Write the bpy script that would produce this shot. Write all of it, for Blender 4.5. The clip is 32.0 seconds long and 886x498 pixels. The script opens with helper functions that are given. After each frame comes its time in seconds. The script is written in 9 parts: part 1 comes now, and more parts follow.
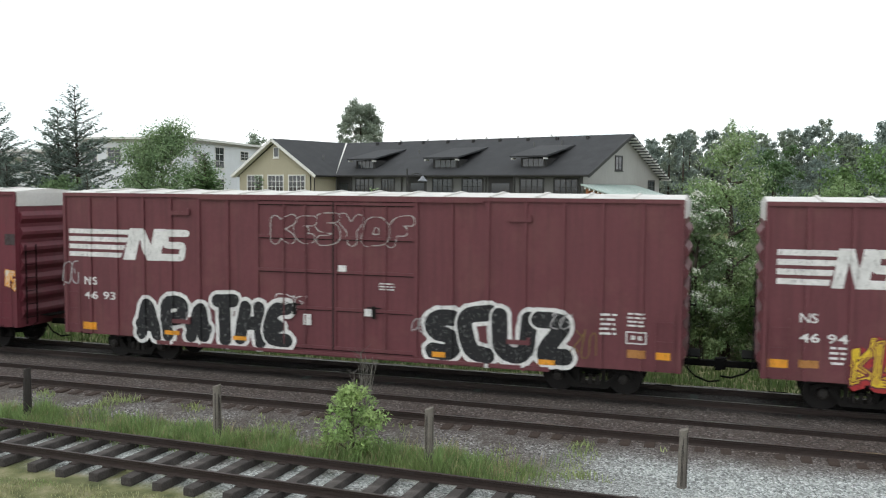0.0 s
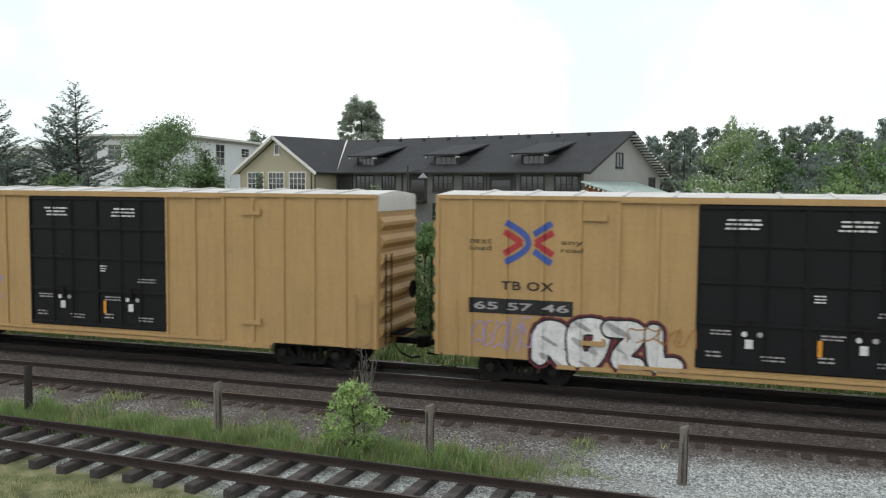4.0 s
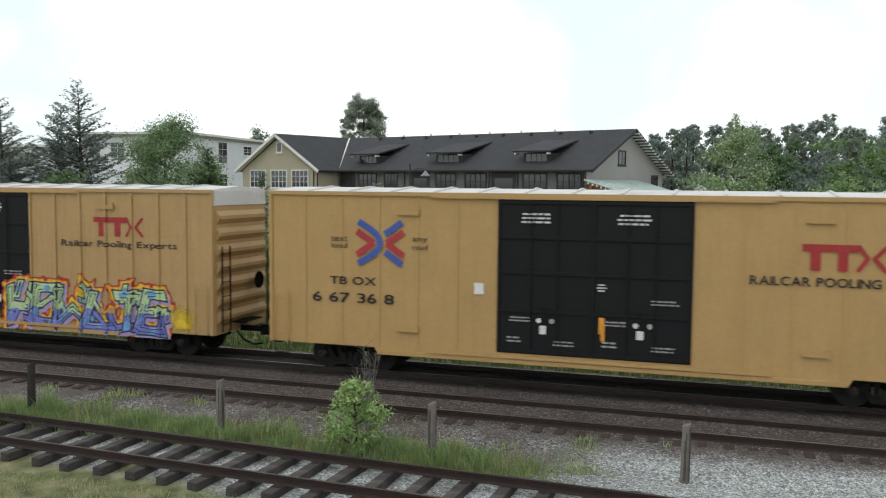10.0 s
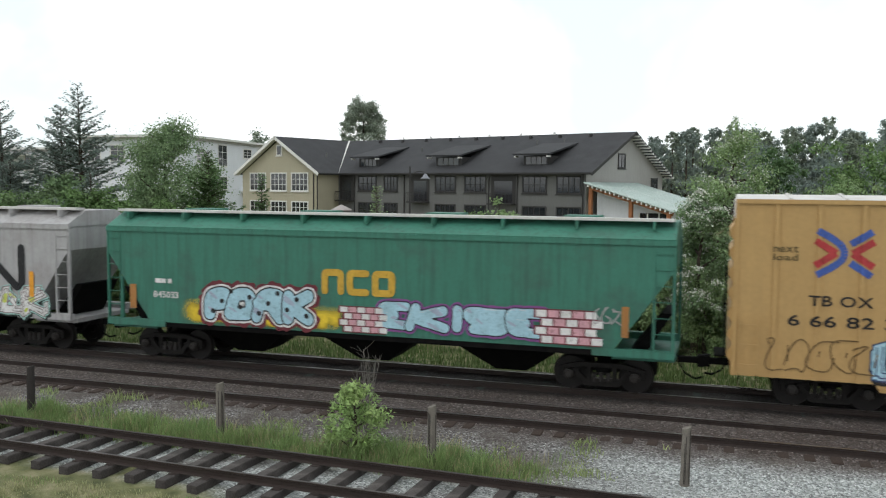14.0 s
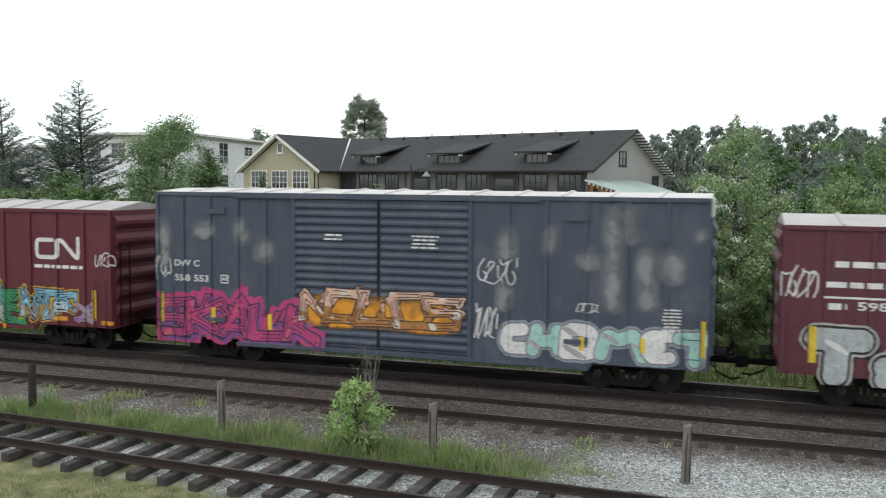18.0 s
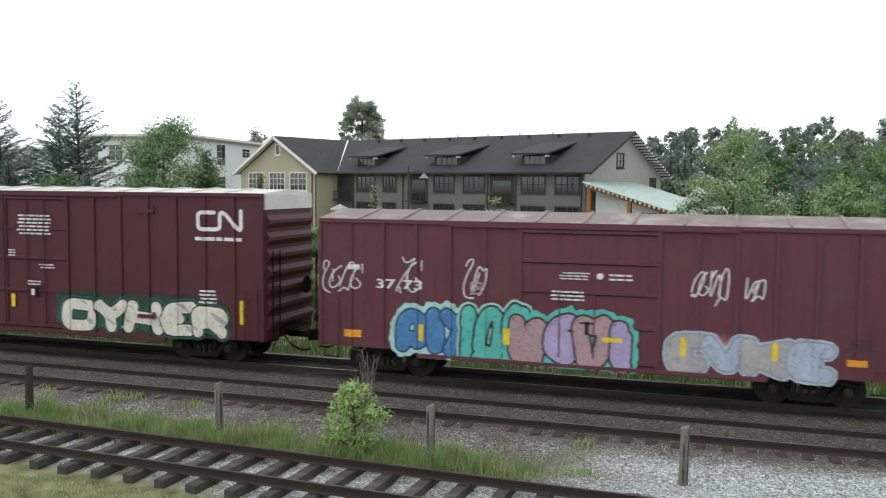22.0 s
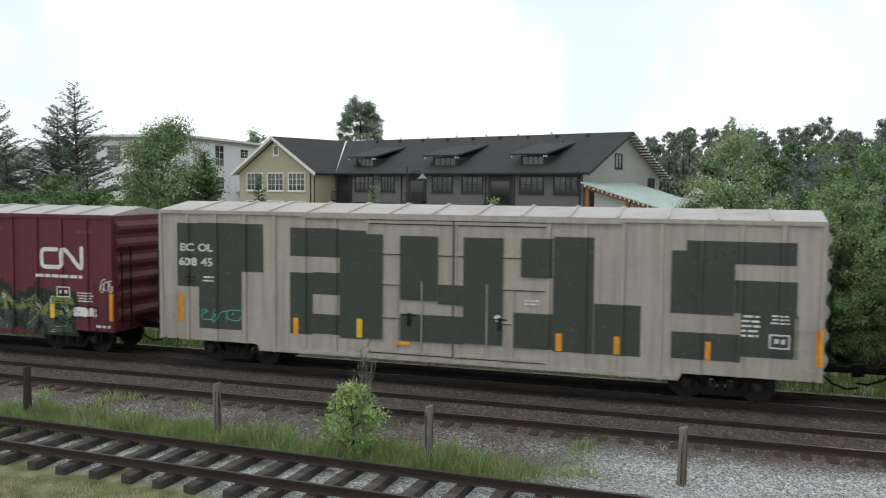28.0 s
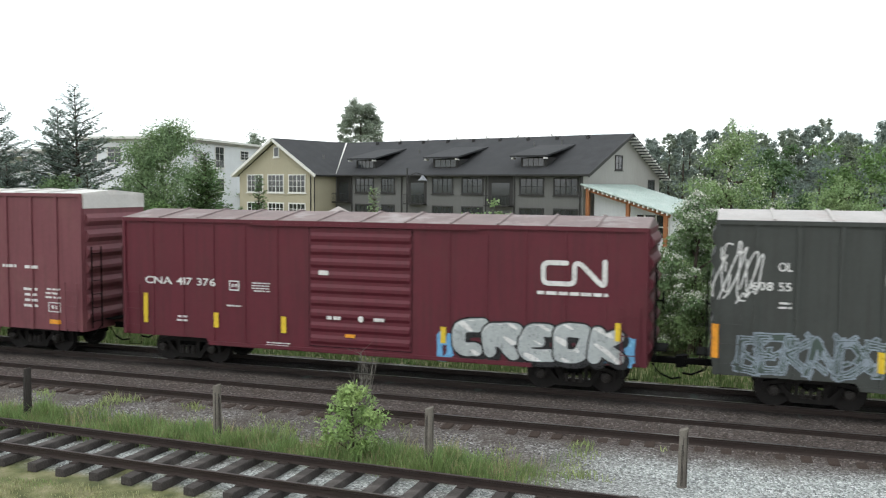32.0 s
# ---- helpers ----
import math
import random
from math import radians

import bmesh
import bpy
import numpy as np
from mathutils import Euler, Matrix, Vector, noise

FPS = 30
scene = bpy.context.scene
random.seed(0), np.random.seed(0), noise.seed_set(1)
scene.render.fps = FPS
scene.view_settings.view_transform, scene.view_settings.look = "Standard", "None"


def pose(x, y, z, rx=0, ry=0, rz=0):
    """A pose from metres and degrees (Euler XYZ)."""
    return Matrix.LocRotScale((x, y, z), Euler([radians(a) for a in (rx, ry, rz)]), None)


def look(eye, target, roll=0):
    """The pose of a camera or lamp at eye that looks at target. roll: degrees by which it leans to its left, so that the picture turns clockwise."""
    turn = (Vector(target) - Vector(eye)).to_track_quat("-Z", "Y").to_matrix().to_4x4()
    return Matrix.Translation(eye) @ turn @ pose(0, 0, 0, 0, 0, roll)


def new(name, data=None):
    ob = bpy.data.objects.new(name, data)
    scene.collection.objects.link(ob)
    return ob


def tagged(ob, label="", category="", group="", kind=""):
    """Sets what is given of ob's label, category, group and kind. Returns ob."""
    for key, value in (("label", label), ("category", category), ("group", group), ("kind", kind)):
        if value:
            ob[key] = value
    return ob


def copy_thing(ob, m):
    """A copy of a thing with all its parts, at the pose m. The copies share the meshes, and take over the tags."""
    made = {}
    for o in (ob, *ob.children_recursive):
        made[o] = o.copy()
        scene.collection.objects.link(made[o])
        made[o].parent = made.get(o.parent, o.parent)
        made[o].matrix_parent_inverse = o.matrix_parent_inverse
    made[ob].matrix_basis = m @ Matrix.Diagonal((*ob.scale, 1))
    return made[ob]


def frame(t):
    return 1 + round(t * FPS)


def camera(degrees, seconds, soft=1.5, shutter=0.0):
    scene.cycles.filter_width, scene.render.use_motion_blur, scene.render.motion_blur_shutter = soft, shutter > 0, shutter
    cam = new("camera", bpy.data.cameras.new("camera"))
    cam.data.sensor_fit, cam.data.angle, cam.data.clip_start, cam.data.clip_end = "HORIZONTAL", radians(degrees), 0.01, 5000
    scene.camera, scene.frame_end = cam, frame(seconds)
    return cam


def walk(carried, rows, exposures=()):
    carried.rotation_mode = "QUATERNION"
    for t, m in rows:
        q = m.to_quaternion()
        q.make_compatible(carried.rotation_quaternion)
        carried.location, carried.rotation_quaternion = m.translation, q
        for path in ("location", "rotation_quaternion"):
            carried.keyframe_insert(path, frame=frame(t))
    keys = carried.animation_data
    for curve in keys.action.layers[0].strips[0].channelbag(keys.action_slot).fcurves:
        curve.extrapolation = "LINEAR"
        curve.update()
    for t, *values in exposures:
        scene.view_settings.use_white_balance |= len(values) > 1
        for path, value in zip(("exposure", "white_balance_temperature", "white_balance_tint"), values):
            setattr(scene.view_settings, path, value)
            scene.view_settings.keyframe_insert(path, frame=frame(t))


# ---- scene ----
EYE, FOCAL = Vector((0.0, -24.696, 5.502)), 1567.9
cam = camera(2 * math.degrees(math.atan(784 / FOCAL)), 32.0, soft=1.2, shutter=0.12)


def aim(dx, dy):
    """The camera's pose, turned from its mean direction by a slight sway of the tripod."""
    yaw, pitch = 0.30940 + dx / FOCAL, -0.07537 + dy / FOCAL
    ahead = Vector((-math.sin(yaw) * math.cos(pitch), math.cos(yaw) * math.cos(pitch), math.sin(pitch)))
    return look(EYE, EYE + ahead, 0.486)


walk(cam, [
    (0, aim(-5.3, 10.2)), (0.5, aim(-5.4, 9.7)), (1, aim(-5.0, 10.3)), (1.5, aim(-4.4, 9.5)), (2, aim(-4.6, 8.5)), (2.5,
    aim(-5.2, 8.9)), (3, aim(-2.5, 7.6)), (3.5, aim(-4.6, 6.1)), (5.5, aim(-0.8, 2.5)), (6, aim(0.4, 1.1)), (6.5, aim(1.5,
    0.0)), (7, aim(0.0, 0.0)), (7.5, aim(0.0, -1.0)), (8, aim(-0.3, -0.1)), (8.5, aim(0.0, 0.0)), (9, aim(0.0, 0.0)),
    (9.5, aim(-1.1, 0.3)), (10, aim(0.0, 1.4)), (10.5, aim(0.0, 1.5)), (11, aim(-0.7, 1.5)), (11.5, aim(-1.2, 0.4)), (12,
    aim(0.3, 1.5)), (12.5, aim(0.7, 3.6)), (13, aim(0.7, 4.2)), (13.5, aim(-2.5, 4.7)), (14, aim(-0.3, 6.4)), (14.5,
    aim(0.0, 5.3)), (16.5, aim(-0.3, 4.9)), (17, aim(-0.4, 5.6)), (17.5, aim(-0.1, 4.3)), (18, aim(1.4, 2.4)), (18.5,
    aim(0.9, 2.5)), (19, aim(-0.1, 3.1)), (19.5, aim(-1.5, 3.8)), (20, aim(-2.2, 4.6)), (20.5, aim(-1.8, 5.7)), (21,
    aim(-2.9, 5.8)), (21.5, aim(-3.1, 6.3)), (22, aim(-2.8, 5.6)), (22.5, aim(-1.5, 5.7)), (23, aim(-3.1, 6.1)), (23.5,
    aim(-3.5, 7.5)), (24, aim(-4.4, 8.6)), (24.5, aim(-4.7, 7.2)), (25, aim(-6.0, 6.8)), (25.5, aim(-6.7, 6.9)), (27.5,
    aim(-5.3, 6.9)), (28, aim(-5.6, 6.4)), (28.5, aim(-6.9, 6.8)), (29, aim(-6.8, 7.8)), (29.5, aim(-7.8, 9.9)), (30,
    aim(-7.4, 10.6)), (30.5, aim(-7.5, 10.7)), (31, aim(-6.7, 9.9)), (31.5, aim(-6.3, 9.6)), (32, aim(-5.2, 9.5)),
], exposures=[
    (0, 0.05), (1, 0.05), (2, -0.08), (3, -0.25), (5.5, 0.02), (6.2, 0.08), (7, 0.03), (8, -0.16), (9, -0.22), (12.5, -0.22), (14, -0.15), (16.5, 0.1), (18, 0.0),
    (20, 0.08), (23, 0.14), (24, 0.32), (25, 0.38), (25.5, 0.38), (27.5, -0.15), (28, -0.25), (29, 0.0), (30, 0.08), (32, 0.2),
])

# ---- light: a bright overcast sky with a weak, wide sun ----
SUN_EL, SUN_AZ = radians(58), radians(-150)
world = bpy.data.worlds.new("sky")
scene.world = world
world.use_nodes = True
wn, wl = world.node_tree.nodes, world.node_tree.links
wn.clear()
sky = wn.new("ShaderNodeTexSky")
sky.sky_type, sky.sun_disc, sky.sun_elevation, sky.sun_rotation = "NISHITA", False, SUN_EL, SUN_AZ
sky.air_density, sky.dust_density = 1.0, 2.0
clouds = wn.new("ShaderNodeTexNoise")
clouds.inputs["Scale"].default_value, clouds.inputs["Detail"].default_value = 3.2, 5.0
clouds.inputs["Roughness"].default_value, clouds.inputs["Distortion"].default_value = 0.5, 0.4
cover = wn.new("ShaderNodeMapRange")
cover.inputs["From Min"].default_value, cover.inputs["From Max"].default_value = 0.42, 0.56
cover.inputs["To Min"].default_value, cover.inputs["To Max"].default_value = 0.34, 0.985
tint = wn.new("ShaderNodeMix")
tint.data_type = "RGBA"
tint.inputs["B"].default_value = (10.0, 10.3, 10.4, 1)
wl.new(clouds.outputs["Fac"], cover.inputs["Value"])
wl.new(cover.outputs["Result"], tint.inputs["Factor"])
thin = wn.new("ShaderNodeMix")
thin.data_type = "RGBA"
thin.inputs["Factor"].default_value, thin.inputs["B"].default_value = 0.55, (8.6, 10.2, 10.6, 1)
wl.new(sky.outputs["Color"], thin.inputs["A"])
wl.new(thin.outputs["Result"], tint.inputs["A"])
back = wn.new("ShaderNodeBackground")
back.inputs["Strength"].default_value = 0.142
wout = wn.new("ShaderNodeOutputWorld")
wl.new(tint.outputs["Result"], back.inputs["Color"])
wl.new(back.outputs["Background"], wout.inputs["Surface"])

sun_data = bpy.data.lights.new("sun", "SUN")
sun_data.energy, sun_data.angle, sun_data.color = 0.7, radians(30), (1.0, 0.985, 0.955)
sun = new("sun", sun_data)
sun.matrix_world = look((0, 0, 60), (0 - 20 * math.sin(SUN_AZ), 0 - 20 * math.cos(SUN_AZ), 60 - 20 * math.tan(SUN_EL)))

# ---- materials ----
MATS = {}
TONE = 0.82  # all base colours are given for a bright day and scaled alike


def mat(name, color, rough=0.7, metal=0.0, vary=0.12, scale=3.0, bump=0.0, bump_scale=40.0, streak=0.0, wear=None, wear_amount=0.0, spec=0.4):
    """A painted, stony or leafy surface: base colour varied at two scales, with upright streaks, patchy wear and fine relief."""
    if name in MATS:
        return MATS[name]
    m = bpy.data.materials.new(name)
    m.use_nodes = True
    n, l = m.node_tree.nodes, m.node_tree.links
    b = n["Principled BSDF"]
    b.inputs["Metallic"].default_value, b.inputs["Roughness"].default_value = metal, rough
    b.inputs["Specular IOR Level"].default_value = spec
    geo = n.new("ShaderNodeTexCoord")
    big, fine = n.new("ShaderNodeTexNoise"), n.new("ShaderNodeTexNoise")
    for tex, s in ((big, scale), (fine, scale * 11)):
        tex.inputs["Scale"].default_value, tex.inputs["Detail"].default_value = s, 4.0
        l.new(geo.outputs["Object"], tex.inputs["Vector"])
    add = n.new("ShaderNodeMath")
    add.operation = "ADD"
    l.new(big.outputs["Fac"], add.inputs[0])
    l.new(fine.outputs["Fac"], add.inputs[1])
    value = n.new("ShaderNodeMapRange")
    value.inputs["From Min"].default_value, value.inputs["From Max"].default_value = 0.6, 1.4
    value.inputs["To Min"].default_value, value.inputs["To Max"].default_value = 1 - vary, 1 + vary
    l.new(add.outputs["Value"], value.inputs["Value"])
    hsv = n.new("ShaderNodeHueSaturation")
    hsv.inputs["Color"].default_value = (*(v * TONE for v in color), 1)
    l.new(value.outputs["Result"], hsv.inputs["Value"])
    out = hsv.outputs["Color"]
    if streak:
        mp = n.new("ShaderNodeMapping")
        mp.inputs["Scale"].default_value = (5.0, 5.0, 0.35)
        st = n.new("ShaderNodeTexNoise")
        st.inputs["Scale"].default_value, st.inputs["Detail"].default_value = 1.6, 6.0
        l.new(geo.outputs["Object"], mp.inputs["Vector"])
        l.new(mp.outputs["Vector"], st.inputs["Vector"])
        rng = n.new("ShaderNodeMapRange")
        rng.inputs["From Min"].default_value, rng.inputs["From Max"].default_value = 0.45, 0.75
        rng.inputs["To Max"].default_value = streak
        l.new(st.outputs["Fac"], rng.inputs["Value"])
        mx = n.new("ShaderNodeMix")
        mx.data_type = "RGBA"
        mx.inputs["B"].default_value = (color[0] * 0.38 + 0.008, color[1] * 0.36 + 0.006, color[2] * 0.36 + 0.005, 1)
        l.new(rng.outputs["Result"], mx.inputs["Factor"])
        l.new(out, mx.inputs["A"])
        out = mx.outputs["Result"]
    if wear:
        wt = n.new("ShaderNodeTexNoise")
        wt.inputs["Scale"].default_value, wt.inputs["Detail"].default_value = scale * 0.7, 8.0
        wt.inputs["Roughness"].default_value = 0.65
        l.new(geo.outputs["Object"], wt.inputs["Vector"])
        wr = n.new("ShaderNodeMapRange")
        wr.inputs["From Min"].default_value, wr.inputs["From Max"].default_value = 0.50, 0.72
        wr.inputs["To Max"].default_value = wear_amount
        l.new(wt.outputs["Fac"], wr.inputs["Value"])
        mw = n.new("ShaderNodeMix")
        mw.data_type = "RGBA"
        mw.inputs["B"].default_value = (*(v * TONE for v in wear), 1)
        l.new(wr.outputs["Result"], mw.inputs["Factor"])
        l.new(out, mw.inputs["A"])
        out = mw.outputs["Result"]
    l.new(out, b.inputs["Base Color"])
    if bump:
        bt = n.new("ShaderNodeTexNoise")
        bt.inputs["Scale"].default_value, bt.inputs["Detail"].default_value = bump_scale, 3.0
        l.new(geo.outputs["Object"], bt.inputs["Vector"])
        bp = n.new("ShaderNodeBump")
        bp.inputs["Strength"].default_value, bp.inputs["Distance"].default_value = bump, 0.02
        l.new(bt.outputs["Fac"], bp.inputs["Height"])
        l.new(bp.outputs["Normal"], b.inputs["Normal"])
    MATS[name] = m
    return m


def haze_mat(name, color):
    """Sprayed paint that thins out to nothing."""
    if name in MATS:
        return MATS[name]
    m = mat(name, color, 0.75, vary=0.25, scale=4.0)
    n, l = m.node_tree.nodes, m.node_tree.links
    b, o = n["Principled BSDF"], n["Material Output"]
    tex = n.new("ShaderNodeTexNoise")
    tex.inputs["Scale"].default_value, tex.inputs["Detail"].default_value = 2.2, 5.0
    co = n.new("ShaderNodeTexCoord")
    l.new(co.outputs["Object"], tex.inputs["Vector"])
    at = n.new("ShaderNodeAttribute")
    at.attribute_name = "spray"
    mul = n.new("ShaderNodeMath")
    mul.operation = "MULTIPLY"
    l.new(tex.outputs["Fac"], mul.inputs[0])
    l.new(at.outputs["Fac"], mul.inputs[1])
    rng = n.new("ShaderNodeMapRange")
    rng.inputs["From Min"].default_value, rng.inputs["From Max"].default_value = 0.10, 0.44
    rng.inputs["To Max"].default_value = 0.92
    l.new(mul.outputs["Value"], rng.inputs["Value"])
    tr, mx = n.new("ShaderNodeBsdfTransparent"), n.new("ShaderNodeMixShader")
    l.new(rng.outputs["Result"], mx.inputs["Fac"])
    l.new(tr.outputs["BSDF"], mx.inputs[1])
    l.new(b.outputs["BSDF"], mx.inputs[2])
    l.new(mx.outputs["Shader"], o.inputs["Surface"])
    return m


def leaf_mat(name, color, vary=0.35):
    """Leaves: each leaf of its own tone, slightly see-through."""
    if name in MATS:
        return MATS[name]
    m = bpy.data.materials.new(name)
    m.use_nodes = True
    n, l = m.node_tree.nodes, m.node_tree.links
    b, o = n["Principled BSDF"], n["Material Output"]
    b.inputs["Roughness"].default_value, b.inputs["Specular IOR Level"].default_value = 0.55, 0.3
    g = n.new("ShaderNodeNewGeometry")
    rng = n.new("ShaderNodeMapRange")
    rng.inputs["To Min"].default_value, rng.inputs["To Max"].default_value = 1 - vary, 1 + vary
    l.new(g.outputs["Random Per Island"], rng.inputs["Value"])
    tex, co = n.new("ShaderNodeTexNoise"), n.new("ShaderNodeTexCoord")
    tex.inputs["Scale"].default_value = 0.9
    l.new(co.outputs["Object"], tex.inputs["Vector"])
    hue = n.new("ShaderNodeMapRange")
    hue.inputs["To Min"].default_value, hue.inputs["To Max"].default_value = 0.47, 0.53
    l.new(tex.outputs["Fac"], hue.inputs["Value"])
    hsv = n.new("ShaderNodeHueSaturation")
    hsv.inputs["Color"].default_value = (*color, 1)
    l.new(rng.outputs["Result"], hsv.inputs["Value"])
    l.new(hue.outputs["Result"], hsv.inputs["Hue"])
    l.new(hsv.outputs["Color"], b.inputs["Base Color"])
    tl, mx = n.new("ShaderNodeBsdfTranslucent"), n.new("ShaderNodeMixShader")
    mx.inputs["Fac"].default_value = 0.4
    l.new(hsv.outputs["Color"], tl.inputs["Color"])
    l.new(b.outputs["BSDF"], mx.inputs[1])
    l.new(tl.outputs["BSDF"], mx.inputs[2])
    l.new(mx.outputs["Shader"], o.inputs["Surface"])
    MATS[name] = m
    return m


def glass_mat():
    if "glass" in MATS:
        return MATS["glass"]
    m = mat("glass", (0.02, 0.025, 0.03), 0.08, vary=0.3, scale=0.4, spec=0.8)
    return m


def ground_mat():
    """Grass, gravel and pale crushed stone, shared out by the masks of the sheet."""
    m = bpy.data.materials.new("ground_cover")
    m.use_nodes = True
    n, l = m.node_tree.nodes, m.node_tree.links
    b = n["Principled BSDF"]
    b.inputs["Roughness"].default_value, b.inputs["Specular IOR Level"].default_value = 0.9, 0.2
    co = n.new("ShaderNodeTexCoord")

    def noise_tex(scale, detail=4.0):
        t = n.new("ShaderNodeTexNoise")
        t.inputs["Scale"].default_value, t.inputs["Detail"].default_value = scale, detail
        l.new(co.outputs["Object"], t.inputs["Vector"])
        return t.outputs["Fac"]

    def ramp(fac, *stops):
        r = n.new("ShaderNodeValToRGB")
        e = r.color_ramp.elements
        while len(e) < len(stops):
            e.new(0.5)
        for el, (p, c) in zip(e, stops):
            el.position, el.color = p, (*(v * TONE for v in c), 1)
        l.new(fac, r.inputs["Fac"])
        return r.outputs["Color"]

    def mix(fac, a, c):
        x = n.new("ShaderNodeMix")
        x.data_type = "RGBA"
        l.new(fac, x.inputs["Factor"])
        l.new(a, x.inputs["A"])
        l.new(c, x.inputs["B"])
        return x.outputs["Result"]

    def stones(scale, *stops):
        v = n.new("ShaderNodeTexVoronoi")
        v.inputs["Scale"].default_value = scale
        l.new(co.outputs["Object"], v.inputs["Vector"])
        bw = n.new("ShaderNodeSeparateColor")
        l.new(v.outputs["Color"], bw.inputs["Color"])
        return v, ramp(bw.outputs["Red"], *stops)

    def mask(name):
        a = n.new("ShaderNodeAttribute")
        a.attribute_name = name
        return a.outputs["Fac"]

    grass = ramp(noise_tex(2.2, 8), (0.3, (0.10, 0.115, 0.05)), (0.5, (0.21, 0.215, 0.10)), (0.7, (0.36, 0.33, 0.20)))
    v, brown = stones(27, (0.0, (0.055, 0.048, 0.046)), (0.5, (0.185, 0.168, 0.158)), (0.88, (0.31, 0.295, 0.285)), (1.0, (0.62, 0.62, 0.60)))
    _, pale = stones(27, (0.0, (0.17, 0.175, 0.17)), (0.5, (0.425, 0.45, 0.435)), (0.85, (0.62, 0.65, 0.635)), (1.0, (0.86, 0.88, 0.87)))
    dirt = ramp(noise_tex(1.3, 6), (0.35, (0.075, 0.06, 0.05)), (0.65, (0.16, 0.135, 0.115)))
    rub = n.new("ShaderNodeMapRange")
    rub.inputs["From Min"].default_value, rub.inputs["From Max"].default_value, rub.inputs["To Max"].default_value = 0.45, 0.62, 0.75
    l.new(noise_tex(0.8, 6), rub.inputs["Value"])
    brown = mix(rub.outputs["Result"], brown, dirt)
    c = mix(mask("gravel"), grass, brown)
    c = mix(mask("pale"), c, pale)
    _, rusty = stones(26, (0.0, (0.022, 0.017, 0.015)), (0.6, (0.092, 0.069, 0.060)), (0.9, (0.165, 0.134, 0.122)), (1.0, (0.34, 0.30, 0.285)))
    c = mix(mask("rusty"), c, rusty)
    # oil stains and the train's shade, both put into the ballast colour
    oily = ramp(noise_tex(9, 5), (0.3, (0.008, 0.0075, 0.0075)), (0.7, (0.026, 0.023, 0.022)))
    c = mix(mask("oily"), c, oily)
    l.new(c, b.inputs["Base Color"])
    bp = n.new("ShaderNodeBump")
    bp.inputs["Strength"].default_value, bp.inputs["Distance"].default_value = 0.9, 0.05
    l.new(v.outputs["Distance"], bp.inputs["Height"])
    bp.invert = True
    l.new(bp.outputs["Normal"], b.inputs["Normal"])
    return m


# paints of the cars
def paint(name, color, **k):
    k = {**dict(rough=0.6, vary=0.10, scale=0.9, streak=0.48, bump=0.05, bump_scale=6.0), **k}
    if name.startswith("red"):
        color = (color[0], color[1] * 0.95, color[2] * 1.22)
    return mat(name, color, **k)


paint("red_ns", (0.150, 0.045, 0.042), wear=(0.20, 0.085, 0.075), wear_amount=0.5)
paint("red_ns2", (0.190, 0.062, 0.058), wear=(0.24, 0.11, 0.10), wear_amount=0.5)
paint("red_aok", (0.155, 0.030, 0.034), wear=(0.13, 0.05, 0.05), wear_amount=0.5)
paint("red_cn", (0.118, 0.0145, 0.021), wear=(0.11, 0.035, 0.035), wear_amount=0.4)
paint("red_cn2", (0.135, 0.024, 0.028), wear=(0.11, 0.045, 0.04), wear_amount=0.5)
paint("red_dark", (0.100, 0.028, 0.030), wear=(0.08, 0.05, 0.045), wear_amount=0.6)
paint("red_old", (0.116, 0.031, 0.034), wear=(0.09, 0.055, 0.05), wear_amount=0.6)
paint("red_old2", (0.125, 0.030, 0.030), wear=(0.10, 0.05, 0.045), wear_amount=0.5)
paint("red_dwc", (0.080, 0.0150, 0.0170), wear=(0.085, 0.035, 0.034), wear_amount=0.4)
paint("red_gond", (0.072, 0.018, 0.022), wear=(0.022, 0.016, 0.017), wear_amount=0.9, streak=0.8)
paint("tan", (0.505, 0.322, 0.136), streak=0.24, wear=(0.46, 0.29, 0.13), wear_amount=0.45)
paint("tan2", (0.518, 0.325, 0.126), streak=0.12, wear=(0.50, 0.29, 0.10), wear_amount=0.35)
paint("tan3", (0.555, 0.395, 0.200), streak=0.24, wear=(0.52, 0.34, 0.15), wear_amount=0.45)
paint("slate", (0.066, 0.084, 0.118), wear=(0.16, 0.17, 0.18), wear_amount=0.5)
paint("beige", (0.420, 0.385, 0.335), wear=(0.30, 0.27, 0.23), wear_amount=0.5)
paint("grey_green", (0.052, 0.057, 0.052), wear=(0.075, 0.08, 0.073), wear_amount=0.5)
paint("hopper_green", (0.050, 0.205, 0.145), wear=(0.055, 0.10, 0.08), wear_amount=0.75, streak=0.62)
paint("hopper_grey", (0.440, 0.430, 0.430), wear=(0.26, 0.22, 0.20), wear_amount=0.6)
paint("door_black", (0.0075, 0.0075, 0.0085), streak=0.1, spec=0.25)
paint("tank_matte", (0.012, 0.012, 0.014), rough=0.42, spec=0.4)
paint("tank_gloss", (0.006, 0.006, 0.008), rough=0.40, vary=0.05, streak=0.0, bump=0.0, spec=0.30)
MATS["tank_gloss"].node_tree.nodes["Principled BSDF"].inputs["Coat Weight"].default_value = 0.9
MATS["tank_gloss"].node_tree.nodes["Principled BSDF"].inputs["Coat IOR"].default_value = 1.5
MATS["tank_gloss"].node_tree.nodes["Principled BSDF"].inputs["Coat Tint"].default_value = (0.86, 0.88, 1.0, 1)
MATS["tank_gloss"].node_tree.nodes["Principled BSDF"].inputs["Coat Roughness"].default_value = 0.17
ROOF = mat("roof_zinc", (0.46, 0.435, 0.42), 0.55, vary=0.18, scale=1.2, wear=(0.34, 0.26, 0.24), wear_amount=0.75)
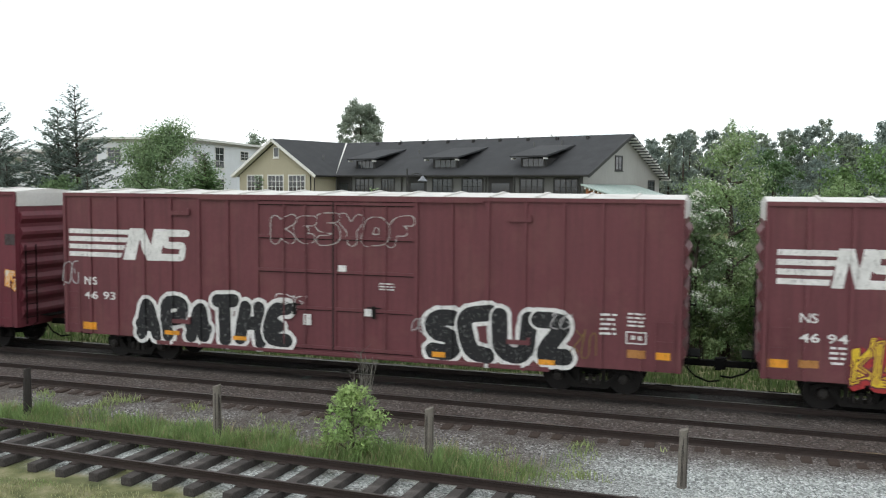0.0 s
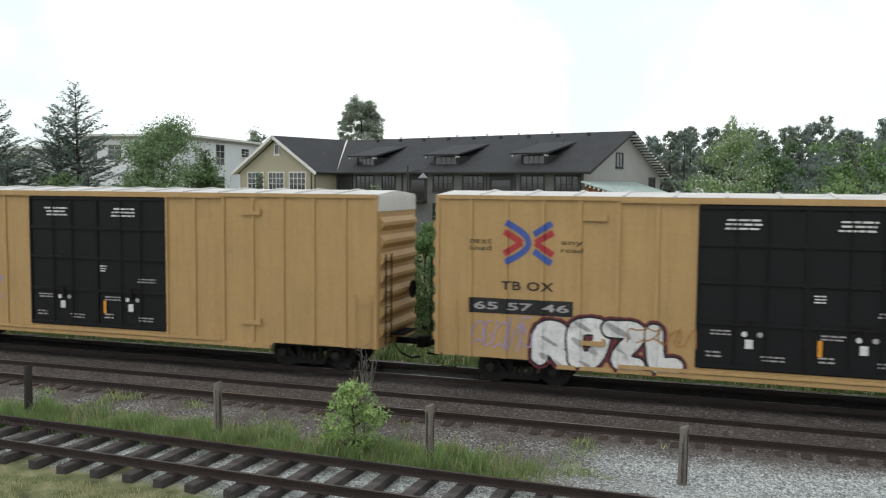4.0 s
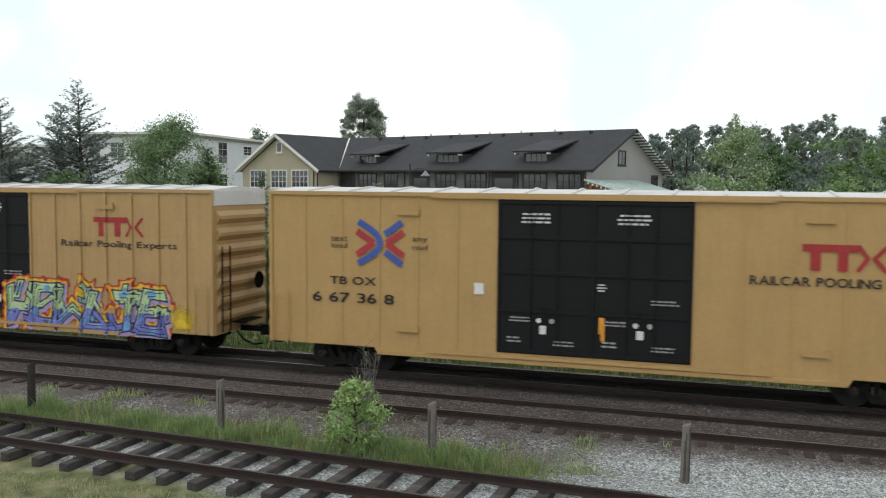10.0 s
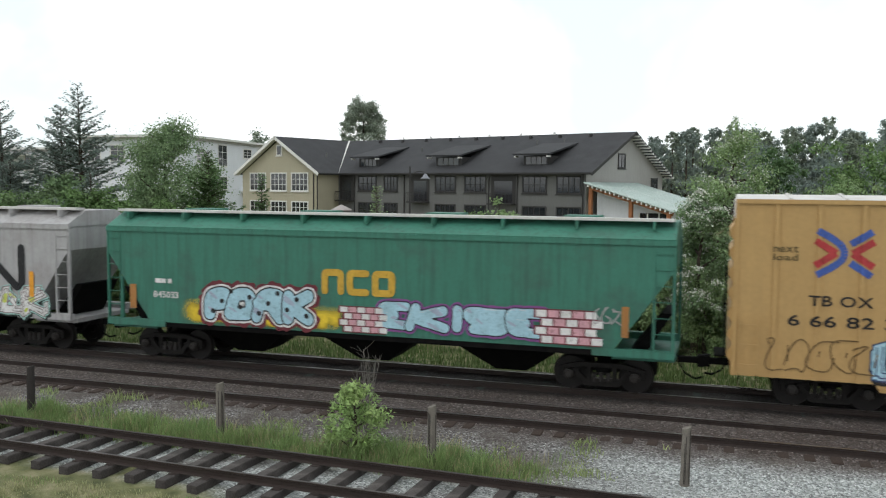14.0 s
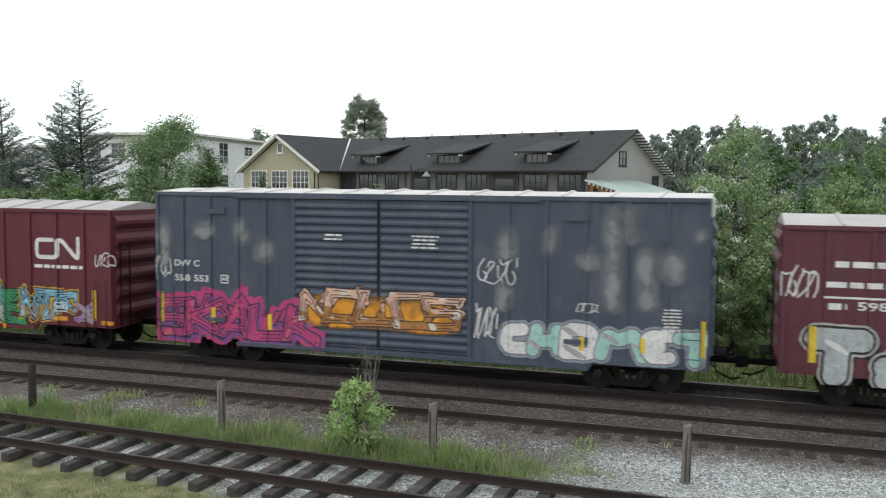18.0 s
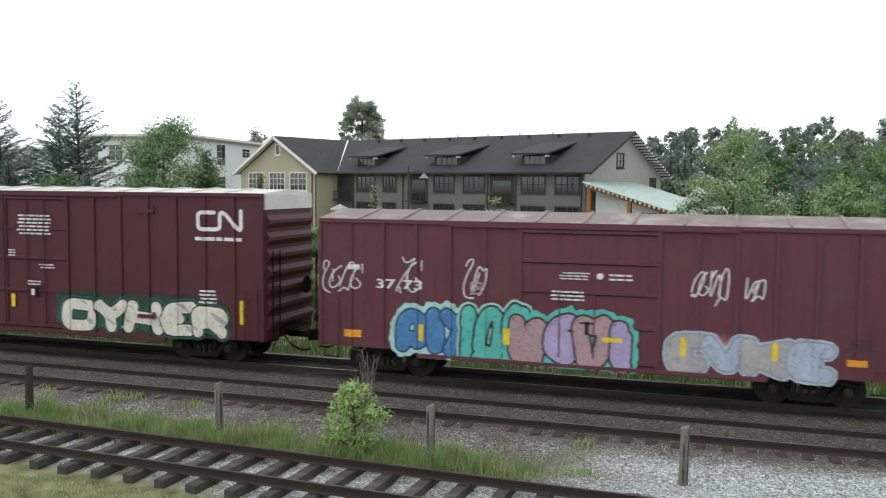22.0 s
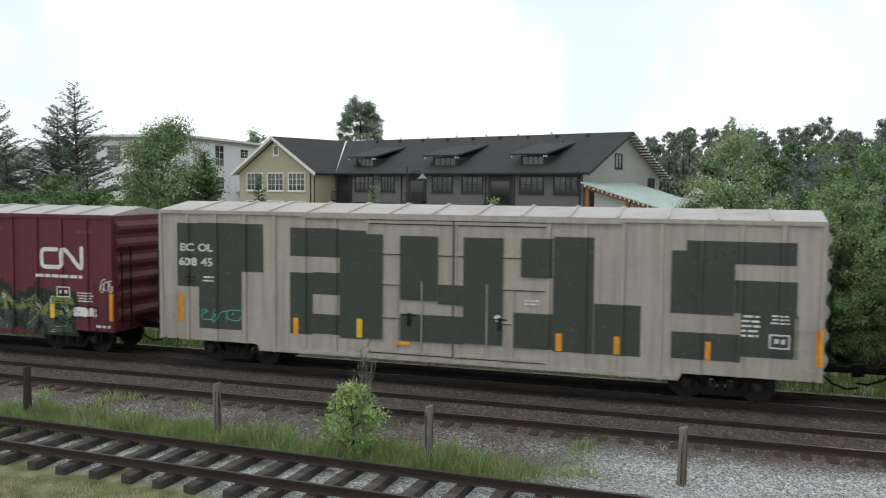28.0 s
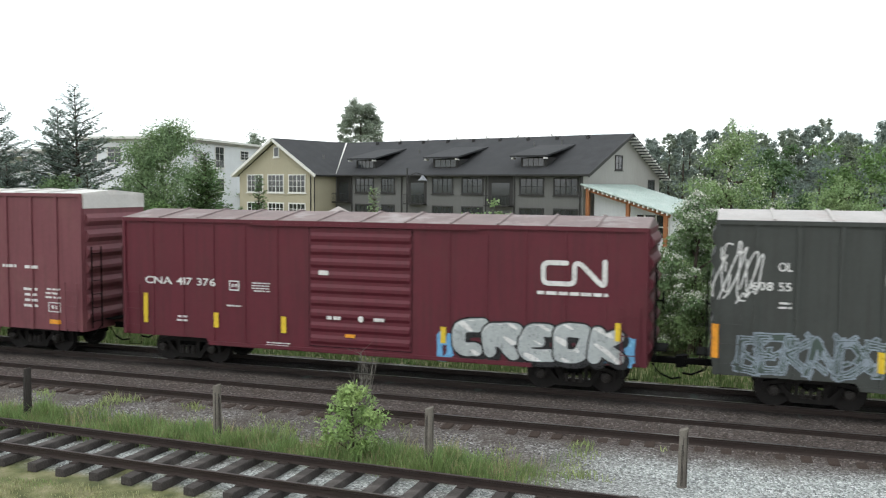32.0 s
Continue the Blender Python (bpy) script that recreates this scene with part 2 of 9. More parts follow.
ROOF_WHITE = mat("roof_white", (0.66, 0.64, 0.61), 0.6, vary=0.12, scale=1.2, wear=(0.42, 0.38, 0.35), wear_amount=0.7)
ROOF_RUST = mat("roof_rust", (0.22, 0.165, 0.16), 0.7, vary=0.25, scale=1.4, wear=(0.46, 0.43, 0.42), wear_amount=0.8)
BLACK_STEEL = mat("black_steel", (0.006, 0.006, 0.006), 0.7, vary=0.4, scale=4.0, wear=(0.014, 0.012, 0.011), wear_amount=0.7, spec=0.05)
FRAME_STEEL = mat("frame_steel", (0.018, 0.016, 0.015), 0.6, vary=0.4, scale=4.0, wear=(0.013, 0.012, 0.011), wear_amount=0.8, spec=0.1)
WHEEL_STEEL = mat("wheel_steel", (0.022, 0.019, 0.018), 0.55, metal=0.5, vary=0.3, scale=6.0)
CAP_BLUE = mat("bearing_cap_blue", (0.10, 0.16, 0.30), 0.5)
RAIL_STEEL = mat("rail_rust", (0.042, 0.029, 0.025), 0.55, metal=0.3, vary=0.25, scale=2.0, wear=(0.045, 0.035, 0.03), wear_amount=0.6)
RAIL_HEAD = mat("rail_polished", (0.40, 0.38, 0.37), 0.28, metal=0.9, vary=0.15, scale=2.0)
TIE_WOOD = mat("tie_wood", (0.060, 0.072, 0.064), 0.9, vary=0.45, scale=2.5, bump=0.5, bump_scale=25, wear=(0.20, 0.185, 0.17), wear_amount=0.8, spec=0.2)
POST_WOOD = mat("post_wood", (0.20, 0.18, 0.155), 0.9, vary=0.35, scale=4.0, streak=0.7, bump=0.4, bump_scale=30, spec=0.2)
POST_DARK = mat("post_wood_dark", (0.045, 0.040, 0.037), 0.9, vary=0.35, scale=4.0, streak=0.5, bump=0.4, bump_scale=30, spec=0.2)

# spray paints and stencils
INK = {
    "white": (0.80, 0.79, 0.77), "black": (0.014, 0.014, 0.016), "grey": (0.42, 0.40, 0.40), "cream": (0.74, 0.70, 0.60),
    "red": (0.42, 0.035, 0.035), "orange": (0.85, 0.36, 0.03), "orange_old": (0.46, 0.21, 0.06), "yellow": (0.85, 0.60, 0.04),
    "gold": (0.66, 0.40, 0.05), "gold_dim": (0.30, 0.20, 0.06), "darkred": (0.17, 0.03, 0.04), "peach": (0.78, 0.48, 0.36), "pink_pale": (0.70, 0.38, 0.42),
    "lightblue": (0.42, 0.66, 0.76), "teal_pale": (0.40, 0.66, 0.60), "teal": (0.10, 0.48, 0.42), "dark_patch": (0.055, 0.040, 0.040),
    "silver": (0.45, 0.48, 0.48), "pink": (0.68, 0.12, 0.19), "salmon": (0.55, 0.27, 0.21), "green": (0.06, 0.30, 0.08),
    "midgreen": (0.05, 0.28, 0.11), "darkgreen": (0.015, 0.095, 0.060), "lavender": (0.42, 0.34, 0.55), "purple": (0.24, 0.08, 0.27),
    "navy": (0.025, 0.035, 0.075), "blue_mid": (0.07, 0.22, 0.45), "blue_dark": (0.03, 0.06, 0.15), "sky": (0.22, 0.45, 0.58),
    "skyblue": (0.16, 0.42, 0.70), "olive_pale": (0.50, 0.50, 0.32), "olive_dark": (0.13, 0.11, 0.04), "olive": (0.20, 0.23, 0.07),
    "black_green": (0.014, 0.028, 0.022), "dark_olive": (0.12, 0.085, 0.03), "purple_pink": (0.46, 0.14, 0.48), "lightgreen": (0.52, 0.70, 0.36),
    "blue_violet": (0.20, 0.22, 0.62), "lime": (0.60, 0.66, 0.12), "lime_dim": (0.33, 0.40, 0.16), "magenta": (0.52, 0.06, 0.19),
    "primer": (0.27, 0.28, 0.29), "chalk": (0.47, 0.45, 0.43), "grey_dim": (0.26, 0.20, 0.20), "pinkgrey": (0.42, 0.28, 0.30),
    "pinkgrey_dim": (0.24, 0.10, 0.10), "bluewhite": (0.42, 0.48, 0.60), "violet": (0.34, 0.12, 0.42), "bluegrey": (0.28, 0.33, 0.38),
    "green_dim": (0.07, 0.10, 0.085), "blockgreen": (0.052, 0.060, 0.050), "tan_line": (0.20, 0.12, 0.045), "red_patch": (0.19, 0.05, 0.05),
    "red_dark_patch": (0.075, 0.022, 0.024), "blue": (0.07, 0.15, 0.42), "dark_haze": (0.05, 0.035, 0.035), "logo_blue": (0.06, 0.12, 0.42), "logo_red": (0.48, 0.045, 0.05),
}


def ink(name):
    if name in MATS:
        return MATS[name]
    if name.endswith("+") and name not in INK:
        INK[name] = tuple(min(0.85, v * 1.35 + 0.05) for v in INK[name[:-1]])
    m = mat("ink_" + name.replace("+", "_light"), INK[name], 0.62, vary=0.20, scale=2.0, streak=0.16, wear=tuple(c * 0.72 + 0.01 for c in INK[name]), wear_amount=0.6)
    n, l = m.node_tree.nodes, m.node_tree.links
    if "flaking" not in n:
        # thin and chipped where the sheet below shows through
        tex, co, mp, rng = n.new("ShaderNodeTexNoise"), n.new("ShaderNodeTexCoord"), n.new("ShaderNodeMapping"), n.new("ShaderNodeMapRange")
        rng.name = "flaking"
        mp.inputs["Location"].default_value = (len(MATS) * 3.7, 0, len(MATS) * 1.3)
        mp.inputs["Scale"].default_value = (1.0, 1.0, 0.55)
        tex.inputs["Scale"].default_value, tex.inputs["Detail"].default_value, tex.inputs["Roughness"].default_value = 13.0, 7.0, 0.70
        rng.inputs["From Min"].default_value, rng.inputs["From Max"].default_value = 0.54, 0.66
        rng.inputs["To Min"].default_value, rng.inputs["To Max"].default_value = 1.0, 0.55
        l.new(co.outputs["Object"], mp.inputs["Vector"])
        l.new(mp.outputs["Vector"], tex.inputs["Vector"])
        l.new(tex.outputs["Fac"], rng.inputs["Value"])
        l.new(rng.outputs["Result"], n["Principled BSDF"].inputs["Alpha"])
    return m


# ---- mesh helpers ----
def mesh_of(bm, name, material=None):
    me = bpy.data.meshes.new(name)
    bm.to_mesh(me)
    bm.free()
    if material:
        me.materials.append(material)
    return me


def part(name, bm, material, parent, label=""):
    """Links a bmesh (or a ready mesh) as one mesh object under a thing or a part."""
    me = bm if isinstance(bm, bpy.types.Mesh) else mesh_of(bm, name, material)
    ob = new(name, me)
    ob.parent = parent
    return tagged(ob, label)


def box(bm, x0, x1, y0, y1, z0, z1):
    v = [bm.verts.new(p) for p in ((x0, y0, z0), (x1, y0, z0), (x1, y1, z0), (x0, y1, z0), (x0, y0, z1), (x1, y0, z1), (x1, y1, z1), (x0, y1, z1))]
    for f in ((3, 2, 1, 0), (4, 5, 6, 7), (0, 1, 5, 4), (1, 2, 6, 5), (2, 3, 7, 6), (3, 0, 4, 7)):
        bm.faces.new([v[i] for i in f])
    return v


def boxes(*dims):
    bm = bmesh.new()
    for d in dims:
        box(bm, *d)
    return bm


def prism(bm, outline, lo, hi, axis="y"):
    """An outline of (a, b) drawn out from lo to hi: along y (a=x, b=z), along x (a=y, b=z) or along z (a=x, b=y)."""
    place = {"y": lambda a, b, c: (a, c, b), "x": lambda a, b, c: (c, a, b), "z": lambda a, b, c: (a, b, c)}[axis]
    v0 = [bm.verts.new(place(a, b, lo)) for a, b in outline]
    v1 = [bm.verts.new(place(a, b, hi)) for a, b in outline]
    k = len(outline)
    bm.faces.new(v0)
    bm.faces.new(v1[::-1])
    for i in range(k):
        bm.faces.new((v0[i], v1[i], v1[(i + 1) % k], v0[(i + 1) % k]))


def closed(bm):
    bmesh.ops.recalc_face_normals(bm, faces=bm.faces)
    return bm


def tube(bm, pts, radius, sides=6, taper=None):
    """A round bar along points; taper gives a radius for each."""
    rings = []
    for i, p in enumerate(pts):
        p = Vector(p)
        d = (Vector(pts[min(i + 1, len(pts) - 1)]) - Vector(pts[max(i - 1, 0)])).normalized()
        a = d.orthogonal().normalized()
        b = d.cross(a)
        r = taper[i] if taper else radius
        rings.append([bm.verts.new(p + r * (math.cos(t) * a + math.sin(t) * b)) for t in (2 * math.pi * k / sides for k in range(sides))])
    for r0, r1 in zip(rings, rings[1:]):
        for k in range(sides):
            bm.faces.new((r0[k], r0[(k + 1) % sides], r1[(k + 1) % sides], r1[k]))
    bm.faces.new(rings[0][::-1])
    bm.faces.new(rings[-1])


def lathe(bm, profile, sides=20, axis="y", at=(0, 0, 0)):
    """A profile of (along, radius) turned round an axis."""
    rings = []
    for s, r in profile:
        ring = []
        for k in range(sides):
            t = 2 * math.pi * k / sides
            c, d = r * math.cos(t), r * math.sin(t)
            p = {"y": (c, s, d), "x": (s, c, d), "z": (c, d, s)}[axis]
            ring.append(bm.verts.new(Vector(p) + Vector(at)))
        rings.append(ring)
    for r0, r1 in zip(rings, rings[1:]):
        for k in range(sides):
            bm.faces.new((r0[k], r0[(k + 1) % sides], r1[(k + 1) % sides], r1[k]))
    bm.faces.new(rings[0][::-1])
    bm.faces.new(rings[-1])
    return closed(bm)


# ---- letters: outlines of the built-in font, kept for reuse ----
GLYPHS = {}


def glyph(ch, fat):
    key = (ch, fat)
    if key not in GLYPHS:
        cu = bpy.data.curves.new("letter", "FONT")
        cu.body, cu.size, cu.offset, cu.resolution_u = ch, 1.0, fat, 3
        ob = new("letter", cu)
        me = ob.evaluated_get(bpy.context.evaluated_depsgraph_get()).to_mesh()
        GLYPHS[key] = ([(v.co.x, v.co.y) for v in me.vertices], [tuple(p.vertices) for p in me.polygons])
        bpy.data.objects.remove(ob)
        bpy.data.curves.remove(cu)
    return GLYPHS[key]


for _fat, _chars in ((0.012, "0123456789ABCDEFGHIKLMNOPRSTUVWXYacdefgilnoprtxy!"), (0.017, "0123456789ABCDEFGHIKLNOPRSTUVWXYacdefgilnoprtxy")):
    for _c in dict.fromkeys(_chars):
        glyph(_c, _fat)


def letters(text, fat, gap=0.07):
    """Points and faces of a line of text, from (0, 0), and its width and height."""
    pts, faces, x = [], [], 0.0
    for ch in text:
        if ch == " ":
            x += 0.30
            continue
        base = GLYPHS.get((ch, 0.012)) or glyph(ch, 0.012)
        g = GLYPHS.get((ch, fat)) or glyph(ch, fat)
        lo, hi = min(p[0] for p in base[0]), max(p[0] for p in base[0])
        k = len(pts)
        pts += [(x + px - lo, py) for px, py in g[0]]
        faces += [tuple(i + k for i in f) for f in g[1]]
        x += hi - lo + gap
    return pts, faces, x - gap


class Car:
    """One car of the train: its root, its place in the train, and the side on which it is painted."""

    def __init__(self, kind, label, left, right, surf=None):
        self.root = tagged(new(kind), label, "freight car", "cars of the freight train")
        self.left, self.length, self.surf, self.layer, self.seed = left, right - left, surf or (lambda z: -1.606), 0, int(abs(left) * 10)
        self.raised, self.sheet, self.low = None, -1.556, 0.6
        self.root.empty_display_size = 0.5

    def lay(self, name, pts, faces, material, label="", density=None):
        """Paint on the near side: flat pieces of (along, up), each a hair above the one before, that follow the side posts."""
        self.layer += 1
        off = 0.0004 * self.layer
        lo, hi = min(p[0] for p in pts), max(p[0] for p in pts)
        cuts = [] if self.raised is None else [e for a, b in self.raised for e in (a - 0.005, a, b, b + 0.005) if lo < e < hi]
        me = bpy.data.meshes.new(name)
        me.from_pydata([(x, 0.0, z) for x, z in pts], [], faces)
        if density:
            me.attributes.new("spray", "FLOAT", "POINT").data.foreach_set("value", density)
        if cuts:
            bm = bmesh.new()
            bm.from_mesh(me)
            for e in cuts:
                bmesh.ops.bisect_plane(bm, geom=bm.verts[:] + bm.edges[:] + bm.faces[:], dist=1e-5, plane_co=(e, 0, 0), plane_no=(1, 0, 0))
            bm.to_mesh(me)
            bm.free()
        for v in me.vertices:
            v.co.y = self.surf(v.co.z) - off if self.raised is None else self.depth(v.co.x) - off
        me.materials.append(material)
        return part(name, me, material, self.root, label)

    def depth(self, x):
        for a, b in self.raised:
            if a - 0.001 <= x <= b + 0.001:
                return -1.606
        return self.sheet


CARS = []


def quad(pts, faces, *corners):
    k = len(pts)
    pts += corners
    faces.append(tuple(range(k, k + len(corners))))


def txt(c, x0, z0, x1, z1, col, text):
    pts, faces, w = letters(text, 0.017)
    hi, lo = max(p[1] for p in pts), min(min(p[1] for p in pts), 0.0)
    sx, sz = (x1 - x0) / w, (z1 - z0) / (hi - lo)
    c.lay("lettering", [(x0 + px * sx, z0 + (py - lo) * sz) for px, py in pts], faces, ink(col), f"{col} stencilled lettering")


def bars(c, x0, z0, x1, z1, col, n):
    """Unreadable small print: a bar for each word."""
    rnd = random.Random(c.seed + c.layer)
    pts, faces, h = [], [], (z1 - z0) / n
    for i in range(n):
        x, zb = x0 + rnd.random() * 0.12 * (x1 - x0), z0 + i * h + 0.18 * h
        end = x1 - rnd.random() * 0.12 * (x1 - x0)
        while x < end - 0.02:
            w = min(end - x, h * rnd.uniform(0.9, 2.4))
            quad(pts, faces, (x, zb), (x + w, zb), (x + w, zb + (0.46 if n > 1 else 0.7) * h), (x, zb + (0.46 if n > 1 else 0.7) * h))
            x += w + 0.38 * h
    c.lay("lettering", pts, faces, ink(col))


def patch(c, x0, z0, x1, z1, col):
    if col == "primer":
        return haze(c, x0 - 0.26, z0 - 0.24, x1 + 0.26, z1 + 0.24, col)
    name = {"yellow": "reflector", "orange": "reflector", "orange_old": "reflector", "red": "placard"}.get(col, "paint_patch")
    pts = [(x, z0 + (z1 - z0) * k / 6) for k in range(7) for x in (x0, x1)]
    c.lay(name, pts, [(2 * k, 2 * k + 1, 2 * k + 3, 2 * k + 2) for k in range(6)], ink(col))


def hollow(c, x0, z0, x1, z1, col):
    """A small stencil: a frame with two blocks in it."""
    pts, faces, t = [], [], 0.035
    for a, b, d, e in ((x0, z0, x1, z0 + t), (x0, z1 - t, x1, z1), (x0, z0 + t, x0 + t, z1 - t), (x1 - t, z0 + t, x1, z1 - t)):
        quad(pts, faces, (a, b), (d, b), (d, e), (a, e))
    w, h = x1 - x0, z1 - z0
    for k in (0.25, 0.58):
        quad(pts, faces, (x0 + k * w, z0 + 0.35 * h), (x0 + (k + 0.2) * w, z0 + 0.35 * h), (x0 + (k + 0.2) * w, z0 + 0.68 * h), (x0 + k * w, z0 + 0.68 * h))
    c.lay("stencil", pts, faces, ink(col))


def disc(c, x0, z0, x1, z1, col):
    cx, cz, r = (x0 + x1) / 2, (z0 + z1) / 2, (z1 - z0) / 2
    c.lay("stencil", [(cx + r * math.cos(t * 0.524), cz + r * math.sin(t * 0.524)) for t in range(12)], [tuple(range(12))], ink(col))


def haze(c, x0, z0, x1, z1, col):
    """A cloud of sprayed paint, thinning unevenly towards its rim."""
    nx, nz = max(6, int((x1 - x0) / 0.16)), max(6, int((z1 - z0) / 0.14))
    pts, faces, den = [], [], []
    for j in range(nz + 1):
        for i in range(nx + 1):
            a, b = i / nx, j / nz
            x, z = x0 + a * (x1 - x0), z0 + b * (z1 - z0)
            pts.append((x, z))
            u = min(a, 1 - a) * (x1 - x0) / 0.55
            v = min(b * 2.2, 1 - b) * (z1 - z0) / 0.50
            rim = min(1.0, u) * min(1.0, v)
            wild = 0.5 + 0.75 * noise.noise((x * 1.3 + c.seed, z * 1.6, c.layer)) + 0.45 * noise.noise((x * 4.0, z * 4.0 + c.seed, 5))
            den.append(max(0.0, min(1.25, rim * (0.72 + wild * 0.55))))
    for j in range(nz):
        for i in range(nx):
            k = j * (nx + 1) + i
            faces.append((k, k + 1, k + nx + 2, k + nx + 1))
    color = INK.get(col) or {"dark_haze": (0.05, 0.035, 0.035), "white_haze": (0.62, 0.55, 0.42)}[col]
    c.lay("spray_haze", pts, faces, haze_mat("haze_" + col, color), density=den)


def ribbon(pts, faces, line, width):
    """A stroke of paint along points, with round joints."""
    for (ax, az), (bx, bz) in zip(line, line[1:]):
        d = math.hypot(bx - ax, bz - az) or 1e-6
        nx, nz = -(bz - az) / d * width / 2, (bx - ax) / d * width / 2
        quad(pts, faces, (ax + nx, az + nz), (ax - nx, az - nz), (bx - nx, bz - nz), (bx + nx, bz + nz))
    for px, pz in line:
        quad(pts, faces, *[(px + width / 2 * math.cos(t * 0.785), pz + width / 2 * math.sin(t * 0.785)) for t in range(8)])


# letter skeletons on a grid of three by five; the digits are loose forms that spell nothing
STROKES = {
    "A": "00 14 20|01 21", "B": "00 04 14 23 12 02|12 21 10 00", "C": "24 04 00 20", "D": "00 04 14 22 10 00", "E": "24 04 00 20|02 12", "F": "24 04 00|02 12",
    "G": "24 04 00 20 22", "H": "00 04|20 24|02 22", "I": "14 10", "J": "24 20 00 01", "K": "00 04|24 02 20", "L": "04 00 20", "M": "00 04 12 24 20", "N": "00 04 20 24",
    "O": "00 04 24 20 00", "P": "00 04 24 22 02", "Q": "00 04 24 20 00|11 20", "R": "00 04 24 22 02|12 20", "S": "24 04 02 22 20 00", "T": "04 24|14 10", "U": "04 00 20 24",
    "V": "04 10 24", "W": "04 00 12 20 24", "X": "04 20|24 00", "Y": "04 12 24|12 10", "Z": "04 24 00 20", "!": "14 12|10 10",
    "e": "02 22 24 04 00 20", "a": "23 03 00 20|24 20", "r": "00 04|03 14 24", "h": "04 00|02 13 22 20", "n": "00 04|03 24 20", "c": "23 04 00 21", "b": "04 00 20 22 02", "o": "01 03 14 23 21 10 01", "i": "14 10", "u": "04 01 10 21|24 20",
    "1": "03 04 14 02 00 20|23 21", "2": "00 04 13 24 21 10", "3": "24 04 01 20 22|12 13", "4": "01 03 14 23 20 11 00", "5": "04 00 10 13 24 20", "6": "14 03 01 10 21 12|23 24", "7": "04 13 24 11 00|11 20",
}
GRAIN = 0.032  # fineness of the edge of sprayed paint


def contour(field, x0, z0, step):
    """Points and faces of the area where a field on a grid is below zero, its rim cut smoothly, its inside in long strips."""
    pts, faces, index = [], [], {}
    inside = field < 0
    count = inside[:-1, :-1].astype(int) + inside[1:, :-1] + inside[:-1, 1:] + inside[1:, 1:]

    def at(key, x, z):
        if key not in index:
            index[key] = len(pts)
            pts.append((x0 + x * step, z0 + z * step))
        return index[key]
    for j in np.nonzero(count.any(axis=1))[0]:
        row = np.concatenate(([0], (count[j] == 4).astype(int), [0]))
        turn = np.nonzero(np.diff(row))[0]
        for a, b in zip(turn[::2], turn[1::2]):
            faces.append((at((a, j), a, j), at((b, j), b, j), at((b, j + 1), b, j + 1), at((a, j + 1), a, j + 1)))
        for i in np.nonzero((count[j] > 0) & (count[j] < 4))[0]:
            ring, corner = [], ((i, j), (i + 1, j), (i + 1, j + 1), (i, j + 1))
            for k in range(4):
                (ax, az), (bx, bz) = corner[k], corner[(k + 1) % 4]
                fa, fb = field[az, ax], field[bz, bx]
                if fa < 0:
                    ring.append(at((ax, az), ax, az))
                if (fa < 0) != (fb < 0):
                    t = fa / (fa - fb)
                    ring.append(at((min(ax, bx), min(az, bz), "h" if az == bz else "v"), ax + t * (bx - ax), az + t * (bz - az)))
            if len(ring) > 2:
                faces.append(tuple(ring))
    return pts, faces


def stroke_field(X, Z, line, width, sharp, hand):
    """Distance from a grid's points to a thick stroke: round, cut like a chisel, or swelling like handwriting."""
    out = np.full(X.shape, 9.0)
    for (ax, az), (bx, bz) in zip(line, line[1:] if len(line) > 1 else [(line[0][0] + 0.01, line[0][1])]):
        d = math.hypot(bx - ax, bz - az)
        if d < 1e-4:
            continue
        ux, uz = (bx - ax) / d, (bz - az) / d
        r = width / 2
        along, across = (X - ax) * ux + (Z - az) * uz, (Z - az) * ux - (X - ax) * uz
        if sharp:
            w = r * (0.84 + 0.34 * np.abs(along / d - 0.5))
            f = np.maximum(np.abs(along - d / 2 + 0.35 * across) - d / 2 - 0.55 * r, np.abs(across) - w)
        else:
            if hand:
                r *= 0.55 + 0.55 * abs(uz)
            t = np.clip(along, 0, d)
            f = np.hypot(along - t, across) - r
        out = np.minimum(out, f)
    return out


def wavy(X, Z, seed, scale):
    """A smooth uneven field between about -1 and 1."""
    a = np.sin(X * scale + seed) * np.sin(Z * scale * 1.3 + 0.7 * seed) + np.sin(X * scale * 2.3 - Z * scale * 1.1 + 2.1 * seed) * 0.6
    return (a + np.sin(Z * scale * 2.9 + X * scale * 0.7 + seed * 1.7) * 0.4) / 2.0


def sprayed(c, name, field, x0, z0, col, label=""):
    floor = c.low - 0.02 - (z0 + GRAIN * np.arange(field.shape[0]))[:, None]
    ends = np.abs(x0 + GRAIN * np.arange(field.shape[1]) - c.length / 2)[None, :] - c.length / 2 + 0.01
    pts, faces = contour(np.maximum(np.maximum(field, floor), ends), x0, z0, GRAIN)
    if faces:
        c.lay(name, pts, faces, ink(col), label)


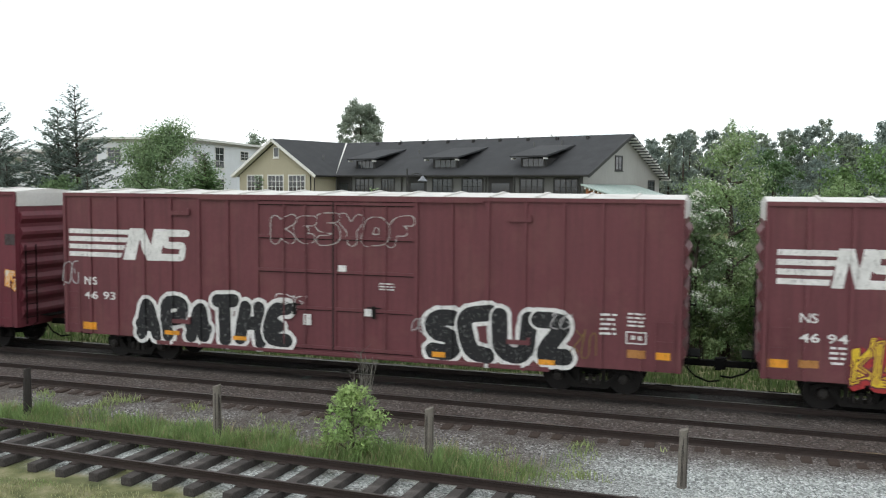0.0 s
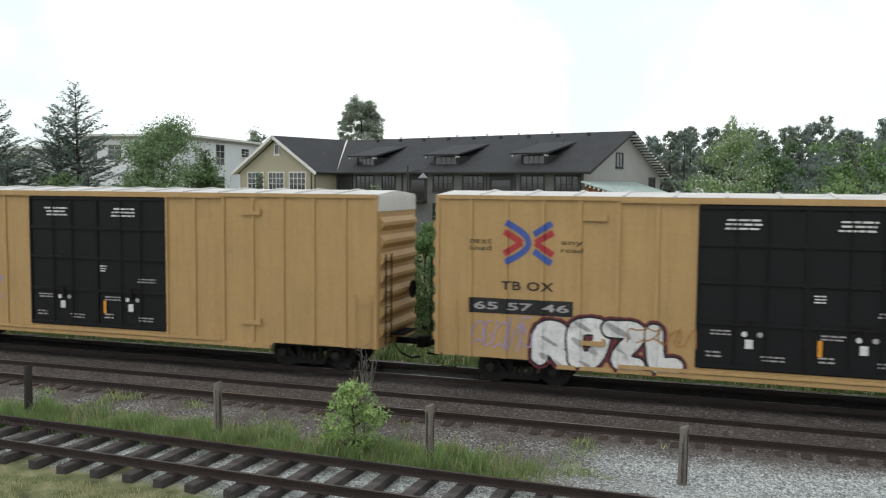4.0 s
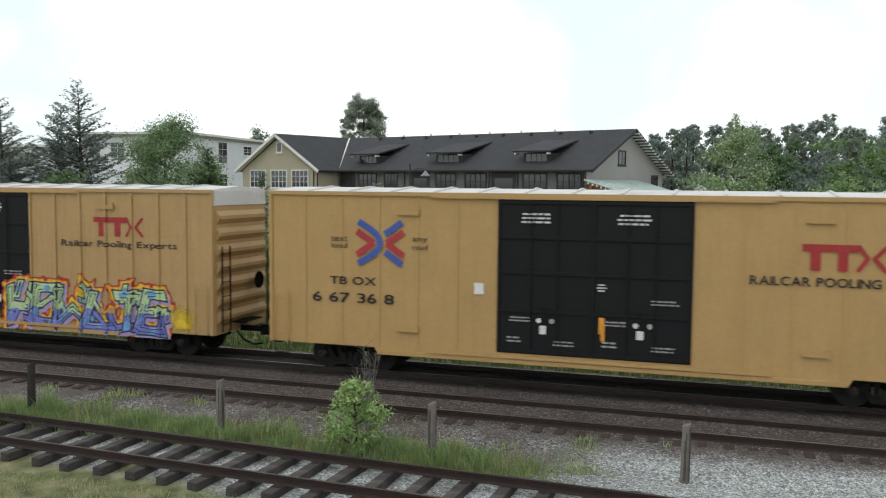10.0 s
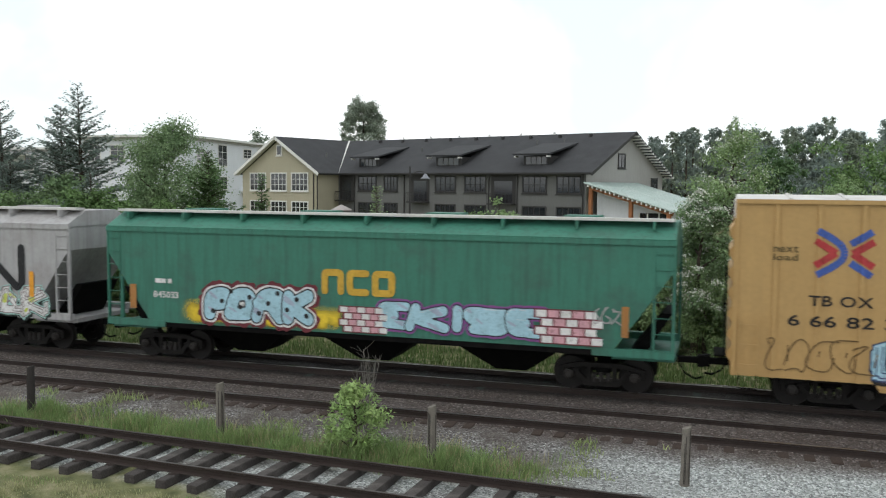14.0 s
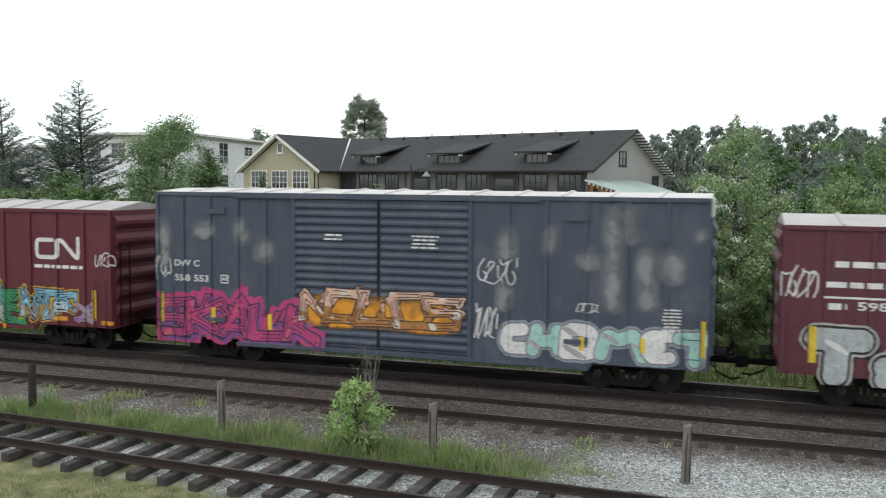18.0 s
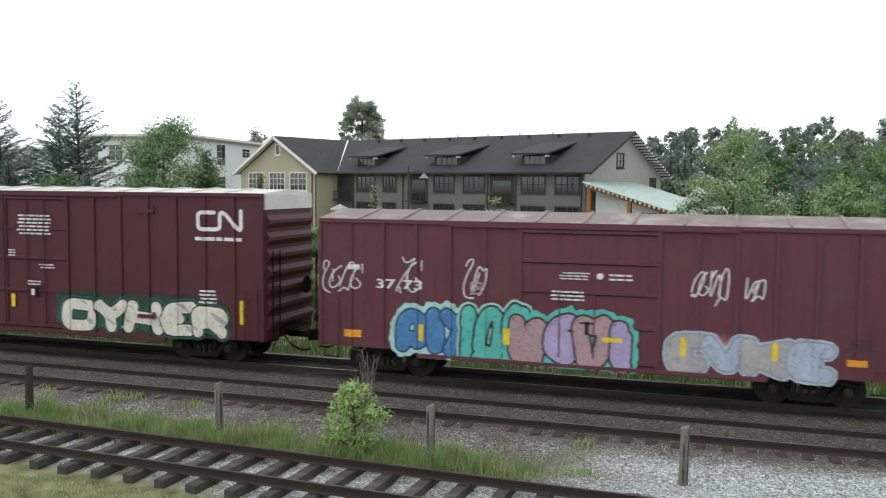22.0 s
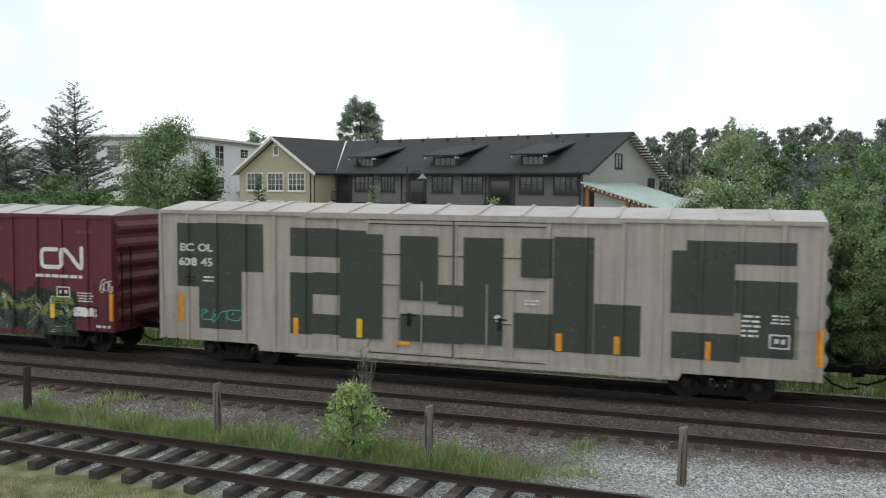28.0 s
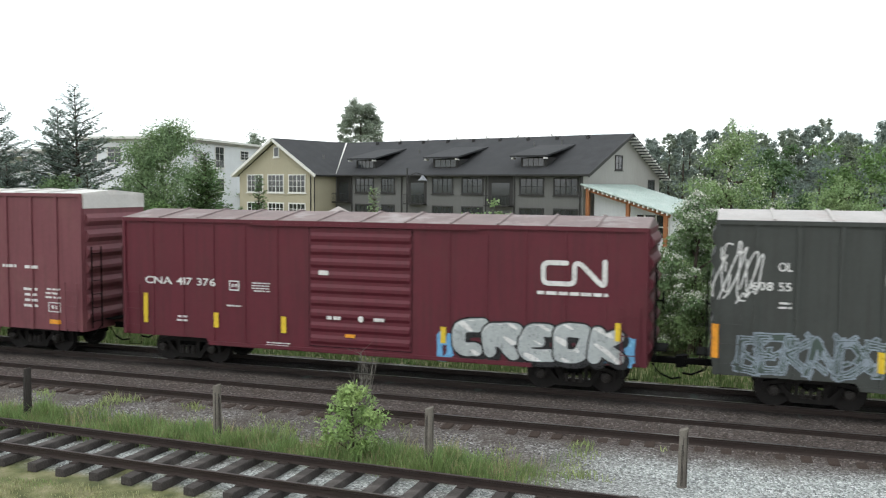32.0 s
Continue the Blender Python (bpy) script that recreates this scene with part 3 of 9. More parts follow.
def piece(c, x0, z0, x1, z1, fill, edge, n, fat=1.0, text="", low="", halo="", shine="", alt="", cloud="", deep=""):
    """A sprayed piece: overlapping letter forms, each outlined. fat 1.0 is chiselled, above it is round and swollen, below it is handwriting; an empty fill leaves bare outlines."""
    rnd = random.Random(c.seed + 7 * c.layer)
    sharp, hand = fat == 1.0, fat < 1.0
    if not text:
        text = "".join(rnd.choice("1234567") for _ in range(max(1, n)))
        for _ in range(3):
            text = "".join(b if i == 0 or b != text[i - 1] else rnd.choice("1234567") for i, b in enumerate(text))
    h = z1 - z0
    line = max(0.020, min(0.048, 0.031 * h)) * (1.05 if sharp else 0.75 if hand or not fill else 1.25)
    pad = 0.46 if cloud else 0.22
    gx, gz = x0 - pad, z0 - pad
    X, Z = np.meshgrid(gx + GRAIN * np.arange(int((x1 - x0 + 2 * pad) / GRAIN) + 2), gz + GRAIN * np.arange(int((h + 2 * pad) / GRAIN) + 2))
    wide = [0.55 if ch in "I!i1" else 1.25 if ch in "MW" else rnd.uniform(0.9, 1.1) for ch in text]
    unit = (x1 - x0) / sum(wide)
    at, forms = x0, []
    for i, (ch, wd) in enumerate(zip(text, wide)):
        w = unit * wd * (1.26 if sharp else 1.08)
        full = 0.30 if sharp else 0.27 if hand else 0.43
        tight = ch in "EFSBRGAe3XZ"
        W = min(full * unit * (0.84 if ch in "MWN" else 1.0), ((0.19 if sharp else 0.30) if tight else 0.23 if sharp else 0.33) * h)
        tall = (0.90 + 0.10 * math.sin(math.pi * (i + 0.5) / len(text))) * rnd.uniform(0.90, 1.04)
        cx, cz = at + unit * wd / 2, (z0 + z1) / 2 - (1 - tall) * h * 0.35
        at += unit * wd
        tilt, tw = rnd.uniform(-0.12, 0.12) + (0.12 if sharp or hand else 0), rnd.uniform(-0.24, 0.24)
        f = np.full(X.shape, 9.0)
        for run in STROKES[ch].split("|"):
            pl = []
            for p in run.split():
                u, v = (int(p[0]) / 2 - 0.5), (int(p[1]) / 4 - 0.5)
                u *= 1 + tw * v * 2
                px, pz = u * (w - W), v * (h - W - 2 * line) * tall
                pl.append((min(max(cx + px + pz * tilt + rnd.uniform(-1, 1) * 0.045 * w, x0 + W / 2), x1 - W / 2), min(max(cz + pz + rnd.uniform(-1, 1) * 0.04 * h, z0 + W / 2), z1 - W / 2)))
            if not sharp and len(pl) > 2:
                pl = bent(pl, 0.24 * h)
            f = np.minimum(f, stroke_field(X, Z, pl, W, sharp, hand))
            if sharp and rnd.random() < 0.45:
                # a barb that runs out of the stroke's end
                (ax, az), (bx, bz) = pl[-2:]
                side = rnd.choice((-1, 1)) * 0.55
                f = np.minimum(f, stroke_field(X, Z, [(bx, bz), (min(max(bx + side * W * 1.6, x0), x1), min(max(bz + (bz - az) * 0.12 + 0.25 * W, z0), z1))], W * 0.5, True, False))
        for _ in range(3 if sharp and unit > 0.5 else 0):
            # loose bars and arrows thrown across the letter
            px, pz, a = cx + rnd.uniform(-0.5, 0.5) * w, z0 + rnd.uniform(0.1, 0.8) * h, rnd.choice((0.5, 0.9, 2.2, -0.6, 1.4)) + rnd.uniform(-0.25, 0.25)
            ln = rnd.uniform(0.22, 0.45) * h
            qx, qz = min(max(px + ln * math.cos(a), x0), x1), min(max(pz + ln * math.sin(a), z0), z1)
            f = np.minimum(f, stroke_field(X, Z, [(min(max(px, x0), x1), pz), (qx, qz)], W * rnd.uniform(0.35, 0.7), True, False))
        if not sharp:
            f = f + 0.012 * wavy(X, Z, c.seed + i, 7.0)
        forms.append((f, W))
    whole = np.minimum.reduce([f for f, _ in forms])
    if cloud:
        tones = cloud.split("/")
        for k, tone in enumerate(tones):
            grow = 0.03 + 0.16 * (len(tones) - k) / len(tones)
            sprayed(c, "graffiti_cloud", whole - grow - 0.07 * wavy(X, Z, c.seed, 9.5), gx, gz, tone, f"{tone.replace('_', ' ')} sprayed cloud behind the letters")
    if deep:
        s = max(2, int(0.10 / GRAIN))
        d = whole
        for k in range(1, s + 1):
            moved = np.full(whole.shape, 9.0)
            moved[:-k, k:] = whole[k:, :-k]
            d = np.minimum(d, moved)
        sprayed(c, "graffiti_shadow", d - line, gx, gz, deep, f"{deep.replace('_', ' ')} sprayed block shadow")
    if halo:
        sprayed(c, "graffiti_halo", whole - line - (0.035 if sharp else 0.055) - 0.016 * wavy(X, Z, c.seed, 11.0), gx, gz, halo, f"{halo.replace('_', ' ')} sprayed rim")
    if not fill:
        done = np.full(whole.shape, 9.0)
        for f, _ in forms:
            sprayed(c, "graffiti_outline", np.maximum(np.abs(f) - line * 0.66, -(done - line)), gx, gz, edge, f"{edge.replace('_', ' ')} sprayed outline")
            done = np.minimum(done, f)
        return
    sprayed(c, "graffiti_outline", whole - line, gx, gz, edge, f"{edge.replace('_', ' ')} sprayed outline")
    over = np.full(whole.shape, 9.0)
    mottle, streaks, shade, inner, lit = (np.full(whole.shape, 9.0) for _ in range(5))
    shown = []
    for f, W in reversed(forms):
        shown.insert(0, (np.maximum(f, line - over), W))
        over = np.minimum(over, f)
    for i, (f, W) in enumerate(shown):
        main = alt if alt and not sharp and i % 2 else fill
        sprayed(c, "graffiti_fill", f, gx, gz, main, f"{main.replace('_', ' ')} sprayed graffiti")
        streaks = np.minimum(streaks, np.maximum(f + 0.02, 0.46 - wavy(X * 0.5 + Z * 0.8, Z * 0.35, c.seed + 2 * i, 9.0)))
        shade = np.minimum(shade, np.maximum(f, Z - (z0 + h * rnd.uniform(0.34, 0.55)) - 0.10 * wavy(X, Z, c.seed + i, 4.0)))
        mottle = np.minimum(mottle, np.maximum(f + 0.012, 0.42 - wavy(X, Z, c.seed * 1.3 + i, 4.6)))
        inner = np.minimum(inner, np.maximum(np.abs(f + 0.24 * W) - 0.017, -0.22 - wavy(X, Z, c.seed + 3 * i, 3.1)))
        ez, ex = np.gradient(f, GRAIN)
        lit = np.minimum(lit, np.maximum(np.abs(f + 0.13 * W) - 0.011, 0.74 - (0.80 * ez - 0.60 * ex)))
    if fill in ("silver", "white", "chalk", "lightblue", "cream") and not sharp:
        sprayed(c, "graffiti_shading", streaks, gx, gz, {"silver": "white", "lightblue": "bluewhite"}.get(fill, "grey"))
    if low:
        sprayed(c, "graffiti_shading", shade, gx, gz, low, f"{low.replace('_', ' ')} sprayed shading")
    if sharp and fill != "silver" and (alt or fill in INK):
        sprayed(c, "graffiti_shading", mottle, gx, gz, alt or fill + "+")
    if sharp:
        sprayed(c, "graffiti_accent", inner, gx, gz, edge)
    if shine:
        sprayed(c, "graffiti_accent", lit, gx, gz, shine)


def word(c, x0, z0, x1, z1, fill, edge, text):
    """A sprayed word in fat, uneven letters."""
    piece(c, x0, z0, x1, z1, fill, edge, 0, 1.0 if text in ("TSM!", "SH", "HS") else 1.3, text, halo=edge if fill == "black" else "")


def scrawl(c, x0, z0, x1, z1, col, n):
    """A quick tag: thin looping strokes that spell nothing."""
    rnd = random.Random(c.seed + 3 * c.layer)
    pts, faces, h = [], [], z1 - z0
    n = max(1, n)
    w, t = (x1 - x0) / n, min(0.036, 0.07 * h)
    for i in range(n):
        cx, cz, tall, tilt = x0 + (i + 0.5) * w, (z0 + z1) / 2, rnd.uniform(0.7, 1.0), rnd.uniform(0.0, 0.35)
        for run in STROKES[rnd.choice("1234567")].split("|"):
            line = []
            for p in run.split():
                u, v = int(p[0]) / 2 - 0.5 + rnd.uniform(-0.16, 0.16), int(p[1]) / 4 - 0.5 + rnd.uniform(-0.08, 0.08)
                line.append((min(max(cx + u * w * 1.1 + v * h * tilt, x0), x1), cz + v * h * tall))
            line = bent(line, 0.3 * h) if len(line) > 2 else line
            for q, r in zip(line, line[1:]):
                d = math.hypot(r[0] - q[0], r[1] - q[1]) or 1e-6
                nx, nz = -(r[1] - q[1]) / d * t / 2, (r[0] - q[0]) / d * t / 2
                quad(pts, faces, (q[0] + nx, q[1] + nz), (q[0] - nx, q[1] - nz), (r[0] - nx, r[1] - nz), (r[0] + nx, r[1] + nz))
    c.lay("graffiti_tag", pts, faces, ink(col), f"{col.replace('_', ' ')} scrawled graffiti tag")


def bent(line, r=0.18):
    """Rounds the corners of a line of points."""
    out = [line[0]]
    for a, b, d in zip(line, line[1:], line[2:]):
        u = Vector((a[0] - b[0], a[1] - b[1]))
        v = Vector((d[0] - b[0], d[1] - b[1]))
        p, q = Vector(b) + u.normalized() * min(r, u.length / 2), Vector(b) + v.normalized() * min(r, v.length / 2)
        for k in range(5):
            t = k / 4
            s = (1 - t) ** 2 * p + 2 * t * (1 - t) * Vector(b) + t * t * q
            out.append((s.x, s.y))
    out.append(line[-1])
    return out


def snake(c, x0, z0, x1, z1, col):
    """The railway's emblem as one bent band."""
    w, h = x1 - x0, z1 - z0
    t = 0.19 * h
    a = t / 2
    line = [(x0 + 0.39 * w, z1 - a), (x0 + a, z1 - a), (x0 + a, z0 + a), (x0 + 0.51 * w, z0 + a), (x0 + 0.51 * w, z1 - a), (x0 + 0.60 * w, z1 - a), (x1 - a - 0.05 * w, z0 + a),
            (x1 - a, z0 + a), (x1 - a, z1)]
    pts, faces = [], []
    ribbon(pts, faces, bent(line, 0.22 * h), t)
    c.lay("emblem", pts, faces, ink(col), f"{col} railway emblem")


def stripes(c, x0, z0, x1, z1, col):
    """Four speed stripes and two slanted blocks."""
    pts, faces, w, h = [], [], x1 - x0, z1 - z0
    for k in range(4):
        z = z0 + 0.06 * h + k * 0.245 * h
        quad(pts, faces, (x0, z), (x0 + (0.44 + 0.025 * k) * w, z), (x0 + (0.455 + 0.025 * k) * w, z + 0.15 * h), (x0, z + 0.15 * h))
    for lo, hi in ((0.46, 0.56), (0.66, 0.76)):
        quad(pts, faces, (x0 + lo * w, z0), (x0 + hi * w, z0), (x0 + (hi + 0.06) * w, z1), (x0 + (lo + 0.06) * w, z1))
    quad(pts, faces, (x0 + 0.57 * w, z1), (x0 + 0.64 * w, z1), (x0 + 0.74 * w, z0), (x0 + 0.66 * w, z0))
    ribbon(pts, faces, bent([(x1 - 0.02 * w, z1 - 0.12 * h), (x0 + 0.82 * w, z1 - 0.12 * h), (x0 + 0.81 * w, z0 + 0.5 * h), (x1 - 0.05 * w, z0 + 0.5 * h), (x1 - 0.06 * w, z0 + 0.12 * h),
                             (x0 + 0.77 * w, z0 + 0.12 * h)], 0.08), 0.22 * h)
    c.lay("emblem", pts, faces, ink(col), "white striped emblem")


def bolt_mark(c, x0, z0, x1, z1, col):
    """Three blocks of a maker's mark: a beam on two stems and a double chevron."""
    pts, faces, w, h = [], [], x1 - x0, z1 - z0
    quad(pts, faces, (x0, z1 - 0.28 * h), (x0 + 0.66 * w, z1 - 0.28 * h), (x0 + 0.66 * w, z1), (x0, z1))
    for k in (0.10, 0.42):
        quad(pts, faces, (x0 + k * w, z0), (x0 + (k + 0.12) * w, z0), (x0 + (k + 0.12) * w, z1 - 0.28 * h), (x0 + k * w, z1 - 0.28 * h))
    ribbon(pts, faces, [(x0 + 0.66 * w, z1 - 0.06 * h), (x0 + 0.76 * w, z0 + 0.5 * h), (x0 + 0.66 * w, z0 + 0.06 * h)], 0.16 * h)
    ribbon(pts, faces, [(x1 - 0.03 * w, z1 - 0.06 * h), (x0 + 0.84 * w, z0 + 0.5 * h), (x1 - 0.03 * w, z0 + 0.06 * h)], 0.16 * h)
    c.lay("emblem", pts, faces, ink(col), f"{col} angular emblem")


def panel_mark(c, x0, z0, x1, z1, col):
    patch(c, x0, z0, x1, z1, "black")
    mx, mz = 0.05 * (x1 - x0), 0.18 * (z1 - z0)
    pts, faces, w, h = [], [], x1 - x0 - 2 * mx, z1 - z0 - 2 * mz
    x0, z0 = x0 + mx, z0 + mz
    for k in (0.0, 0.34):
        quad(pts, faces, (x0 + k * w, z0 + 0.68 * h), (x0 + (k + 0.34) * w, z0 + 0.68 * h), (x0 + (k + 0.36) * w, z0 + h), (x0 + (k + 0.02) * w, z0 + h))
        quad(pts, faces, (x0 + (k + 0.08) * w, z0), (x0 + (k + 0.22) * w, z0), (x0 + (k + 0.25) * w, z0 + 0.68 * h), (x0 + (k + 0.11) * w, z0 + 0.68 * h))
    ribbon(pts, faces, [(x0 + 0.70 * w, z0 + 0.12 * h), (x0 + 0.98 * w, z0 + 0.88 * h)], 0.24 * h)
    ribbon(pts, faces, [(x0 + 0.74 * w, z0 + 0.88 * h), (x0 + 0.94 * w, z0 + 0.12 * h)], 0.24 * h)
    c.lay("emblem", pts, faces, ink(col), "white emblem on a black panel")


def arrows(c, x0, z0, x1, z1):
    """Two facing red chevrons crossed by two blue bows."""
    w, h = x1 - x0, z1 - z0
    for col, line in (("logo_red", [(0.03, 0.76), (0.37, 0.5), (0.03, 0.22)]), ("logo_red", [(0.97, 0.76), (0.63, 0.5), (0.97, 0.22)]),
                      ("logo_blue", bent([(0.06, 0.98), (0.30, 0.82), (0.5, 0.62), (0.5, 0.38), (0.30, 0.18), (0.06, 0.02)], 0.3)), ("logo_blue", [(0.94, 0.98), (0.60, 0.70)]),
                      ("logo_blue", [(0.94, 0.02), (0.60, 0.30)])):
        pts, faces = [], []
        for (ax, az), (bx, bz) in zip(line, line[1:]):
            p, q = (x0 + ax * w, z0 + az * h), (x0 + bx * w, z0 + bz * h)
            d = math.hypot(q[0] - p[0], q[1] - p[1]) or 1e-6
            nx, nz = -(q[1] - p[1]) / d * 0.075 * h, (q[0] - p[0]) / d * 0.075 * h
            quad(pts, faces, (p[0] + nx, p[1] + nz), (p[0] - nx, p[1] - nz), (q[0] - nx, q[1] - nz), (q[0] + nx, q[1] + nz))
        c.lay("emblem", pts, faces, ink(col), "blue bow of the emblem" if col == "logo_blue" else "red chevron of the emblem")


def block_row(c, x0, z0, x1, z1, col, n):
    """A maker's emblem: a row of heavy rounded frames, some open at the side or below."""
    w, h = (x1 - x0) / n, z1 - z0
    t = 0.27 * h
    arch = [(0, 0), (0, 1), (1, 1), (1, 0)]
    shapes = ([(0, 0), (0, 1), (1, 1), (1, 0.38), (0, 0.38)], [(0, 0), (0, 1), (1, 1), (1, 0.42), (0.2, 0.42), (1, 0)], [(0, 0), (0, 1), (1, 1), (1, 0), (0, 0)], [(1, 1), (0, 1), (0, 0), (1, 0)])
    for k in range(n):
        a, b = x0 + k * w + 0.05 * w + t / 2, x0 + (k + 1) * w - 0.05 * w - t / 2
        pts, faces = [], []
        line = [(a + u * (b - a), z0 + t / 2 + v * (h - t)) for u, v in (shapes[(0, 2, 2, 3, 2, 2)[k]] if n > 3 else (arch, shapes[3], shapes[2])[k])]
        ribbon(pts, faces, bent(line, 0.12 * h), t)
        c.lay("emblem", pts, faces, ink(col), f"{col} block emblem")


def brickwork(c, x0, z0, x1, z1, col):
    """Sprayed bricks, white and pink by turns, on dark red joints."""
    h = (z1 - z0) / 4
    pts, faces = [], []
    for j in range(4):
        a = x0 - 0.06 - 0.5 * (j % 2) * (x1 - x0) / 4.5
        quad(pts, faces, (a, z0 + j * h - 0.03), (a + (x1 - x0) * 1.10, z0 + j * h - 0.03), (a + (x1 - x0) * 1.10, z0 + j * h + 0.97 * h), (a, z0 + j * h + 0.97 * h))
    c.lay("graffiti_fill", pts, faces, ink("darkred"))
    for tone, start in (("white", 0), ("pink_pale", 1)):
        pts, faces = [], []
        for j in range(4):
            for i in range(start, 5, 2):
                a = x0 + (i - 0.5 * (j % 2)) * (x1 - x0) / 4.5
                quad(pts, faces, (a, z0 + j * h), (a + (x1 - x0) / 5.2, z0 + j * h), (a + (x1 - x0) / 5.2, z0 + j * h + 0.8 * h), (a, z0 + j * h + 0.8 * h))
        c.lay("graffiti_fill", pts, faces, ink(tone))


# ---- running gear, shared by all cars ----
SHARED = {}


def shared(key, make):
    if key not in SHARED:
        SHARED[key] = make()
    return SHARED[key]


def truck_frame():
    """A cast side frame: an arched top bar, a sagging bottom bar, columns round the spring window and hooded jaws over the axle ends."""
    bm = bmesh.new()
    prism(bm, [(-1.14, 0.50), (-1.14, 0.66), (-0.62, 0.80), (0.62, 0.80), (1.14, 0.66), (1.14, 0.50), (0.98, 0.60), (0.56, 0.68), (-0.56, 0.68), (-0.98, 0.60)], -0.08, 0.08)
    prism(bm, [(-0.78, 0.62), (-0.66, 0.62), (-0.36, 0.30), (0.36, 0.30), (0.66, 0.62), (0.78, 0.62), (0.46, 0.18), (-0.46, 0.18)], -0.09, 0.06)
    for x in (-0.34, 0.34):
        box(bm, x - 0.06, x + 0.06, -0.075, 0.07, 0.29, 0.69)
    for x in (-0.875, 0.875):
        box(bm, x - 0.27, x - 0.16, -0.07, 0.07, 0.40, 0.64)
        box(bm, x + 0.16, x + 0.27, -0.07, 0.07, 0.40, 0.64)
    return mesh_of(closed(bm), "side_frame", FRAME_STEEL)


def spring_mesh():
    bm = bmesh.new()
    for x in (-0.19, 0.0, 0.19):
        lathe(bm, [(0.29 + 0.018 * k, 0.082 if k % 2 else 0.066) for k in range(15)], 9, "z", at=(x, -0.06, 0))
    return mesh_of(closed(bm), "springs", mat("spring_steel", (0.028, 0.024, 0.022), 0.6, vary=0.3, scale=5.0))


def bearing_mesh():
    bm = bmesh.new()
    lathe(bm, [(-0.20, 0.07), (-0.195, 0.10), (-0.15, 0.115), (-0.145, 0.135), (0.06, 0.14)], 14, at=(0, 0, 0.46))
    for k in range(3):
        lathe(bm, [(-0.225, 0.02), (-0.19, 0.022)], 6, at=(0.055 * math.cos(k * 2.094), 0, 0.46 + 0.055 * math.sin(k * 2.094)))
    return mesh_of(closed(bm), "bearing", mat("bearing_steel", (0.034, 0.029, 0.026), 0.5, metal=0.3, vary=0.3, scale=6.0))


def bolster_mesh():
    return mesh_of(boxes((-0.18, 0.18, -0.95, 0.95, 0.45, 0.80), (-0.3, 0.3, -0.3, 0.3, 0.8, 0.95)), "bolster", BLACK_STEEL)


def wheel_mesh():
    bm = bmesh.new()
    lathe(bm, [(-0.07, 0.30), (-0.07, 0.455), (0.045, 0.465), (0.07, 0.49), (0.085, 0.49), (0.085, 0.38), (0.03, 0.36), (0.03, 0.14), (0.09, 0.12), (0.09, 0.06), (-0.10, 0.06), (-0.10, 0.12), (-0.02, 0.16), (-0.02, 0.30)], 24)
    for k in range(3):
        t = k * 2.094
        box(bm, 0.2 * math.cos(t) - 0.03, 0.2 * math.cos(t) + 0.03, -0.075, -0.02, 0.2 * math.sin(t) - 0.03, 0.2 * math.sin(t) + 0.03)
    return mesh_of(bm, "wheel", WHEEL_STEEL)


def axle_mesh(cap):
    bm = bmesh.new()
    lathe(bm, [(-1.10, 0.07), (-0.7, 0.085), (0.7, 0.085), (1.10, 0.07)], 10)
    return mesh_of(bm, "axle", cap)


def running_gear(c, centres, gap, cap=BLACK_STEEL, wheelbase=1.75):
    """Two trucks with their wheelsets, and a coupler with its hose at either end."""
    c.wheelsets = []
    for x in centres:
        truck = part("truck", shared("bolster", bolster_mesh), None, c.root, "black steel truck")
        truck.location = (x, 0, 0)
        for s in (-1, 1):
            f = part("side_frame", shared("side_frame", truck_frame), None, truck)
            f.matrix_basis = pose(0, s * 1.0, 0, 0, 0, 0 if s < 0 else 180)
            part("spring", shared("springs", spring_mesh), None, truck).matrix_basis = pose(0, s * 1.0, 0, 0, 0, 0 if s < 0 else 180)
            for d in (-wheelbase / 2, wheelbase / 2):
                part("bearing", shared("bearing", bearing_mesh), None, truck).matrix_basis = pose(d, s * 1.0, 0, 0, 0, 0 if s < 0 else 180)
        for d in (-wheelbase / 2, wheelbase / 2):
            ax = part("wheelset", shared(("axle", cap.name), lambda: axle_mesh(cap)), None, c.root)
            ax.matrix_basis = pose(x + d, 0, 0.46)
            for s in (-1, 1):
                w = part("wheel", shared("wheel", wheel_mesh), None, ax)
                w.matrix_basis = pose(0, s * 0.74, 0, 0, 0, 0 if s < 0 else 180)
            c.wheelsets.append((ax, x + d))
    for end, s, g in ((0.0, -1, gap[0] / 2), (c.length, 1, gap[1] / 2)):
        def coupler(g=g):
            bm = boxes((0, g - 0.12, -0.08, 0.08, 0.78, 0.94), (g - 0.16, g + 0.03, -0.17, 0.05, 0.70, 1.02), (g - 0.10, g + 0.05, 0.06, 0.16, 0.74, 0.98))
            tube(bm, [(0.05, -0.35, 0.82), (g * 0.35, -0.38, 0.55), (g * 0.7, -0.36, 0.42), (g - 0.01, -0.30, 0.46)], 0.03, 6)
            tube(bm, [(0.0, -0.55, 0.95), (0.0, -1.45, 0.98)], 0.02, 5)
            tube(bm, [(0.15, -0.9, 0.95), (0.25, -1.45, 0.72), (0.25, -1.48, 0.55)], 0.018, 5)
            return mesh_of(bm, "coupler", BLACK_STEEL)
        k = part("coupler", shared(("coupler", round(g, 2)), coupler), None, c.root)
        k.matrix_basis = pose(end, 0, 0, 0, 0, 0 if s > 0 else 180)


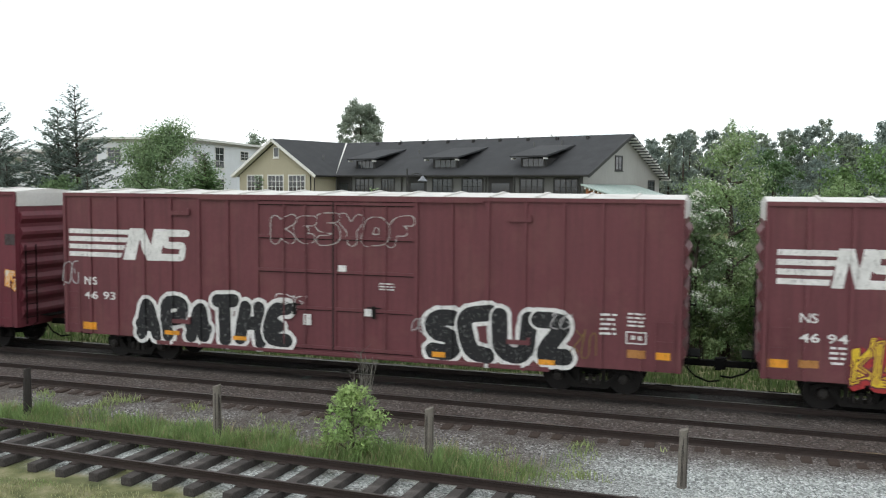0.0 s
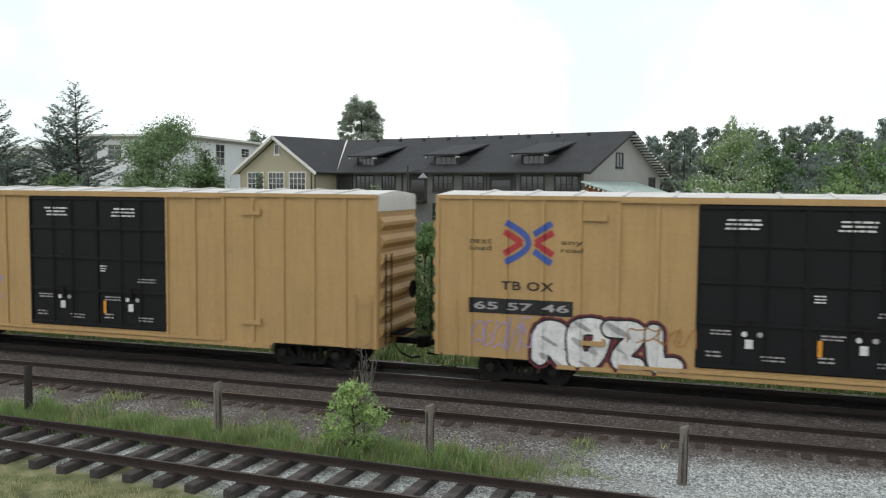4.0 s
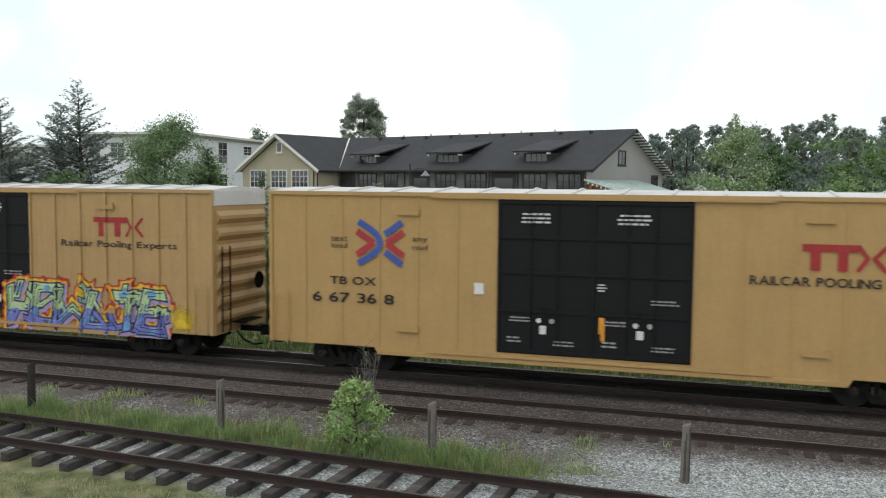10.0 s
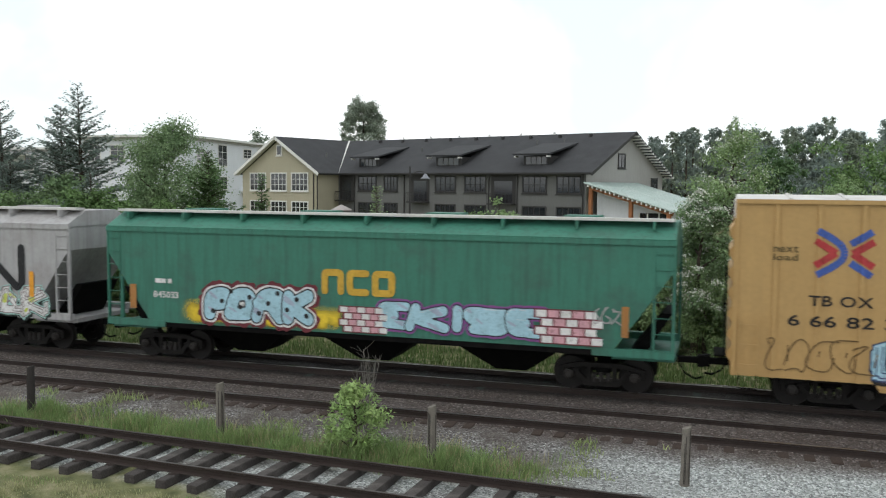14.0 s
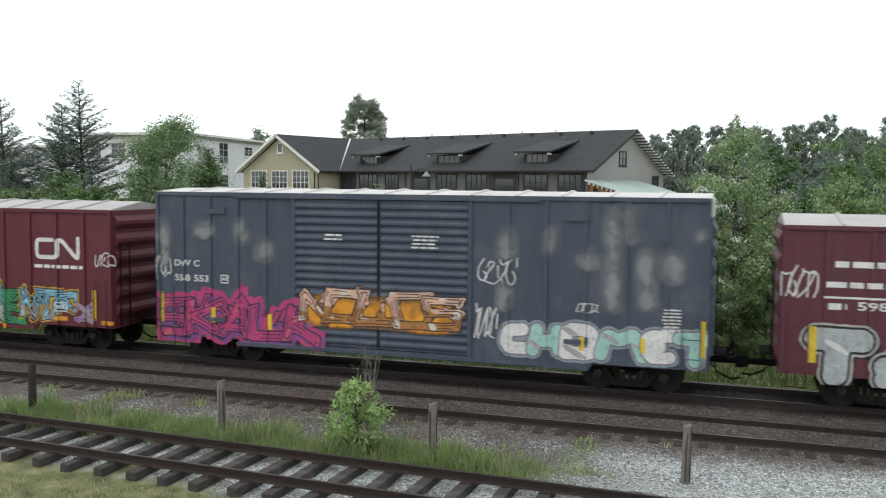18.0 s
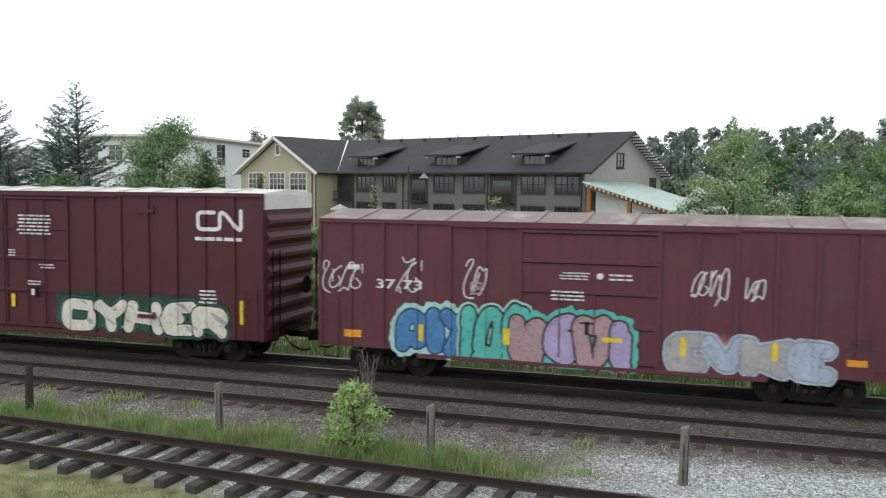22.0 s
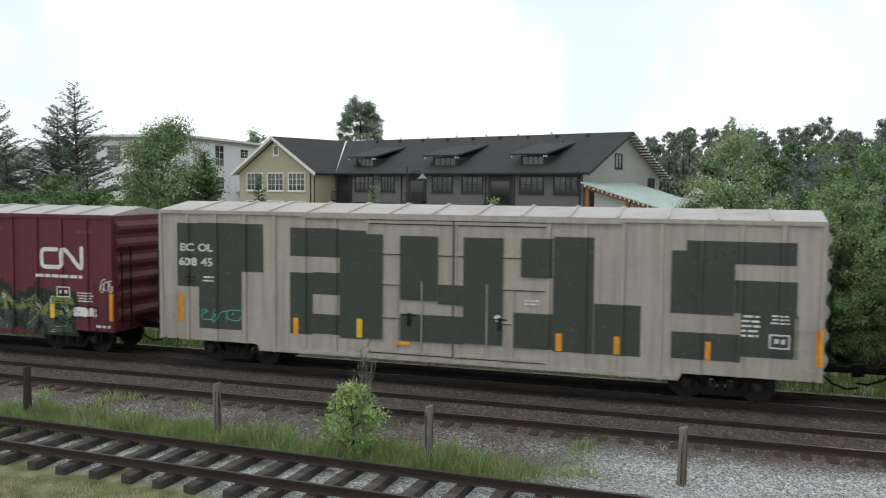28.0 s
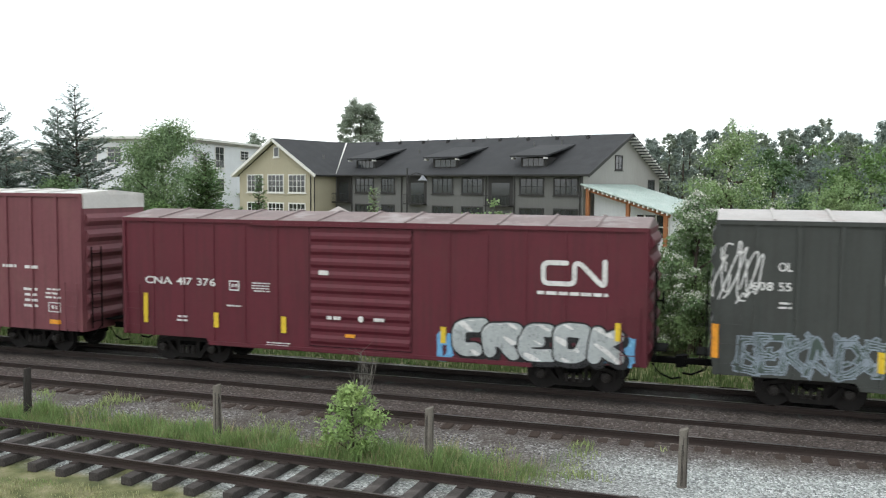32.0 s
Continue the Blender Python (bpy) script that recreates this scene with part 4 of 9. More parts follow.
def ladder_mesh(h, w=0.42, rungs=None):
    bm = bmesh.new()
    n = rungs or max(2, int(h / 0.38))
    for k in range(n):
        z = (k + 0.5) * h / n
        tube(bm, [(0, 0.05, z), (0, 0, z), (w, 0, z), (w, 0.05, z)], 0.014, 4)
    box(bm, -0.03, 0.0, 0.0, 0.03, 0, h)
    box(bm, w, w + 0.03, 0.0, 0.03, 0, h)
    return bm


def end_wall(c, col, zt, zb, x, s, white, n):
    """A pressed steel end: rows of horizontal ribs, and the white band of a high car."""
    bm = bmesh.new()
    ztop = zt - 0.46 if white else zt
    step = (ztop - zb - 0.35) / n
    lo, hi = sorted((x, x + s * 0.03))
    box(bm, lo, hi, -1.52, 1.52, zb, ztop)
    for k in range(n):
        z = zb + 0.3 + k * step
        prism(bm, [(x + s * 0.03, z), (x + s * 0.13, z + 0.3 * step), (x + s * 0.13, z + 0.5 * step), (x + s * 0.03, z + 0.78 * step)], -1.42, 1.42)
    e = part("end_wall", closed(bm), MATS[col], c.root)
    if white:
        part("end_band", boxes((lo, hi + (0.02 if s > 0 else 0), -1.525, 1.525, ztop + 0.004, zt - 0.01)), ROOF_WHITE, c.root, "white painted end band")
    lad = part("end_ladder", shared(("ladder", 2.6), lambda: mesh_of(ladder_mesh(2.6), "ladder", BLACK_STEEL)), None, c.root)
    lad.matrix_basis = pose(x + s * 0.2, -1.35 if s > 0 else -0.93, zb + 0.1, 0, 0, 90 if s > 0 else -90)
    part("crossover_platform", boxes((min(x, x + s * 0.45), max(x, x + s * 0.45), -0.6, 0.6, zb + 0.28, zb + 0.31)), BLACK_STEEL, c.root)
    wheel = bmesh.new()
    lathe(wheel, [(0.0, 0.28), (0.03, 0.28), (0.03, 0.24), (0.0, 0.24)], 16, "x", at=(x + s * 0.25, 0.7, zb + 1.5))
    tube(wheel, [(x, 0.7, zb + 1.5), (x + s * 0.26, 0.7, zb + 1.5)], 0.025, 5)
    part("brake_wheel", wheel, BLACK_STEEL, c.root)
    return e


def boxcar(label, left, right, zt, zb, col, doors, d0, d1, gap, hi=True, smooth=False, roof=None):
    c = Car("boxcar", label, left, right)
    L, c.low = c.length, zb - 0.18
    skin = MATS[col]
    drop = 0.20
    t0 = 2.35 if L > 18 else 1.95
    step = t0 + 1.05
    # shell: sides with a deeper sill between the trucks
    for y0, y1, nm in ((-1.552, -1.48, "side_wall"), (1.48, 1.552, "side_wall")):
        bm = bmesh.new()
        prism(bm, [(0, zb), (step - 0.1, zb), (step, zb - drop), (L - step, zb - drop), (L - step + 0.1, zb), (L, zb), (L, zt), (0, zt)], y0, y1)
        part(nm, closed(bm), skin, c.root)
    part("floor", boxes((0.02, L - 0.02, -1.49, 1.49, zb + 0.02, zb + 0.20), (0.5, L - 0.5, -0.25, 0.25, zb - 0.25, zb + 0.02), (step + 1.0, L - step - 1.0, -0.9, 0.9, zb - 0.12, zb + 0.02)), BLACK_STEEL, c.root, "black steel underframe")
    # roof: shallow pitch, cross seams, eave rail
    rise = 0.13 if hi else 0.26
    rm = {"rust": ROOF_RUST, None: ROOF_WHITE if hi else ROOF}[roof]
    bm = bmesh.new()
    prism(bm, [(-1.56, zt - 0.02), (-1.585, zt + 0.02), (0, zt + rise), (1.585, zt + 0.02), (1.56, zt - 0.02)], 0.0, L, "x")
    part("roof", closed(bm), rm, c.root)
    n = int(L / 1.25)

    def seam():
        b = bmesh.new()
        prism(b, [(-1.575, zt + 0.022), (-1.575, zt + 0.06), (0, zt + rise + 0.045), (1.575, zt + 0.06), (1.575, zt + 0.022), (0, zt + rise - 0.01)], -0.035, 0.035, "x")
        return mesh_of(closed(b), "roof_seam", rm)
    sm = shared(("seam", round(zt, 2), rm.name), seam)
    for k in range(1, n):
        part("roof_seam", sm, None, c.root).location = (k * L / n, 0, 0)
    part("eave_rail", boxes((0, L, -1.605, -1.553, zt - 0.09, zt + 0.015)), skin, c.root)
    for x, s in ((0, -1), (L, 1)):
        end_wall(c, col, zt, zb, x, s, hi, 7 if hi else 6)
    # posts beside the doors
    c.raised = [(0.0, 0.09), (L - 0.09, L), (d0, d1)]
    c.sheet = -1.578 if smooth else -1.556
    if not smooth:
        for a, b in ((0.0, d0), (d1, L)):
            k = max(2, round((b - a) / 1.02))
            for i in range(0, k + 1):
                x = a + i * (b - a) / k
                low = zb if x < step + 0.1 or x > L - step - 0.1 else zb - drop
                h = zt - 0.10 - low
                pm = shared(("post", round(h, 2), col), lambda h=h: mesh_of(boxes((-0.05, 0.05, -1.603, -1.553, 0, h)), "side_post", skin))
                if i not in (0, k) or 0.3 < x < L - 0.3:
                    c.raised.append((x - 0.05, x + 0.05))
                    part("side_post", pm, None, c.root).location = (min(max(x, 0.05), L - 0.05), 0, low)
                    part("side_post", pm, None, c.root).matrix_basis = pose(min(max(x, 0.05), L - 0.05), 0, low, 0, 0, 180)
    else:
        for a, b in ((0.0, d0), (d1, L)):
            k = max(2, round((b - a) / 1.15))
            for i in range(1, k):
                x = a + i * (b - a) / k
                low = zb if x < step + 0.1 or x > L - step - 0.1 else zb - drop
                h = zt - 0.10 - low
                pm = shared(("seamline", round(h, 2), col), lambda h=h: mesh_of(boxes((-0.03, 0.03, -1.575, -1.553, 0, h)), "weld_strip", skin))
                part("weld_strip", pm, None, c.root).location = (x, 0, low)
    for x in (0.0, L - 0.09):
        part("corner_post", boxes((x, x + 0.09, -1.603, -1.553, zb, zt - 0.10)), skin, c.root)
    part("side_sill", boxes((step, L - step, -1.602, -1.553, zb - drop + 0.02, zb - drop + 0.13)), skin, c.root)
    # doors
    black = doors == "black"
    dm = MATS["door_black"] if black else skin
    top, low = zt - 0.16, zb + (0.12 if black else 0.0)
    leaves = {"black": 2, "plugdouble": 2, "double": 2, "corr2": 2, "mixed": 2}.get(doors, 1)
    wid = (d1 - d0) / leaves
    for k in range(leaves):
        a, b = d0 + k * wid, d0 + (k + 1) * wid - 0.02
        leaf = part("door", boxes((a, b, -1.560, -1.553, low, top)), dm, c.root, "black plug door" if black else "")
        # black seal strips round the leaf, with the gap's shade as their colour
        part("seal_shade", boxes((a - 0.018, a, -1.562, -1.553, low, top), (b, b + 0.018, -1.562, -1.553, low, top), (a, b, -1.562, -1.553, top, top + 0.02), (a, b, -1.562, -1.553, low - 0.02, low)), BLACK_STEEL, leaf, "black door seal strip that paints the shaded gap round the leaf")
        style = doors
        if doors == "mixed":
            style = "corr" if k else "plug1"
        if style in ("corr", "corr2"):
            m = 9 if style == "corr" and not doors == "mixed" else 18
            st = (top - low - 0.1) / m
            for i in range(m):
                bm = bmesh.new()
                prism(bm, [(-1.560, low + 0.05 + i * st), (-1.604, low + 0.05 + (i + 0.25) * st), (-1.604, low + 0.05 + (i + 0.5) * st), (-1.560, low + 0.05 + (i + 0.75) * st)], a + 0.05, b - 0.05, "x")
                part("door_rib", closed(bm), dm, leaf)
        else:
            for z in (low + 0.02, low + 0.27 * (top - low), low + 0.52 * (top - low), low + 0.75 * (top - low), top - 0.09):
                part("door_rib", boxes((a, b, -1.604, -1.560, z, z + 0.085)), dm, leaf)
                # a dark strip below the rib paints the shade it would cast
                if z > low + 0.1:
                    part("rib_shade", boxes((a + 0.06, b - 0.06, -1.572, -1.560, z - 0.028, z - 0.003)), FRAME_STEEL, leaf)
            for x in (a, b - 0.05):
                part("door_rib", boxes((x, x + 0.06, -1.6035, -1.560, low, top)), dm, leaf)
            for f in (0.36, 0.64) if black or leaves == 2 else (0.30, 0.55):
                bm = bmesh.new()
                tube(bm, [(a + f * wid, -1.615, low + 0.1), (a + f * wid, -1.615, (top if black or hi else low + 0.58 * (top - low)) - 0.1)], 0.020, 5)
                part("lock_bar", bm, dm if black else MATS[col], leaf)
            hx, hz = a + 0.5 * wid, low + 0.30 * (top - low)
            part("door_handle", boxes((hx - 0.20, hx + 0.20, -1.630, -1.604, hz - 0.02, hz + 0.02), (hx - 0.05, hx + 0.05, -1.640, -1.604, hz - 0.30, hz + 0.05)), FRAME_STEEL, leaf, "dark steel door handle")
    if leaves == 2:
        part("door_gap", boxes((d0 + wid - 0.045, d0 + wid + 0.005, -1.6065, -1.600, low, top)), FRAME_STEEL, c.root, "dark gap between the door leaves")
    ext0, ext1 = max(0.4, d0 - 1.9), min(L - 0.4, d1 + 1.9)
    part("door_track", boxes((ext0, ext1, -1.635, -1.601, top + 0.02, top + 0.10)), skin, c.root)
    part("door_track", boxes((ext0, ext1, -1.64, -1.603, low - 0.16, low - 0.07)), skin, c.root)
    # side ladders and steps at the corners
    lm = shared(("ladder", 1.5, col), lambda: mesh_of(ladder_mesh(1.5), "side_ladder", skin))
    for x in (0.18, L - 0.62):
        part("side_ladder", lm, None, c.root).location = (x, -1.66, zb + 0.05)
    def stirrup():
        b = bmesh.new()
        tube(b, [(0, 0, 0.05), (0, 0, -0.32), (0.42, 0, -0.32), (0.42, 0, 0.05)], 0.016, 4)
        return mesh_of(b, "step", BLACK_STEEL)
    for x in (0.18, L - 0.62):
        part("stirrup_step", shared("stirrup", stirrup), None, c.root).location = (x, -1.56, zb)
    # small fittings: brackets by the doors
    def bracket():
        return mesh_of(boxes((0, 0.62, -1.62, -1.58, 0, 0.12), (0.55, 0.64, -1.63, -1.58, 0.0, 0.2)), "bracket", skin)
    if hi:
        for x in (max(0.9, d0 - 2.9), min(L - 1.6, d1 + 2.6)):
            for z in (zt - 0.62, zb + 0.5):
                part("tack_board", shared(("bracket", col), bracket), None, c.root).location = (x, 0, z)
    running_gear(c, (t0, L - t0), gap)
    CARS.append(c)
    if black:
        rnd = random.Random(c.seed)
        for k in range(2):
            a = d0 + k * wid
            bars(c, a + 0.35 * wid - 0.3, top - 0.62, a + 0.35 * wid + 0.62, top - 0.30, "white", 3)
            bars(c, a + 0.12 * wid, low + 0.85, a + 0.36 * wid, low + 1.02, "grey", 2)
            bars(c, a + 0.10 * wid, low + 0.28, a + 0.26 * wid, low + 0.48, "grey", 2)
            bars(c, a + 0.60 * wid, low + 0.24, a + 0.84 * wid, low + 0.42, "grey", 2)
            patch(c, a + 0.46 * wid, low + 0.55, a + 0.53 * wid, low + 0.78, "white")
            disc(c, a + 0.40 * wid, low + 0.84, a + 0.50 * wid, low + 0.98, "white")
            disc(c, a + 0.54 * wid, low + 0.84, a + 0.64 * wid, low + 0.98, "grey")
        patch(c, d0 + 1.1 * wid, low + 0.45, d0 + 1.14 * wid, low + 0.85, "orange")
        bars(c, d0 + 1.05 * wid, low + 1.75, d0 + 1.16 * wid, low + 1.98, "white", 3)
        bars(c, d0 + 1.58 * wid, low + 1.45, d0 + 1.88 * wid, low + 1.62, "grey", 2)
    return c


def hopper(label, left, right, col, gap):
    c = Car("covered_hopper", label, left, right)
    L, skin = c.length, MATS[col]
    top, low = 4.12, 1.25
    bm = bmesh.new()
    prism(bm, [(0.05, top), (0.05, 3.35), (1.55, low), (L - 1.55, low), (L - 0.05, 3.35), (L - 0.05, top)], -1.58, 1.58)
    part("body", closed(bm), skin, c.root)
    bm = bmesh.new()
    prism(bm, [(-1.585, top - 0.02), (-1.60, top + 0.06), (-0.75, top + 0.48), (0.75, top + 0.48), (1.60, top + 0.06), (1.585, top - 0.02)], 0.02, L - 0.02, "x")
    part("roof", closed(bm), skin, c.root)
    part("top_rail", boxes((0.0, L, -1.62, -1.58, top - 0.10, top + 0.03)), skin, c.root)
    for y in (-1.60, 1.40):
        for a, b in ((0.0, 2.1), (L - 2.1, L)):
            part("side_sill", boxes((a, b, y, y + 0.2, 1.10, 1.30)), skin, c.root)
        part("side_sill", boxes((2.1, L - 2.1, y + 0.02, y + 0.18, 1.10, 1.25)), BLACK_STEEL, c.root, "black grimy side sill")
    part("running_board", boxes((0.1, L - 0.1, -1.16, -0.72, top + 0.50, top + 0.57)), ROOF_WHITE, c.root, "galvanised running board")
    n = 9
    for k in range(n):
        x = 0.6 + k * (L - 1.2) / (n - 1)
        part("board_bracket", boxes((x - 0.03, x + 0.03, -1.35, -0.72, top + 0.28, top + 0.50)), skin, c.root)
        if k % 2:
            part("hatch", boxes((x - 0.5, x + 0.5, -0.45, 0.45, top + 0.485, top + 0.60)), skin, c.root)
    for x in (L * 0.26, L * 0.5, L * 0.74):
        bm = bmesh.new()
        a = [bm.verts.new(p) for p in ((x - 1.7, -1.3, low), (x + 1.7, -1.3, low), (x + 1.7, 1.3, low), (x - 1.7, 1.3, low), (x - 0.45, -0.6, 0.35), (x + 0.45, -0.6, 0.35), (x + 0.45, 0.6, 0.35), (x - 0.45, 0.6, 0.35))]
        for f in ((0, 1, 5, 4), (1, 2, 6, 5), (2, 3, 7, 6), (3, 0, 4, 7), (4, 5, 6, 7), (0, 1, 2, 3)):
            bm.faces.new([a[i] for i in f])
        part("discharge_hopper", closed(bm), BLACK_STEEL, c.root)
    for x, s in ((0.0, 1), (L, -1)):
        bm = boxes((min(x, x + s * 0.07), max(x, x + s * 0.07), -1.58, -1.50, 1.1, top), (min(x + s * 0.5, x + s * 0.57), max(x + s * 0.5, x + s * 0.57), -1.58, -1.50, 1.1, 2.6), (min(x, x + s * 1.6), max(x, x + s * 1.6), -1.3, 1.3, 0.98, 1.12),
                   (min(x, x + s * 0.07), max(x, x + s * 0.07), 1.50, 1.58, 1.1, top))
        part("end_frame", bm, skin, c.root)
        lad = part("end_ladder", shared(("ladder", 2.9, col), lambda: mesh_of(ladder_mesh(2.9), "ladder", skin)), None, c.root)
        lad.location = (x + 0.06 if s > 0 else x - 0.50, -1.60, 1.12)
        bm = bmesh.new()
        prism(bm, [(x + s * 1.2, 1.12), (x + s * 0.75, 1.12), (x + s * 0.1, 2.2), (x + s * 0.35, 2.2)], -0.9, 0.9)
        part("end_brace", closed(bm), BLACK_STEEL, c.root)
    running_gear(c, (1.9, L - 1.9), gap)
    CARS.append(c)
    return c


def tank_car(label, left, right, gloss, gap):
    R, zc = 1.52, 2.66
    c = Car("tank_car", label, left, right, surf=lambda z: -math.sqrt(max(R * R - (z - zc) ** 2, 0.2)) - 0.006)
    L, skin = c.length, MATS["tank_gloss" if gloss else "tank_matte"]
    bm = bmesh.new()
    A, B = -0.30, 16.72
    prof = [(A, 0.05)] + [(A + 0.73 - 0.73 * math.cos(t), R * math.sin(t)) for t in (0.25, 0.5, 0.75, 1.0, 1.25, 1.45)] + [(A + 0.8, R)] + [(A + 0.8 + k * (B - A - 1.6) / 12, R) for k in range(1, 12)]
    prof += [(B + A - a, r) for a, r in reversed(prof[:8])]
    lathe(bm, prof, 40, "x", at=(0, 0, zc))
    shell = part("tank", bm, skin, c.root)
    for p in shell.data.polygons:
        p.use_smooth = True
    for x in (A + 0.82, L / 2 - 0.2, B - 0.85):
        bm = bmesh.new()
        lathe(bm, [(x, R + 0.006), (x + 0.05, R + 0.012), (x + 0.10, R + 0.006)], 40, "x", at=(0, 0, zc))
        part("weld_band", bm, skin, c.root)
    m = 8.58
    frame_bars = [(m - 1.6, m + 1.6, s * 1.09 - 0.03, s * 1.09 + 0.03, 3.80, 3.90) for s in (-1, 1)] + [(x - 0.03, x + 0.03, -1.09, 1.09, 4.20, 4.25) for x in (m - 1.57, m - 0.55, m + 0.55, m + 1.57)]
    plat = part("platform", boxes(*frame_bars), BLACK_STEEL, c.root, "black steel dome platform")
    for s in (-1, 1):
        for k in range(5):
            y = s * (0.80 + 0.058 * k)
            part("grating", boxes((m - 1.57, m + 1.57, y - 0.008, y + 0.008, 3.93, 3.965)), BLACK_STEEL, plat)
        for x in (m - 1.57, m - 0.55, m + 0.55, m + 1.57):
            bm = bmesh.new()
            tube(bm, [(x, s * 1.09, 3.85), (x, s * 1.09, 4.80)], 0.028, 5)
            tube(bm, [(x, s * 1.09, 3.88), (x, s * 0.80, 4.22)], 0.022, 5)
            part("railing_post", bm, BLACK_STEEL, plat)
    for z in (4.34, 4.80):
        for y in (-1.09, 1.09):
            for a, b in ((m - 1.57, m - 0.55 if gloss else m - 0.2), (m + 0.55 if gloss else m - 0.2, m + 1.57)):
                bm = bmesh.new()
                tube(bm, [(a, y, z), (b, y, z)], 0.024, 5)
                part("railing", bm, BLACK_STEEL, plat)
        for x in (m - 1.57, m + 1.57):
            bm = bmesh.new()
            tube(bm, [(x, -1.09, z), (x, 1.09, z)], 0.024, 5)
            part("railing", bm, BLACK_STEEL, plat)
    bm = bmesh.new()
    lathe(bm, [(4.12, 0.38), (4.30, 0.38), (4.34, 0.47), (4.70, 0.49), (4.77, 0.46), (4.79, 0.30)], 18, "z", at=(m + (-0.80 if gloss else 0.62), 0, 0))
    part("valve_bonnet", bm, BLACK_STEEL, c.root)
    bm = bmesh.new()
    lathe(bm, [(4.12, 0.24), (4.34, 0.24), (4.36, 0.31), (4.42, 0.31), (4.45, 0.2)], 14, "z", at=(m + (0.34 if gloss else -0.3), 0, 0))
    part("manway", bm, BLACK_STEEL, c.root)
    lad = bmesh.new()
    for x in (m + 0.15, m + 0.55):
        tube(lad, [(x, -1.09, 3.85), (x, -1.40, 3.4), (x, -1.56, 2.7), (x, -1.56, 1.1)], 0.022, 5)
    for k in range(9):
        z = 1.3 + k * 0.32
        y = -1.56 if z < 2.8 else -1.56 + (z - 2.8) ** 2 * 0.26
        tube(lad, [(m + 0.15, y, z), (m + 0.55, y, z)], 0.014, 4)
    part("side_ladder", lad, BLACK_STEEL, c.root)
    for x, s in ((0.0, 1), (L, -1)):
        a, b = sorted((x - s * 0.25, x + s * 1.9))
        part("stub_sill", boxes((a, b, -0.45, 0.45, 0.86, 1.10), (min(x - s * 0.2, x + s * 0.0), max(x - s * 0.2, x), -1.5, 1.5, 1.06, 1.12)), BLACK_STEEL, c.root)
        part("crossover_step", boxes((min(x - s * 0.35, x - s * 0.05), max(x - s * 0.35, x - s * 0.05), -1.5, 1.5, 1.13, 1.16)), ROOF_WHITE, c.root, "galvanised crossover step")
        bm = bmesh.new()
        prism(bm, [(-1.2, 1.1), (-1.46, 2.5), (-1.3, 1.9), (-0.9, 1.55), (0.9, 1.55), (1.3, 1.9), (1.46, 2.5), (1.2, 1.1)], min(x + s * 0.9, x + s * 1.15), max(x + s * 0.9, x + s * 1.15), "x")
        part("saddle", closed(bm), BLACK_STEEL, c.root)
        bm = bmesh.new()
        tube(bm, [(x + s * 0.9, -1.54, 2.35), (x + s * 0.1, -1.25, 2.40), (x - s * 0.05, 0, 2.42), (x + s * 0.1, 1.25, 2.40), (x + s * 0.9, 1.54, 2.35)], 0.022, 5)
        for y in (-1.25, 1.25):
            tube(bm, [(x + s * 0.1, y, 2.4), (x - s * 0.05, y, 1.1)], 0.02, 5)
        part("handrail", bm, BLACK_STEEL, c.root)
    bm = bmesh.new()
    lathe(bm, [(L - 2.3, 0.2), (L - 2.25, 0.24), (L - 1.6, 0.24), (L - 1.55, 0.2)], 12, "x", at=(0, -1.05, 1.2))
    part("air_reservoir", bm, BLACK_STEEL, c.root)
    tube_bm = bmesh.new()
    tube(tube_bm, [(1.2, -1.45, 1.28), (L - 1.2, -1.45, 1.28)], 0.018, 5)
    part("side_rail", tube_bm, BLACK_STEEL, c.root)
    running_gear(c, (1.36, 15.50) if gloss else (1.15, 15.64), gap, CAP_BLUE)
    CARS.append(c)
    tall = 2.10 if gloss else 2.56
    for x, z in ((1.03, tall), (4.18, 2.24), (6.86, 2.24), (10.22, 2.23), (12.56, 2.24), (15.83, tall)) if gloss else ((1.24, tall), (4.29, 2.33), (6.84, 2.40), (9.93, 2.33), (13.01, 2.33), (15.76, tall)):
        half = 0.46 if z == tall else 0.24
        patch(c, x - 0.055, z - half, x + 0.055, z + half, "yellow")
    px, pz = (11.67, 2.16) if gloss else (12.07, 2.36)
    patch(c, px - 0.42, pz - 0.15, px + 0.42, pz + 0.15, "yellow")
    bars(c, px - 0.28, pz - 0.10, px + 0.28, pz - 0.02, "black", 1)
    bars(c, 14.51, 2.06, 15.50, 2.61, "grey", 6)
    hollow(c, 13.82, 1.72, 14.27, 1.96, "white")
    hollow(c, 4.58, 2.06, 4.86, 2.32, "white")
    c.lay("placard", [(15.42, 1.44), (15.59, 1.27), (15.76, 1.44), (15.59, 1.61)], [(0, 1, 2, 3)], ink("white"), "white diamond placard")
    c.lay("placard", [(15.46, 1.47), (15.72, 1.47), (15.59, 1.60)], [(0, 1, 2)], ink("red"))
    return c


